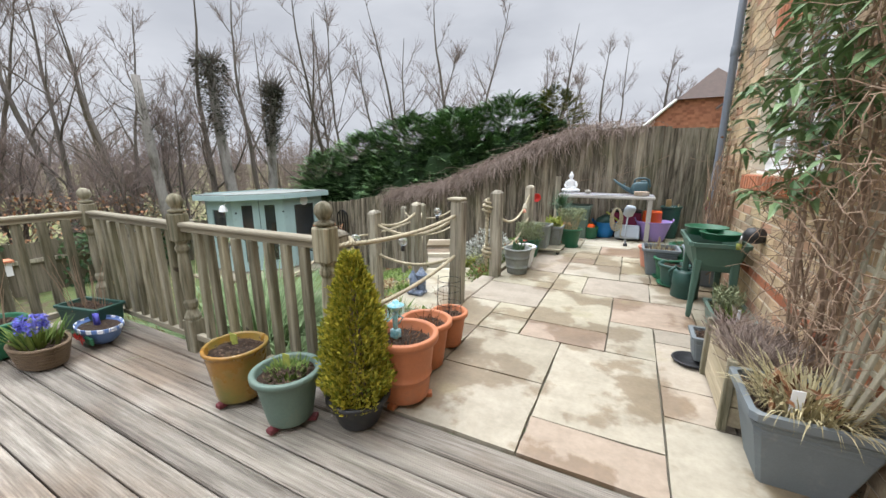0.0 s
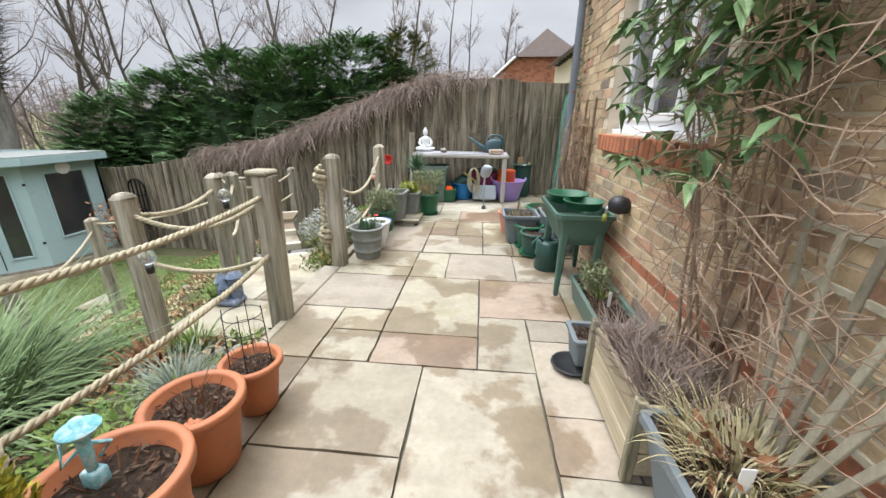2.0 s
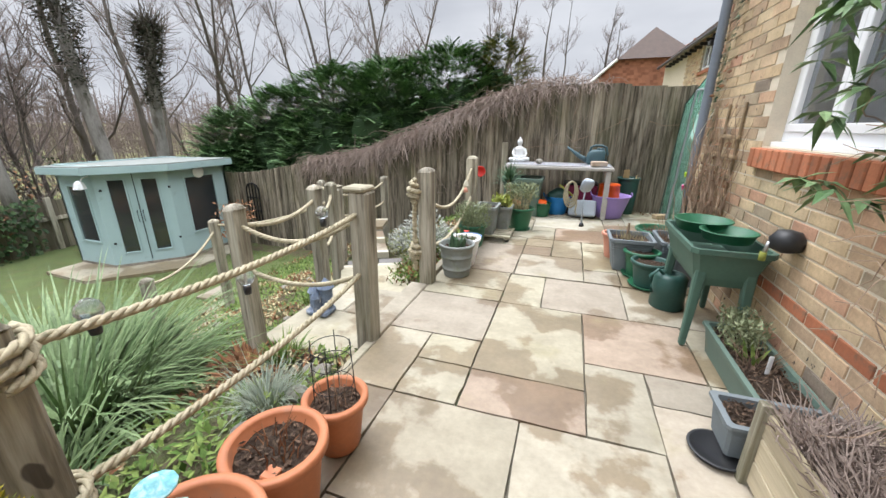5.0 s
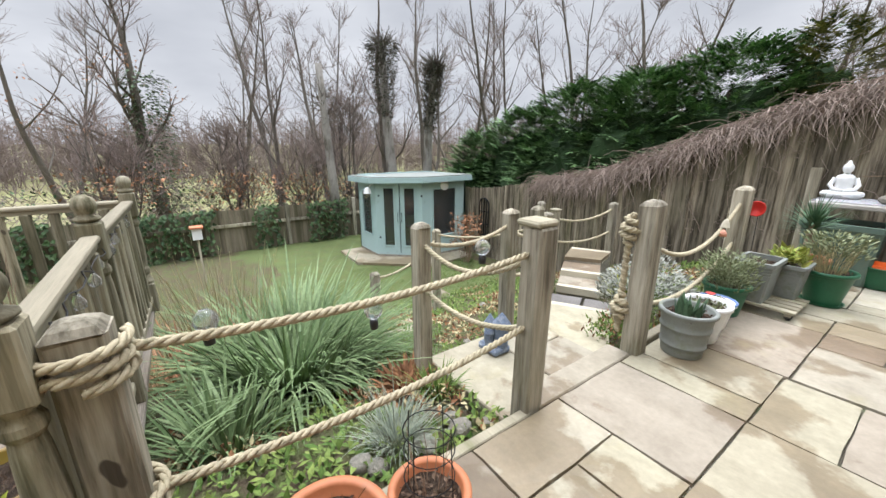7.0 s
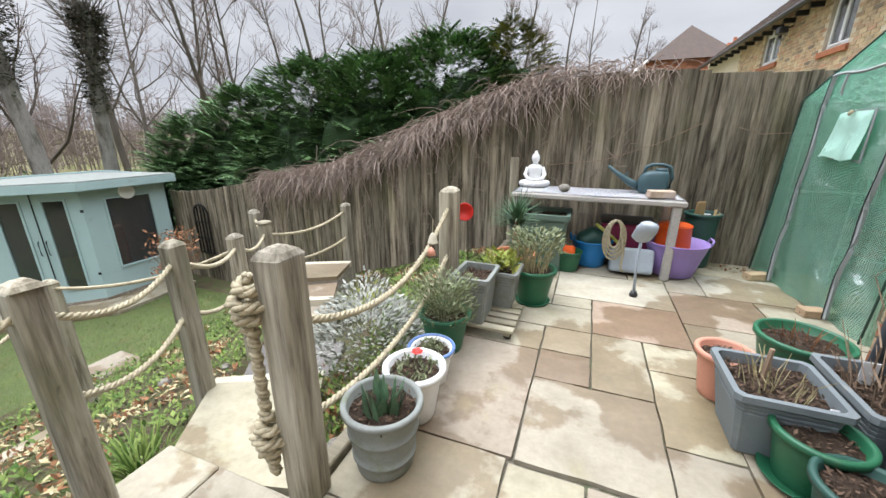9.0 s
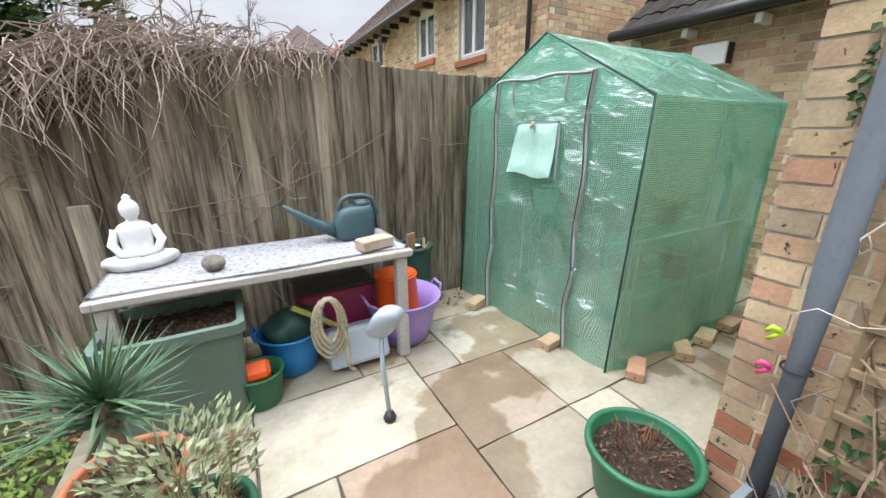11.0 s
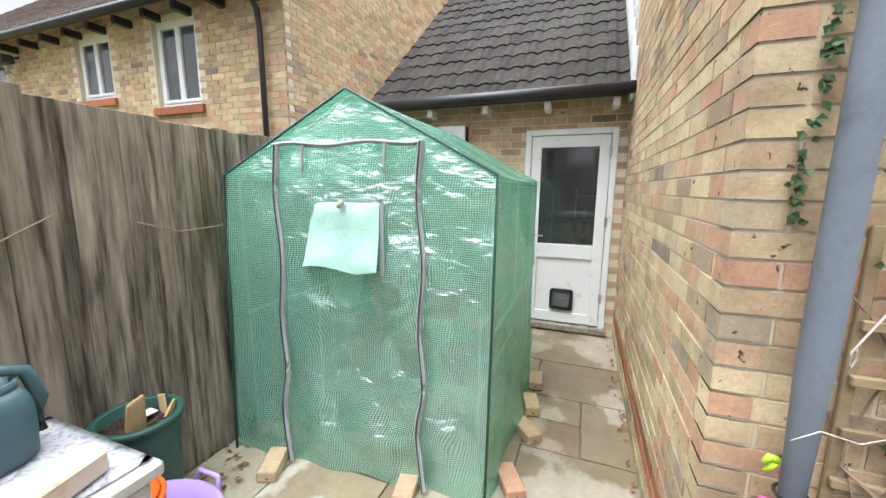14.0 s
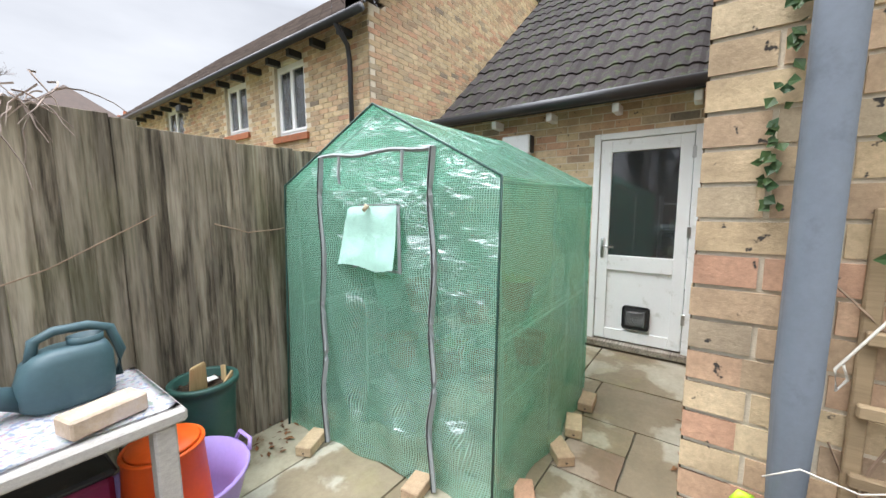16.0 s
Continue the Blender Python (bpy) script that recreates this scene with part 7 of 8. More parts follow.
def leaf_cluster(c, n_):
    for _ in range(n_):
        a = u(0, 6.28)
        s.leaf(c, (math.cos(a) * 0.8 - 0.25, math.sin(a), u(-0.5, 0.4)), u(0.08, 0.14), u(0.03, 0.05), (0, 0, 1), u(0.2, 0.7), 0.15)


for p_ in tips:
    if p_.z > 1.15 and u(0, 1) < 0.85:
        leaf_cluster(p_ + Vector((u(-0.1, 0.0), u(-0.08, 0.08), u(-0.06, 0.06))), R.randint(3, 6))
for _ in range(30):
    leaf_cluster(Vector((u(0.76, 0.9), u(1.75, 2.6), u(1.35, 2.4))), R.randint(3, 6))
for _ in range(62):
    leaf_cluster(Vector((u(0.64, 0.88), u(2.15, 3.3), u(1.0, 2.05))), R.randint(4, 7))
for _ in range(12):
    leaf_cluster(Vector((u(0.72, 0.88), u(2.1, 3.2), u(1.7, 2.4))), R.randint(4, 7))
s.make("foliage", "clematis", cm)
# bare climber beside the drainpipe
bc = thing("bare_climber", (0, 0, 0), "dead brown climber stems on the wall", "climber")
s = Soup()
for k in range(90):
    y_ = u(4.35, 5.05)
    p_ = Vector((u(0.78, 0.92), y_, u(0.0, 0.8)))
    pts = [p_]
    for i in range(6):
        p_ = p_ + Vector((u(-0.03, 0.03), u(-0.09, 0.09), u(0.05, 0.17)))
        p_.x = min(p_.x, 0.94)
        pts.append(p_)
    s.strand(pts, 0.005, 0.002)
s.make("stem_tangle", "stem", bc)
s = Soup()
for _ in range(60):
    s.leaf((u(0.85, 0.93), u(4.4, 5.0), u(0.5, 1.8)), (u(-1, 0), u(-1, 1), u(-1, 0.3)), u(0.03, 0.06), 0.03, (1, 0, 0))
s.make("foliage", "brown_leaf", bc)
# ivy by the pipe on the corner
iv = thing("ivy", (0, 0, 0), "trailing dark ivy beside the drainpipe", "ivy")
s = Soup()
for _ in range(260):
    z = u(0.2, 2.8)
    s.leaf((0.935 - u(0, 0.03), 5.02 + 0.05 * math.sin(z * 5) + u(-0.06, 0.06), z), (-0.4, u(-1, 1), u(-1, 0.2)), u(0.025, 0.04), u(0.02, 0.034), (-1, 0, 0.3), 0.2)
for _ in range(120):
    z = u(1.45, 2.7)
    s.leaf((0.94, 5.262 + 0.012 * math.sin(z * 9) + u(-0.012, 0.012), z), (-0.4, u(-1, 1), u(-1, 0.2)), u(0.02, 0.032), u(0.018, 0.028), (-1, 0, 0.3), 0.2)
s.make("foliage", "ivy", iv)
tw = thing("wall_trellis", (0, 0, 0), "brown slatted trellis fixed to the wall behind ivy", "trellis")
for z in (0.5, 0.64, 0.78, 0.92, 1.06, 1.20):
    part("slat", boxed((0.915, 4.45, z), (0.932, 5.12, z + 0.026), 0.003), "pale_board_z", tw)
for yy in (4.5, 4.8, 5.1):
    part("upright", boxed((0.933, yy, 0.35), (0.948, yy + 0.026, 1.45), 0.003), "pale_board_z", tw)
M["cord"] = surface("white_cord", (0.6, 0.57, 0.5), 0.8, 80, 10, 0.2)
cd = thing("cord", (0, 0, 0), "white cord tied round the drainpipe", "cord")
bm = bmesh.new()
tube(bm, [(0.9, 5.0, 1.42), (0.87, 5.1, 1.28), (0.845, 5.17, 1.17), (0.85, 5.165, 1.13), (0.86, 5.15, 1.15), (0.85, 5.16, 1.18)], 0.0025, 0.0025, 6)
part("line", bm, "cord", cd, "", True)
part("line", tube(bmesh.new(), [(0.842, 5.25, 0.93), (0.838, 5.2, 0.97), (0.85, 5.12, 0.95), (0.88, 5.02, 0.98), (0.9, 4.9, 0.94)], 0.0015, 0.0015, 6), "cord", cd, "", True)
for z, mt, lab in ((0.86, "lime_clip", "lime green plastic clip"), (0.74, "pink_clip", "pink plastic clip")):
    cp = thing("plant_clip", (0.86, 5.262, z), lab + " hanging on the drainpipe", "clip")
    bm = bmesh.new()
    tube(bm, [(0, 0, 0), (-0.01, 0.018, 0.012), (-0.012, 0.03, -0.006)], 0.012, 0.006, 8)
    tube(bm, [(0, 0, 0), (-0.008, 0.012, -0.016), (-0.008, 0.026, -0.03)], 0.010, 0.005, 8)
    part("clip_body", bm, mt, cp, "", True)
sk = thing("outdoor_socket", (WALL_X, 1.535, 0.505), "white weatherproof socket with a black cable", "socket")
part("cover", boxed((-0.07, -0.05, 0.02), (-0.004, 0.05, 0.13), 0.012, segs=2), "upvc", sk)
part("cable", tube(bmesh.new(), [(-0.04, 0.0, 0.0), (-0.045, -0.01, -0.1), (-0.03, 0.02, -0.25), (-0.02, 0.05, -0.36), (-0.02, 0.03, -0.43), (-0.03, -0.05, -0.5)], 0.008, 0.008, 8), "black_plastic", sk, "", True)
tp = thing("outside_tap", (WALL_X, 3.46, 0.69), "garden tap under a dark insulated cover", "tap")
part("cover", lathe(bmesh.new(), [(0.02, -0.02), (0.07, 0.0), (0.075, 0.05), (0.05, 0.09), (0.01, 0.1)], 16, (-0.06, 0, 0)), "black_plastic", tp, "", True)
part("spout", tube(bmesh.new(), [(-0.05, 0, 0.02), (-0.13, 0.01, 0.02), (-0.14, 0.01, -0.04)], 0.014, 0.012, 8), "chrome", tp, "", True)
part("connector", tube(bmesh.new(), [(-0.14, 0.01, -0.03), (-0.14, 0.01, -0.075)], 0.017, 0.017, 8), "lime", tp, "yellow hose connector", True)
dr = thing("drift_of_leaves", (0, 0, 0), "fallen brown leaves and grit along the wall foot", "leaf litter", "", "stuff")
s = Soup()
for _ in range(260):
    if u(0, 1) < 0.5:
        b = (u(0.78, 0.93), u(1.5, 2.1), 0.006)
    else:
        b = (u(0.95, 3.8), RECESS_Y + u(0.01, 0.06), 0.006) if u(0, 1) < 0.4 else (u(0.7, 1.5), u(7.35, 7.65), 0.006)
    s.leaf(b, (u(-1, 1), u(-1, 1), u(0, 0.5)), u(0.02, 0.06), u(0.01, 0.03), (0, 0, 1))
s.make("foliage", "brown_leaf", dr, "stuff")

# ---- things on the deck ----
bk = thing("planted_basket", (-3.22, 0.82, 0), "wicker basket of blue hyacinths on the deck", "basket")
M["wicker"] = surface("wicker", (0.16, 0.115, 0.075), 0.8, 120, 20, 0.4, 0.8, 0.008, (1, 1, 3))
bm = bmesh.new()
for k in range(7):
    r_ = 0.13 + 0.006 * k
    tube(bm, [(r_ * 1.25 * math.cos(a * 0.35), r_ * 0.8 * math.sin(a * 0.35), 0.014 + 0.021 * k + 0.003 * (a % 2)) for a in range(19)], 0.012, 0.012, 6)
part("weave", bm, "wicker", bk, "", True)
part("soil", lathe(bmesh.new(), [(0.12, 0.0), (0.13, 0.12), (0.01, 0.13)], 20, (0, 0, 0), 1.25, 0.8), "soil", bk)
blades(bk, 90, 0.11, 0.12, 0.12, 0.24, "weed", 0.02, 0.5)
s = Soup()
for k in range(9):
    a = k * 0.7
    c = Vector((0.1 * math.cos(a) * (0.5 + k / 12), 0.07 * math.sin(a) * (0.5 + k / 12), 0.22))
    for _ in range(60):
        q_ = c + Vector((0, 0, u(0, 0.09)))
        b_ = u(0, 6.28)
        s.leaf(q_, (math.cos(b_), math.sin(b_), u(-0.3, 0.5)), 0.028, 0.013, (0, 0, 1), 0.2)
M["hyacinth"] = leaf_mat("hyacinth_blue", (0.05, 0.05, 0.32), (0.16, 0.16, 0.55), 0.6)
s.make("blossom", "hyacinth", bk)
bw = thing("painted_bowl", (-3.27, 1.14, 0), "white and blue painted bowl with red flowers", "bowl")
bm = lathe(bmesh.new(), [(0.09, 0), (0.11, 0.01), (0.16, 0.05), (0.19, 0.11), (0.2, 0.125), (0.192, 0.128), (0.17, 0.09), (0.1, 0.03)], 32, (0, 0, 0), 1.0, 0.62)
part("bowl", bm, "blue_rim", bw, "", True)
for k in range(26):
    a = k * 2 * math.pi / 26
    o = part("rim_band", boxed((-0.021, -0.004, -0.014), (0.021, 0.004, 0.014), 0.002), ("upvc", "blue_rim")[k % 2], bw)
    o.matrix_local = Matrix.Translation((0.193 * math.cos(a), 0.12 * math.sin(a), 0.122)) @ Matrix.Rotation(math.atan2(0.12 * math.cos(a), -0.193 * math.sin(a)), 4, "Z")
part("soil", lathe(bmesh.new(), [(0.15, 0.06), (0.178, 0.108), (0.02, 0.114)], 26, (0, 0, 0), 1.0, 0.62), "soil", bw)
part("handle", tube(bmesh.new(), [(-0.05, 0.0, 0.11), (-0.045, 0.0, 0.19), (-0.02, 0.0, 0.2), (-0.01, 0.0, 0.12)], 0.014, 0.014, 8), "hyacinth", bw, "cobalt blue loop handle", True)
for sx in (-1, 1):
    part("painted_leaf", boxed((sx * 0.1 - 0.05, -0.112, 0.03), (sx * 0.1 + 0.05, -0.09, 0.09), 0.01), "green_plastic", bw)
s = Soup()
for k in range(14):
    s.leaf((0.0 + u(-0.05, 0.05), -0.118, 0.07), (math.cos(k), -0.05, math.sin(k) * 0.5), 0.05, 0.03, (0, -1, 0))
s.make("painted_flower", "flower_red", bw)
p = trough("planter", (-3.6, 1.22, 0), 0.42, 0.2, 0.2, "dark_green", "dark green trough of pruned rose stems", rz=12, ridges=0)
sprigs(p, 16, 0.12, 0.17, 0.2, 0.45, "stem", 0.3, 0.007)
p = potted("plant_pot", (-3.62, 0.72, 0), 0.16, 0.12, 0.24, "green_plastic", "green pot with a stake on the deck", 0.86, 0.012, 0.03)
sprigs(p, 8, 0.1, 0.2, 0.2, 0.5, "stem", 0.3, 0.007)

# ---- steps and landings down to the lawn ----
edge_ = structure("step_edge", boxed((-1.40, 3.06, -0.32), (-1.245, 3.93, -0.004), 0.008), "stone", "pale stone edging of the top step")
structure("kerb", boxed((-1.30, 1.46, -0.2), (-1.245, 3.02, -0.01), 0.006), "oldwood_x", "dark timber edge of the patio")
structure("kerb_far", boxed((-1.31, 4.02, -0.2), (-1.245, 7.6, 0.03), 0.006), "oldwood_x", "dark timber edge of the patio")
landing = structure("steps", boxed((-2.18, 3.0, -0.5), (-1.41, 4.06, -0.235)), "joint", "pale sandstone steps down to the garden")
for a, b, z in (((-2.2, 3.0), (-1.41, 3.55), -0.18), ((-2.2, 3.55), (-1.85, 4.05), -0.18), ((-1.85, 3.55), (-1.41, 4.05), -0.18)):
    part("slab", boxed((a[0], a[1], z - 0.05), (b[0] - 0.01, b[1] - 0.01, z), 0.008), "stone", landing)
STEPS = [([(-2.12, 3.92), (-1.47, 4.1), (-1.9, 4.83), (-2.5, 4.5)], -0.22), ([(-2.95, 5.43), (-2.5, 5.66), (-2.74, 6.02), (-3.16, 5.78)], -0.40), ([(-3.16, 5.78), (-2.74, 6.02), (-2.96, 6.38), (-3.37, 6.12)], -0.33), ([(-3.37, 6.12), (-2.96, 6.38), (-3.1, 6.85), (-3.6, 6.6)], -0.26)]
for quad, z in STEPS:
    part("slab", prism(bmesh.new(), quad, z - 0.05, z), "stone", landing)
    part("riser", prism(bmesh.new(), [(x * 0.985 - 0.036, y) for x, y in quad], z - 0.32, z - 0.052), "gravel", landing)
    p, q = Vector((*quad[3 if z > -0.3 and z < -0.2 else 0], z)), Vector((*quad[2 if z > -0.3 and z < -0.2 else 1], z))
    ax = (q - p).normalized()
    o = part("edging", boxed((0, -0.04, -0.09), ((q - p).length, 0.035, 0.006), 0.006), "pale_edge", landing, "pale stone nosing")
    o.matrix_world = Matrix.Translation(p) @ Matrix.Rotation(math.atan2(ax.y, ax.x), 4, "Z")
for quad in ([(-2.5, 4.62), (-2.22, 4.78), (-2.5, 5.3), (-2.82, 5.12)], [(-2.19, 4.8), (-1.95, 4.92), (-2.2, 5.45), (-2.47, 5.32)]):
    part("slab", prism(bmesh.new(), quad, -0.5, -0.40), "slate_stone", landing, "dark slate stepping stone")
for x0, y0_ in ((-3.7, 3.3), (-4.3, 3.9), (-4.9, 4.5), (-5.6, 5.0)):
    z = ground_z(x0, y0_)
    part("slab", boxed((x0, y0_, z - 0.05), (x0 + 0.55, y0_ + 0.45, z + 0.05), 0.01), "stone", landing)

# ---- planting on the bank ----


def on_bank(x, y):
    return Vector((x, y, ground_z(x, y)))


def clump(name, at, label, cat):
    return thing(name, tuple(on_bank(*at)), label, cat)


c = clump("strap_leaf_clump", (-3.2, 2.3), "large clump of arching grey-green strap leaves", "plant")
blades(c, 1400, 0.42, 0.0, 0.75, 1.3, "strap", 0.028, 1.15, "foliage", 1.1)
c = clump("strap_leaf_clump", (-2.3, 1.75), "clump of arching grey-green strap leaves", "plant")
blades(c, 160, 0.2, 0.0, 0.35, 0.6, "strap", 0.022, 0.8, "foliage", 0.9)
c = clump("reed_clump", (-3.9, 1.9), "dry buff reed stems behind the strap leaves", "plant")
sprigs(c, 90, 0.3, 0.0, 0.7, 1.3, "straw", 0.25, 0.008)
c = clump("bracken", (-4.6, 1.6), "tangle of russet dead bracken on the bank", "plant")
blades(c, 260, 0.55, 0.0, 0.4, 0.9, "beech", 0.03, 0.8, "foliage", 0.9)
sprigs(c, 60, 0.5, 0.0, 0.6, 1.3, "straw", 0.3, 0.008)
c = clump("fescue", (-1.58, 2.42), "tuft of blue-grey fescue grass beside the patio", "grass")
blades(c, 420, 0.1, 0.0, 0.15, 0.34, "fescue", 0.005, 0.9, "tuft", 0.9)
c = clump("dead_fern", (-2.1, 2.78), "reddish-brown withered fronds on the bank", "plant")
blades(c, 220, 0.14, 0.0, 0.1, 0.24, "brown_leaf", 0.03, 0.9, "foliage", 0.9)
c = clump("daylily", (-1.85, 2.85), "fresh green grassy leaves on the bank", "plant")
blades(c, 110, 0.1, 0.0, 0.15, 0.3, "weed", 0.014, 0.8)
c = clump("daylily", (-2.45, 4.0), "fresh green grassy leaves by the steps", "plant")
blades(c, 150, 0.14, 0.0, 0.15, 0.35, "weed", 0.014, 0.8)
c = clump("sedge", (-2.55, 6.3), "yellow-green sedge tussock by the fence", "grass")
blades(c, 320, 0.12, 0.0, 0.25, 0.5, "lime", 0.012, 0.85, "tuft", 0.8)
c = clump("lavender_cotton", (-1.72, 5.1), "mound of silvery grey lavender cotton", "shrub")
M["silver"] = leaf_mat("silver_leaf", (0.24, 0.25, 0.22), (0.42, 0.43, 0.38), 0.9)
bushy(c, 2200, lambda: ((lambda a, q, z: (Vector((q * math.cos(a), q * math.sin(a), z * (1 - q / 0.6))), (math.cos(a), math.sin(a), 0.6)))(u(0, 6.28), 0.42 * math.sqrt(u(0, 1)), u(0.1, 0.62))), "silver", 0.05)
c = clump("shrub", (-1.6, 4.55), "low mixed green and bronze cushion plants", "shrub")
bushy(c, 700, lambda: (Vector((u(-0.22, 0.22), u(-0.3, 0.3), u(0.02, 0.2))), (u(-1, 1), u(-1, 1), 0.8)), "weed", 0.05)
bushy(c, 200, lambda: (Vector((u(-0.22, 0.22), u(-0.3, 0.3), u(0.05, 0.22))), (u(-1, 1), u(-1, 1), 0.8)), "brown_leaf", 0.05)
c = clump("heuchera", (-6.7, 7.0), "bronze-leaved shrub near the summerhouse", "shrub")
bushy(c, 500, lambda: (Vector((u(-0.3, 0.3), u(-0.3, 0.3), u(0.4, 1.1))), (u(-1, 1), u(-1, 1), 0.3)), "beech", 0.09)
sprigs(c, 20, 0.1, 0, 0.7, 1.0, "stem", 0.3, 0.014)
wd = thing("weeds", (0, 0, 0), "low weeds and dead leaves over the bank", "weeds", "", "stuff")
s, s2, s3 = Soup(), Soup(), Soup()
for _ in range(17000):
    x_, y_ = -1.33 - 4.0 * u(0, 1) ** 1.25, u(1.45, 7.5)
    if -2.25 < x_ < -1.3 and 2.95 < y_ < 4.1 or (-3.4 < x_ < -1.5 and 4.05 < y_ < 7.1 and abs(x_ + 2.0 + (y_ - 4.3) * 0.45) < 0.55):
        continue
    k_ = noise.noise((x_ * 1.6, y_ * 1.6, 3))
    g = on_bank(x_, y_)
    tgt = s if k_ > -0.12 else (s2 if u(0, 1) < 0.6 else s3)
    tgt.leaf(g + Vector((0, 0, u(0, 0.03))), (u(-1, 1), u(-1, 1), u(0.1, 1.4)), u(0.03, 0.09), u(0.01, 0.035), (0, 0, 1), 0.2)
s.make("green_weeds", "weed", wd, "stuff")
s2.make("dead_leaves", "brown_leaf", wd, "stuff")
s3.make("dry_stalks", "straw", wd, "stuff")
lw = thing("lawn_grass", (0, 0, 0), "short green lawn grass", "grass", "", "stuff")
s = Soup()
for _ in range(12000):
    x_, y_ = u(-7.6, -4.6), u(2.4, 7.2)
    g = on_bank(x_, y_)
    s.leaf(g, (u(-1, 1), u(-1, 1), 1.4), u(0.03, 0.06), 0.008, (0, 1, 0))
s.make("tuft", "weed", lw, "stuff")
for k in range(26):
    x_, y_ = (-1.42 - u(0, 0.15), u(2.2, 3.0)) if k < 7 else ((u(-1.42, -1.33), u(4.05, 4.6)) if k < 14 else (u(-4.2, -2.2), u(2.4, 6.8)))
    bm = bmesh.new()
    bmesh.ops.create_icosphere(bm, subdivisions=2, radius=u(0.03, 0.065))
    for v in bm.verts:
        v.co *= 1 + 0.3 * noise.noise(v.co * 12 + Vector((k, 0, 0)))
        v.co.z *= 0.6
    o = tagged(ob_from("rockery_stone", bm, "gravel", None, "", True), "pale rounded stone bedded in the bank", "stone", "rockery stones")
    o.matrix_world = Matrix.Translation(on_bank(x_, y_) + Vector((0, 0, 0.02)))
cs = clump("castle_ornament", (-2.0, 3.46), "small blue-grey turreted castle ornament", "ornament")
cs.location.z = -0.18
M["castle"] = surface("castle_blue", (0.13, 0.17, 0.24), 0.6, 60, 14, 0.4, 0.4, 0.01, dirt=(0.35, 0.38, 0.42), dirt_at=0.6, dirt_scale=20)
part("base", boxed((-0.1, -0.08, 0), (0.1, 0.08, 0.06), 0.02), "castle", cs)
for x, yy, r_, h in ((-0.05, 0, 0.04, 0.13), (0.05, 0.02, 0.05, 0.17), (0.0, -0.05, 0.03, 0.1)):
    part("turret", lathe(bmesh.new(), [(r_, 0), (r_, h), (r_ * 1.35, h + 0.01), (r_ * 0.15, h + 0.09)], 14, (x, yy, 0.05)), "castle", cs)

# ---- conifers, dead creeper and trees beyond the fence ----


def conifer_bush(at, rx, ry, h, n_, mat="yew"):
    """Layered, feathery sprays that rise and nod at their tips."""
    t_ = thing("conifer", (at[0], at[1], ground_z(*at)), "dense dark green conifer behind the fence", "conifer", "conifers behind the fence")
    s_, inner = Soup(), Soup()
    for k in range(n_):
        z = u(0.04, 1.0)
        a = u(0, 6.28)
        lump = 1 + 0.45 * noise.noise((math.cos(a) * 1.6 + at[0], math.sin(a) * 1.6, z * 2.6)) + 0.2 * noise.noise((math.cos(a) * 4, math.sin(a) * 4 + at[1], z * 7))
        rad = (1 - z ** 2.6) ** 0.5 * lump
        # every fourth spray sits deep and takes the green with shade painted in
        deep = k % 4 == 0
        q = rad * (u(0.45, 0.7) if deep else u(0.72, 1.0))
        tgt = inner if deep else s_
        p = Vector((rx * q * math.cos(a), ry * q * math.sin(a), h * z * (0.94 + 0.1 * lump)))
        d = Vector((math.cos(a) + u(-0.5, 0.5), math.sin(a) + u(-0.5, 0.5), u(-0.1, 0.6) + 0.5 * z * z)).normalized()
        length = u(0.2, 0.42)
        side = d.cross(Vector((u(-0.3, 0.3), u(-0.3, 0.3), 1))).normalized()
        m_ = 8
        for i in range(m_):
            f_ = i / m_
            c = p + d * length * f_ - Vector((0, 0, 0.22 * length * f_ * f_))
            l_ = length * (0.30 * (1 - f_) + 0.12) * u(0.8, 1.2)
            for sg in (-1, 1):
                tgt.leaf(c, d * 0.75 + side * sg * u(0.6, 1.0) + Vector((0, 0, u(-0.15, 0.1))), l_ * 1.25, l_ * 0.36, (0, 0, 1), 0.18)
    # core added for opacity, its dark colour painting the inner shade
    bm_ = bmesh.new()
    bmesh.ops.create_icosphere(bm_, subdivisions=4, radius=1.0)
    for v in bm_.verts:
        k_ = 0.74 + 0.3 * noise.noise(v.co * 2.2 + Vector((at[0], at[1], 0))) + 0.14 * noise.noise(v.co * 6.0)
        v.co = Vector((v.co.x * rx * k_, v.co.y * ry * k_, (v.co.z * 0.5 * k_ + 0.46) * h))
    part("shade_core", bm_, "yew_shade", t_)
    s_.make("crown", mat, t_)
    inner.make("shaded_inner_sprays", "yew_shade", t_)
    part("trunk", tube(bmesh.new(), [(0, 0, -0.2), (0, 0, h * 0.85)], 0.2, 0.04, 8), "bark", t_)


for at, rx, ry, h, n_ in (((-3.0, 9.9), 1.5, 1.2, 3.3, 2000), ((-4.3, 9.5), 1.7, 1.2, 3.45, 2200), ((-5.7, 9.5), 1.9, 1.3, 3.7, 2400), ((-7.2, 9.4), 1.7, 1.2, 3.35, 2200), ((-8.6, 9.0), 1.3, 1.0, 2.8, 1700), ((-5.0, 10.8), 1.5, 1.2, 3.95, 1700)):
    conifer_bush(at, rx, ry, h, n_)
conifer_bush((-2.0, 10.6), 0.9, 0.9, 3.2, 800, "yew_gold")
vn = thing("dead_creeper", (0, 0, 0), "grey-brown leafless creeper trailing over the fence top", "creeper")
s = Soup()
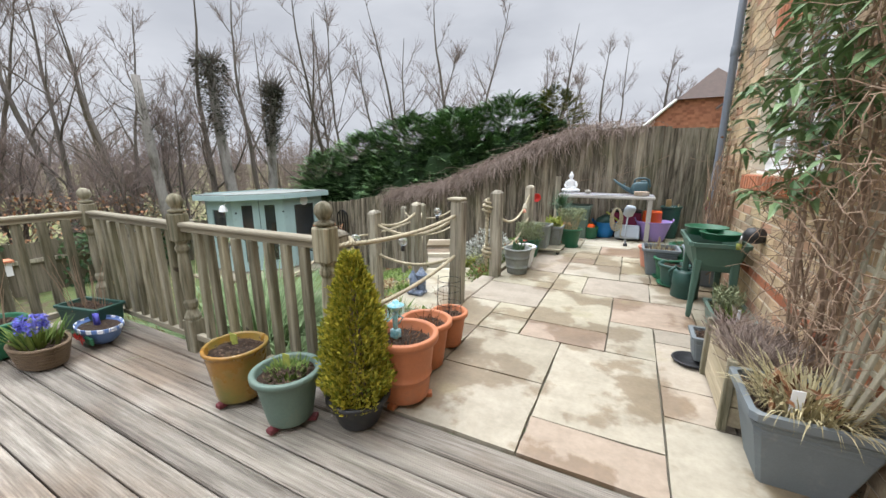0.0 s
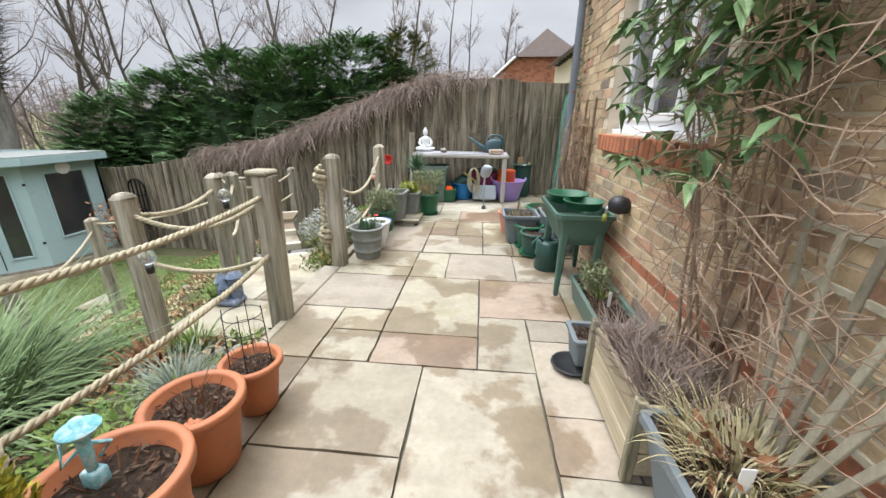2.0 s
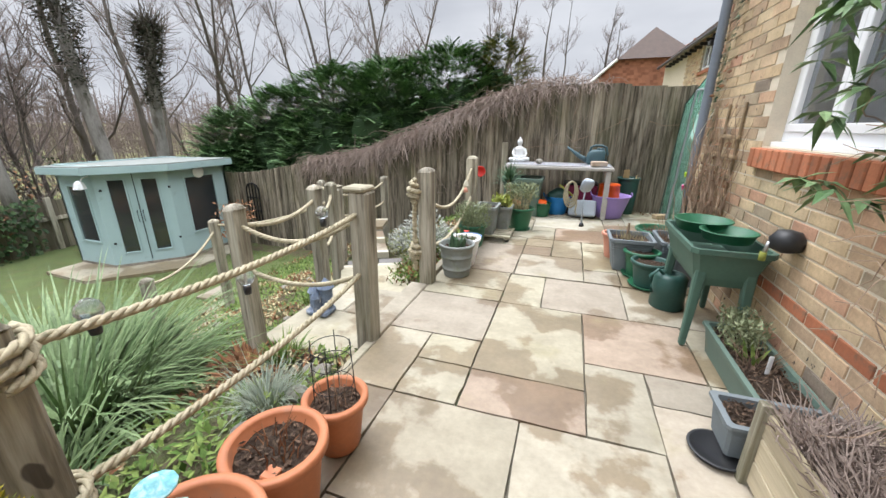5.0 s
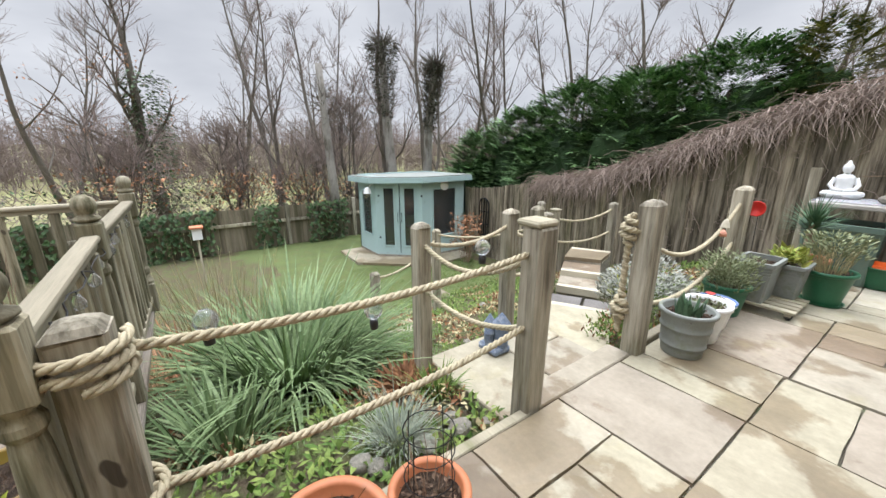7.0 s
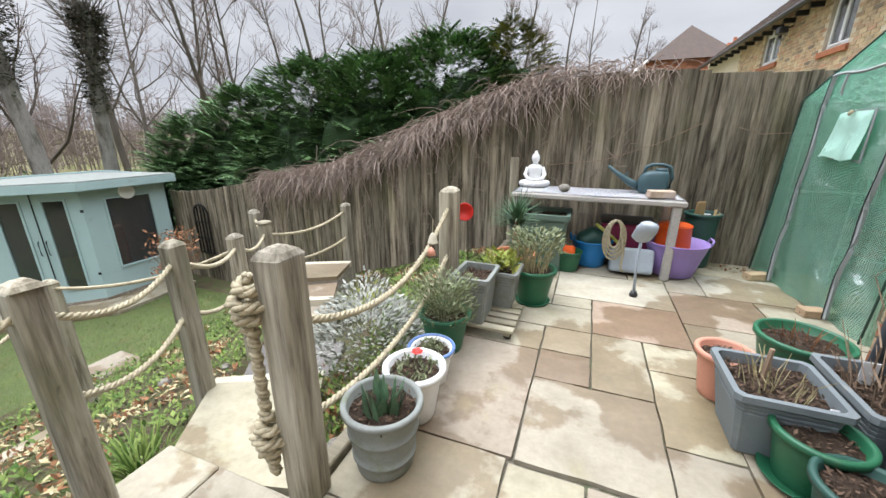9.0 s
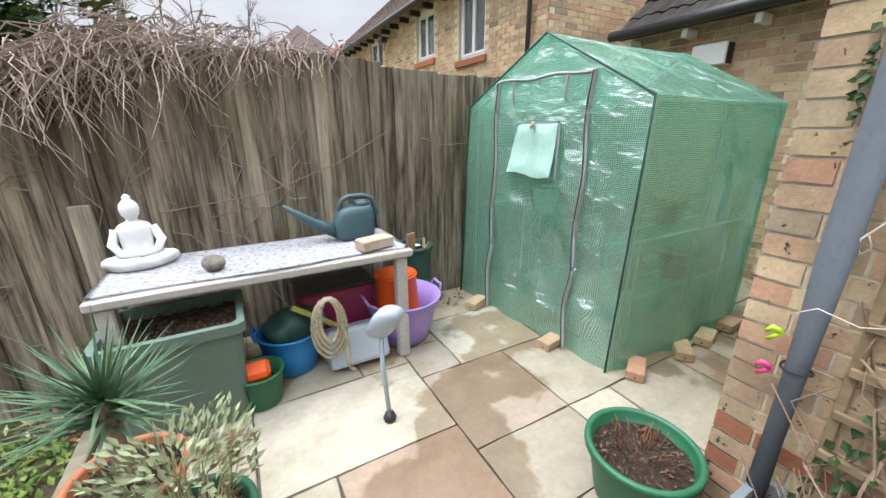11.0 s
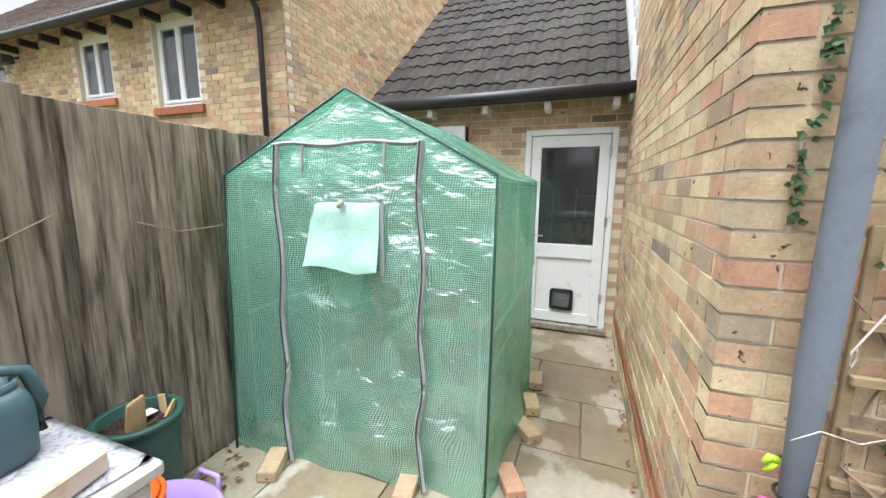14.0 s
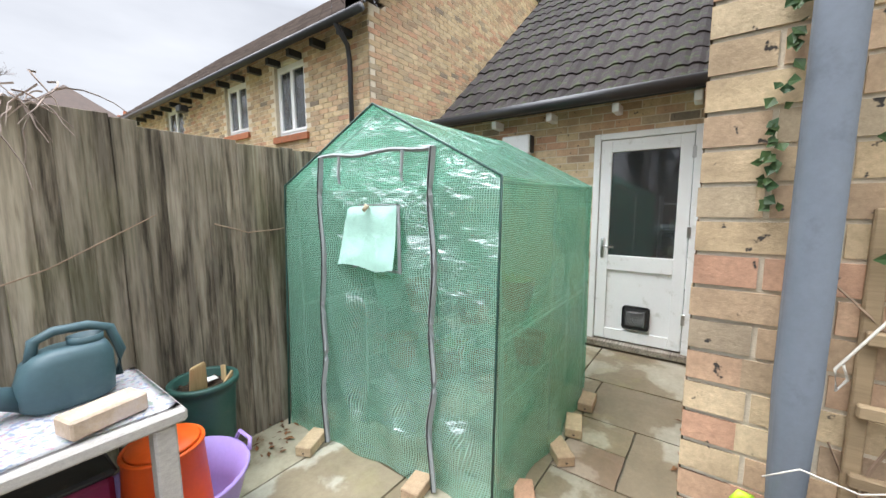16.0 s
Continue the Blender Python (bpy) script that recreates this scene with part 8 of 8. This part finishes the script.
for _ in range(3000):
    x_ = -5.3 + 5.6 * u(0, 1)
    dens = smooth_step(0.5, -1.2, x_) * 0.85 + 0.15
    if u(0, 1) > dens:
        continue
    top = fence_top(x_)
    p_ = Vector((x_, FENCE_Y + u(-0.05, 0.25), top + u(-0.05, 0.14)))
    pts = [p_]
    d_ = Vector((u(-0.6, 0.4), -0.55, u(0.0, 0.5)))
    L_ = u(0.15, 0.6) * (0.5 + 0.5 * dens) * (1.5 if u(0, 1) < 0.15 else 1)
    for i in range(5):
        d_ += Vector((u(-0.7, 0.6), u(-0.35, 0.35), u(-0.7, 0.0)))
        p_ = p_ + d_.normalized() * L_ / 5
        p_.y = min(p_.y, FENCE_Y - 0.03) if p_.z < fence_top(p_.x) else p_.y
        p_.y = max(p_.y, FENCE_Y - 0.42)
        pts.append(p_)
    s.strand(pts, 0.005, 0.002)
for _ in range(60):
    p_ = Vector((u(-5.0, 0.2), FENCE_Y - 0.035, u(-0.3, 1.2)))
    pts = [p_]
    for i in range(7):
        p_ = p_ + Vector((u(-0.12, 0.12), 0, u(-0.02, 0.15)))
        p_.z = min(p_.z, fence_top(p_.x))
        pts.append(p_)
    s.strand(pts, 0.005, 0.002)
s.make("stem_tangle", "dead_vine", vn)


def bare_tree(at, h, spread, seed, label, thick=0.16, stems=1, ivy=0.0, leaves=None, boughs=11, start=0.2):
    """Rising stems that keep their lead, with boughs, branches and fine twigs all the way up."""
    rr = random.Random(seed)
    base = Vector((at[0], at[1], ground_z(*at) - 0.1))
    t_ = thing("tree", tuple(base), label, "tree", "bare trees beyond the garden")
    limbs, twigs = Soup(), Soup()
    ends = []

    def run(p, d, length, r0, r1, n_, wander, lift, soup, sides):
        pts = [p.copy()]
        for _i in range(n_):
            d = (d + Vector((rr.uniform(-1, 1), rr.uniform(-1, 1), rr.uniform(-1, 1))) * wander + Vector((0, 0, lift))).normalized()
            p = p + d * length / n_
            pts.append(p.copy())
        soup.strand(pts, r0, r1, sides)
        return pts

    def along(pts, f_):
        i_ = min(len(pts) - 2, int(f_ * (len(pts) - 1)))
        return pts[i_].lerp(pts[i_ + 1], f_ * (len(pts) - 1) - i_), (pts[i_ + 1] - pts[i_]).normalized()

    for st in range(stems):
        lean = Vector((rr.uniform(-1, 1), rr.uniform(-1, 1), 0)) * (0.12 if stems == 1 else 0.34)
        top = h * rr.uniform(0.8, 1.0) if st else h
        lead = run(Vector((lean.x * 0.2, lean.y * 0.2, 0)), (Vector((0, 0, 1)) + lean).normalized(), top, thick * (1 if st == 0 else 0.7), 0.012, 12, 0.09, 0.05, limbs, 7)
        for _b in range(boughs):
            f_ = start + (0.97 - start) * rr.random() ** 0.85
            o_, d_ = along(lead, f_)
            a = rr.uniform(0, 6.283)
            out = Vector((math.cos(a), math.sin(a), rr.uniform(0.15, 0.9)))
            bl = h * spread * (1.08 - f_) * rr.uniform(0.5, 1.0) + 0.35
            br = max(0.010, thick * 0.42 * (1.05 - f_))
            bough = run(o_, (out * 0.9 + d_ * 0.5).normalized(), bl, br, 0.007, 6, 0.2, 0.10, limbs, 5)
            for _c in range(rr.randint(5, 8)):
                g_ = rr.uniform(0.15, 1.0)
                o2, d2 = along(bough, g_)
                dd = (d2 * 0.8 + Vector((rr.uniform(-1, 1), rr.uniform(-1, 1), rr.uniform(-0.4, 0.9)))).normalized()
                sl_ = bl * rr.uniform(0.22, 0.5)
                spray = run(o2, dd, sl_, max(0.006, br * 0.4), 0.005, 4, 0.22, 0.08, twigs, 3)
                ends.append(spray[-1])
                for _d in range(rr.randint(3, 6)):
                    o3, d3 = along(spray, rr.uniform(0.1, 1.0))
                    dd = (d3 * 0.9 + Vector((rr.uniform(-1, 1), rr.uniform(-1, 1), rr.uniform(-0.4, 0.9))) * 0.9).normalized()
                    run(o3, dd, rr.uniform(0.25, 0.6), 0.005, 0.0035, 2, 0.2, 0.05, twigs, 3)
    limbs.make("trunk", "bark", t_, smooth=True)
    twigs.make("crown", "twig", t_)
    if ivy:
        s_ = Soup()
        for _ in range(2600):
            z, a = rr.uniform(0, h * ivy), rr.uniform(0, 6.283)
            q = thick * rr.uniform(0.9, 2.8) * (1 + 0.5 * noise.noise((a, z * 1.4, seed)))
            s_.leaf((q * math.cos(a), q * math.sin(a), z), (math.cos(a), math.sin(a), rr.uniform(-0.5, 0.4)), rr.uniform(0.09, 0.18), 0.1, (0, 0, 1), 0.2)
        s_.make("ivy", "ivy", t_, label="dark ivy on the trunk")
    if leaves:
        s_ = Soup()
        for e in ends:
            for _ in range(7):
                if e.z < h * 0.66:
                    s_.leaf(e + Vector((rr.uniform(-0.25, 0.25), rr.uniform(-0.25, 0.25), rr.uniform(-0.25, 0.2))), (rr.uniform(-1, 1), rr.uniform(-1, 1), rr.uniform(-1, 0.5)), 0.11, 0.07, (0, 0, 1))
        s_.make("foliage", leaves, t_)
    return t_


TREES = [((-13.4, 8.4), 8.5, 0.42, 0.13, 1), ((-14.0, 10.9), 10.0, 0.38, 0.12, 2), ((-12.0, 13.4), 9.5, 0.34, 0.11, 3), ((-8.4, 20.0), 12.5, 0.30, 0.17, 2), ((-10.5, 16.5), 10.0, 0.34, 0.12, 3), ((-14.0, 4.7), 8.5, 0.42, 0.12, 2), ((-5.6, 24.0), 10.5, 0.32, 0.15, 3), ((-2.2, 34.0), 11.0, 0.30, 0.16, 3), ((1.2, 38.0), 10.5, 0.30, 0.16, 3), ((-16.5, 7.2), 9.0, 0.4, 0.12, 2), ((-7.6, 14.5), 7.0, 0.36, 0.07, 3), ((-3.8, 29.0), 9.5, 0.32, 0.13, 3), ((-22.0, 9.0), 9.5, 0.36, 0.14, 2), ((-18.0, 3.6), 8.0, 0.42, 0.12, 2), ((-19.5, -1.5), 8.5, 0.42, 0.13, 2), ((4.5, 42.0), 9.5, 0.3, 0.15, 3), ((-14.5, 13.0), 9.0, 0.36, 0.11, 2)]
for k, (at, h, sp, th, n_) in enumerate(TREES):
    bare_tree(at, h, sp, 40 + k, "tall leafless winter tree with fine twigs", th, n_)
bare_tree((-16.3, 1.3), 8.5, 0.5, 90, "ivy-clad oak keeping some russet leaves", 0.25, 1, 0.6, "beech", 22)
bare_tree((-12.0, 3.0), 3.0, 0.6, 92, "russet-leaved beech bush behind the fence", 0.04, 4, 0.0, "beech", 8, 0.05)
bare_tree((-11.9, 5.0), 2.8, 0.6, 93, "russet-leaved beech bush behind the fence", 0.04, 4, 0.0, "beech", 8, 0.05)
bare_tree((-12.0, 0.5), 3.4, 0.6, 94, "russet-leaved beech bush behind the fence", 0.04, 4, 0.0, "beech", 8, 0.05)
bare_tree((-12.2, 6.6), 4.6, 0.5, 95, "arching bare thicket behind the boundary fence", 0.05, 5, 0.0, None, 10, 0.1)


def pollard(at, pts, r0, r1, label, tuft, seed):
    """A cut trunk; tuft is the radius of the dark knot of twigs and ivy at its head."""
    rr = random.Random(seed)
    t_ = thing("pollard_tree", (at[0], at[1], ground_z(*at) - 0.1), label, "tree", "cut trunks behind the summerhouse")
    bm = bmesh.new()
    tube(bm, pts, r0, r1, 10)
    for v in bm.verts:
        v.co += v.co.normalized() * 0.03 * noise.noise(v.co * 3)
    part("trunk", bm, "pale_bark", t_, "", True)
    head = Vector(pts[-1])
    s_ = Soup()
    for _ in range(520 if tuft else 70):
        c = Vector(pts[-1]).lerp(Vector(pts[len(pts) // 2]), rr.random() ** (2.2 if tuft else 0.6))
        d = Vector((rr.uniform(-1, 1), rr.uniform(-1, 1), rr.uniform(-0.3, 0.9)))
        l_ = rr.uniform(0.2, 0.75) * (1 if tuft else 1.3)
        m_ = c + d.normalized() * l_ * 0.5
        s_.strand([c, m_, m_ + (d + Vector((rr.uniform(-0.6, 0.6), rr.uniform(-0.6, 0.6), 0.3))).normalized() * l_ * 0.5], 0.011, 0.004)
    s_.make("shoot_growth", "bark", t_)
    if tuft:
        s_ = Soup()
        for _ in range(900):
            f_ = rr.random() ** 1.6
            c = head.lerp(Vector(pts[2]), f_)
            a, q = rr.uniform(0, 6.283), (tuft * (1 - f_) + r0 * 0.9) * rr.uniform(0.6, 1.0)
            s_.leaf(c + Vector((q * math.cos(a), q * math.sin(a), rr.uniform(-0.15, 0.15))), (math.cos(a), math.sin(a), rr.uniform(-0.6, 0.3)), 0.1, 0.07, (0, 0, 1), 0.2)
        s_.make("ivy", "ivy_dark", t_, label="blackish ivy wrapped round the head")


pollard((-11.3, 7.35), [(0.5, 0.1, 0), (0.35, 0.05, 1.8), (0.15, 0.0, 3.6), (-0.05, 0.05, 5.7)], 0.19, 0.11, "pale pollarded trunk with a dark ivy-bound head", 0.33, 301)
pollard((-11.1, 5.4), [(0.25, 0.1, 0), (0.15, 0.05, 1.8), (0.05, 0.0, 3.4), (0.0, -0.05, 4.9)], 0.14, 0.09, "pale cut trunk with short side shoots", 0.0, 302)
pollard((-10.0, 8.1), [(-0.2, 0.0, 0), (-0.1, 0.05, 1.6), (0.1, 0.0, 3.2), (0.3, 0.1, 4.9)], 0.16, 0.10, "ivy-wrapped cut trunk behind the summerhouse", 0.12, 303)
# far woods: one stand of bare trunks and twigs round the fields
wds = thing("far_woods", (0, 0, 0), "distant leafless brown woodland edge", "woods", "", "stuff")
s = Soup()
for _ in range(2600):
    a = u(-0.3, 2.4)
    d0 = u(55, 95)
    x_, y_ = -d0 * math.sin(a), d0 * math.cos(a)
    g = ground_z(x_, y_)
    h = u(4, 9)
    top = Vector((x_ + u(-0.6, 0.6), y_ + u(-0.6, 0.6), g + h))
    s.strand([(x_, y_, g - 0.5), top], 0.06, 0.03)
    for _k in range(22):
        f_ = u(0.05, 0.98)
        b = Vector((x_, y_, g)).lerp(top, f_)
        s.strand([b, b + Vector((u(-1.8, 1.8), u(-1.8, 1.8), u(-0.2, 1.5)))], 0.03, 0.012)
s.make("stem_tangle", "twig", wds, "stuff")
hd = thing("hedge", (0, 0, 0), "tangled brown and green field hedge", "hedge", "", "stuff")
s, s2 = Soup(), Soup()
for _ in range(9000):
    y_ = u(-9, 8.5)
    b = Vector((-13.0 + u(-1.0, 1.0), y_, 0))
    b.z = ground_z(b.x, y_) + u(0, 1.9) + 0.3 * math.sin(y_ * 1.3)
    if u(0, 1) < 0.6:
        s.strand([b, b + Vector((u(-0.4, 0.4), u(-0.4, 0.4), u(-0.1, 0.5)))], 0.008, 0.004)
    else:
        s2.leaf(b, (u(-1, 1), u(-1, 1), u(-1, 1)), u(0.08, 0.15), 0.07, (0, 0, 1))
s.make("twig_tangle", "twig", hd, "stuff")
s2.make("foliage", "ivy", hd, "stuff")
# far boundary fence with ivy
bf = structure("fence_back", boxed((-10.9, -6, -1.7), (-10.86, 7.6, -1.5)), "fence_far", "old brown boundary fence with ivy")
s = Soup()
y_ = -6.0
while y_ < 7.6:
    s.block((-10.85 - u(0, 0.012), y_, -1.75), (-10.83, y_ + 0.115, -0.28 + u(-0.02, 0.02)))
    y_ += 0.12
s.make("cladding", "fence_far", bf, "stuff")
for k in range(7):
    part("post", boxed((-10.84, -5.5 + 1.9 * k, -1.7), (-10.74, -5.4 + 1.9 * k, -0.2), 0.008), "post", bf)
    part("rail", boxed((-10.82, -5.4 + 1.9 * k, -0.7), (-10.77, -3.6 + 1.9 * k, -0.62), 0.005), "post", bf)
iv2 = thing("ivy", (0, 0, 0), "dark ivy hanging over the boundary fence", "ivy")
s = Soup()
for _ in range(3600):
    y_ = u(-6, 7.0)
    if noise.noise((y_ * 0.9, 2.2, 0)) < 0.08:
        continue
    s.leaf((-10.8 + u(0, 0.18), y_, -0.2 - 1.2 * u(0, 1) ** 1.3), (1, u(-1, 1), u(-1, 0.2)), u(0.07, 0.13), 0.09, (1, 0, 0.2), 0.2)
s.make("foliage", "ivy", iv2)
bx_ = thing("bird_box", (-8.6, 1.9, -1.5), "red-roofed white bird box on a pole", "bird box")
part("pole", tube(bmesh.new(), [(0, 0, 0), (0, 0, 1.05)], 0.02, 0.02, 8), "post", bx_)
part("box", boxed((-0.08, -0.08, 1.05), (0.08, 0.08, 1.27), 0.005), "white_paint", bx_)
part("roof", prism(bmesh.new(), [(-0.12, -0.11), (0.12, -0.11), (0.12, 0.11), (-0.12, 0.11)], 1.27, 1.3), "red_brick", bx_)
og = thing("fence_ornament", (-6.85, 7.66, -0.85), "dark arched iron trellis ornament on the fence", "ornament")
bm = bmesh.new()
for x in (-0.17, -0.085, 0, 0.085, 0.17):
    tube(bm, [(x, 0, 0), (x, 0, 0.75 + 0.17 * (1 - (x / 0.17) ** 2))], 0.014, 0.014, 6)
for z in (0.02, 0.3, 0.6):
    tube(bm, [(-0.17, 0, z), (0.17, 0, z)], 0.014, 0.014, 6)
tube(bm, [(0.17 * math.cos(k * 0.2618), 0, 0.75 + 0.17 * math.sin(k * 0.2618)) for k in range(13)], 0.016, 0.016, 6)
part("grille", bm, "black_iron", og)
for x in (-1.25,):
    p_ = boxed((x - 0.05, FENCE_Y - 0.07, ground_z(x, 7.6) - 0.05), (x + 0.05, FENCE_Y - 0.03, 1.03), 0.006)
    part("post", p_, "post", fence)
wr = thing("fence_wire", (0, 0, 0), "loose rusty wires stapled across the fence", "wire")
for pts in ([(0.87, 7.66, 1.36), (1.05, 7.65, 1.30), (1.25, 7.64, 1.31), (1.42, 7.64, 1.35)], [(-0.9, 7.66, 0.95), (-0.3, 7.65, 1.02), (0.2, 7.65, 1.2), (0.6, 7.66, 1.42)]):
    part("wire", tube(bmesh.new(), pts, 0.004, 0.003, 5), "stem", wr)

# clear garden orbs clipped to the rope
for x, y, z in ((-1.36, 1.75, 0.80), (-1.35, 2.25, 0.70), (-1.33, 2.75, 0.86)):
    ob_l = thing("solar_orb", (x - 0.03, y, z), "clear glass orb light clipped to the rope", "lamp", "orbs on the rope")
    part("globe", lathe(bmesh.new(), [(0.006, -0.035), (0.026, -0.02), (0.034, 0.0), (0.028, 0.02), (0.012, 0.034)], 18), "clear", ob_l, "", True)
    part("cap", lathe(bmesh.new(), [(0.014, -0.07), (0.016, -0.05), (0.014, -0.032)], 12), "black_plastic", ob_l, "", True)

# ---- pieces of floors and walls ----
slab_n = 0


def slab(x0, x1, y0, y1, z=0.0, parent=None):
    """A riven flag with slightly uneven edges."""
    global slab_n
    bm = bmesh.new()
    nx, ny = 5, 5
    g = 0.0055
    grid = []
    for j in range(ny):
        rowv = []
        for i in range(nx):
            x = x0 + g + (x1 - x0 - 2 * g) * i / (nx - 1)
            y = y0 + g + (y1 - y0 - 2 * g) * j / (ny - 1)
            edge = i in (0, nx - 1) or j in (0, ny - 1)
            if edge:
                x += u(-0.004, 0.004)
                y += u(-0.004, 0.004)
            rowv.append(bm.verts.new((x, y, z + (-0.006 if edge else u(-0.002, 0.003)))))
        grid.append(rowv)
    for j in range(ny - 1):
        for i in range(nx - 1):
            bm.faces.new((grid[j][i], grid[j][i + 1], grid[j + 1][i + 1], grid[j + 1][i]))
    rim = [e for e in bm.edges if e.is_boundary]
    r = bmesh.ops.extrude_edge_only(bm, edges=rim)
    for v in r["geom"]:
        if isinstance(v, bmesh.types.BMVert):
            v.co.z = z - 0.035
    ob = part("slab", bm, "stone", parent or bed)
    slab_n += 1
    return ob


# flags as laid: x from, x to, y from, y to
FLAGS = [
    (-1.24, -0.93, 1.44, 2.0), (-1.24, -0.93, 2.0, 2.61), (-0.93, -0.29, 1.44, 2.03), (-0.93, -0.29, 2.03, 2.61), (-0.29, 0.31, 1.44, 1.72), (-0.29, 0.31, 1.72, 2.61), (0.31, 0.95, 1.44, 2.02), (0.31, 0.62, 2.02, 2.32), (0.62, 0.95, 2.02, 2.62), (0.31, 0.62, 2.32, 2.92),
    (-1.24, -0.93, 2.61, 3.2), (-0.93, -0.6, 2.61, 2.92), (-0.6, 0.0, 2.61, 2.92), (0.0, 0.31, 2.61, 3.17), (0.31, 0.62, 2.92, 3.17), (0.62, 0.95, 2.62, 3.17),
    (-0.93, -0.6, 2.92, 3.2), (-0.6, 0.0, 2.92, 3.79), (0.0, 0.62, 3.17, 3.79), (0.62, 0.95, 3.17, 3.79), (-1.24, -0.6, 3.2, 3.79),
    (-1.24, -0.6, 3.79, 4.0), (-0.6, -0.29, 3.79, 4.39), (-0.29, 0.31, 3.79, 4.39), (0.31, 0.95, 3.79, 4.39), (-1.24, -0.6, 4.0, 4.41),
    (-1.24, -0.58, 4.41, 5.29), (-0.58, 0.03, 4.41, 5.01), (0.03, 0.33, 4.41, 4.72), (0.33, 0.95, 4.41, 5.01), (0.03, 0.33, 4.72, 5.31), (-0.58, -0.28, 5.01, 5.31), (-0.28, 0.03, 5.01, 5.63), (0.33, 0.95, 5.01, 5.62), (0.03, 0.33, 5.31, 5.63),
    (-1.24, -0.58, 5.29, 5.62), (-0.58, -0.28, 5.31, 5.62), (-1.24, -0.28, 5.62, 6.0), (-0.28, 0.33, 5.63, 6.2), (0.33, 0.93, 5.62, 6.02), (-0.58, -0.28, 6.0, 6.2), (-1.24, -0.58, 6.0, 6.6), (-0.58, 0.33, 6.2, 6.8), (0.33, 0.93, 6.02, 6.62),
    (-1.24, -0.58, 6.6, 7.66), (-0.58, 0.03, 6.8, 7.66), (0.03, 0.33, 6.8, 7.66), (0.33, 0.62, 6.62, 6.95), (0.62, 1.3, 6.62, 7.2), (0.33, 0.62, 6.95, 7.66), (0.62, 1.3, 7.2, 7.66),
    (0.93, 1.52, 6.02, 6.62), (0.93, 1.25, 5.36, 6.02), (1.25, 1.85, 5.36, 6.02), (1.3, 1.9, 6.62, 7.66), (1.52, 2.2, 6.02, 6.62), (1.85, 2.16, 5.68, 6.02), (1.85, 2.46, 5.36, 5.68), (2.16, 2.46, 5.68, 6.02), (2.46, 3.06, 5.36, 6.02), (2.2, 3.06, 6.02, 6.62), (3.06, 3.9, 5.36, 6.2), (1.9, 3.06, 6.62, 7.66), (3.06, 3.9, 6.2, 7.66),
]
for f in FLAGS:
    slab(*f)

# deck boards along the edge of the patio
y = 1.432
while y > -3.0:
    wdt = 0.136
    bm = bmesh.new()
    box(bm, (-4.05, y - wdt, -0.045), (0.94, y, u(-0.014, -0.009)), 0.006)
    part("board", bm, "deck", deck)
    y -= wdt + 0.007

# fence boards, feather-edged and uneven
x = -7.6
count = 0
joined = Soup()
while x < 3.4:
    wdt = u(0.085, 0.115)
    top = fence_top(x + wdt / 2) + u(-0.012, 0.012)
    bot = max(-1.4, ground_z(x, FENCE_Y) - 0.05) if x < -1.2 else -0.02
    d = 0.012 * (count % 2)
    bm = bmesh.new()
    box(bm, (x, FENCE_Y - 0.012 - d, bot), (x + wdt - u(0.0, 0.006), FENCE_Y + 0.012 - d, top), 0.002)
    part("board", bm, "fence", fence)
    x += wdt - 0.004
    count += 1

# house bricks
brick_field((WALL_X, RECESS_Y, 0), (0, -1, 0), (-1, 0, 0), 7.6, 0.0, 3.6, [(RECESS_Y - WIN[1], RECESS_Y - WIN[0], WIN[2] - 0.075, WIN[3] + 0.225)], lambda a, z: 1.15 < a < 4.0 and 0.3 < z < 2.1, wall_west, (5,))
brick_field((WALL_X, RECESS_Y, 0), (1, 0, 0), (0, 1, 0), DOOR_X - WALL_X, 0.0, 3.6, [], lambda a, z: False, wall_recess, (2, 3))
brick_field((DOOR_X, 8.1, 0), (0, -1, 0), (-1, 0, 0), 8.1 - RECESS_Y, 0.0, 2.5, [(8.1 - DOOR[1], 8.1 - DOOR[0], 0, DOOR[3])], lambda a, z: False, wall_door)
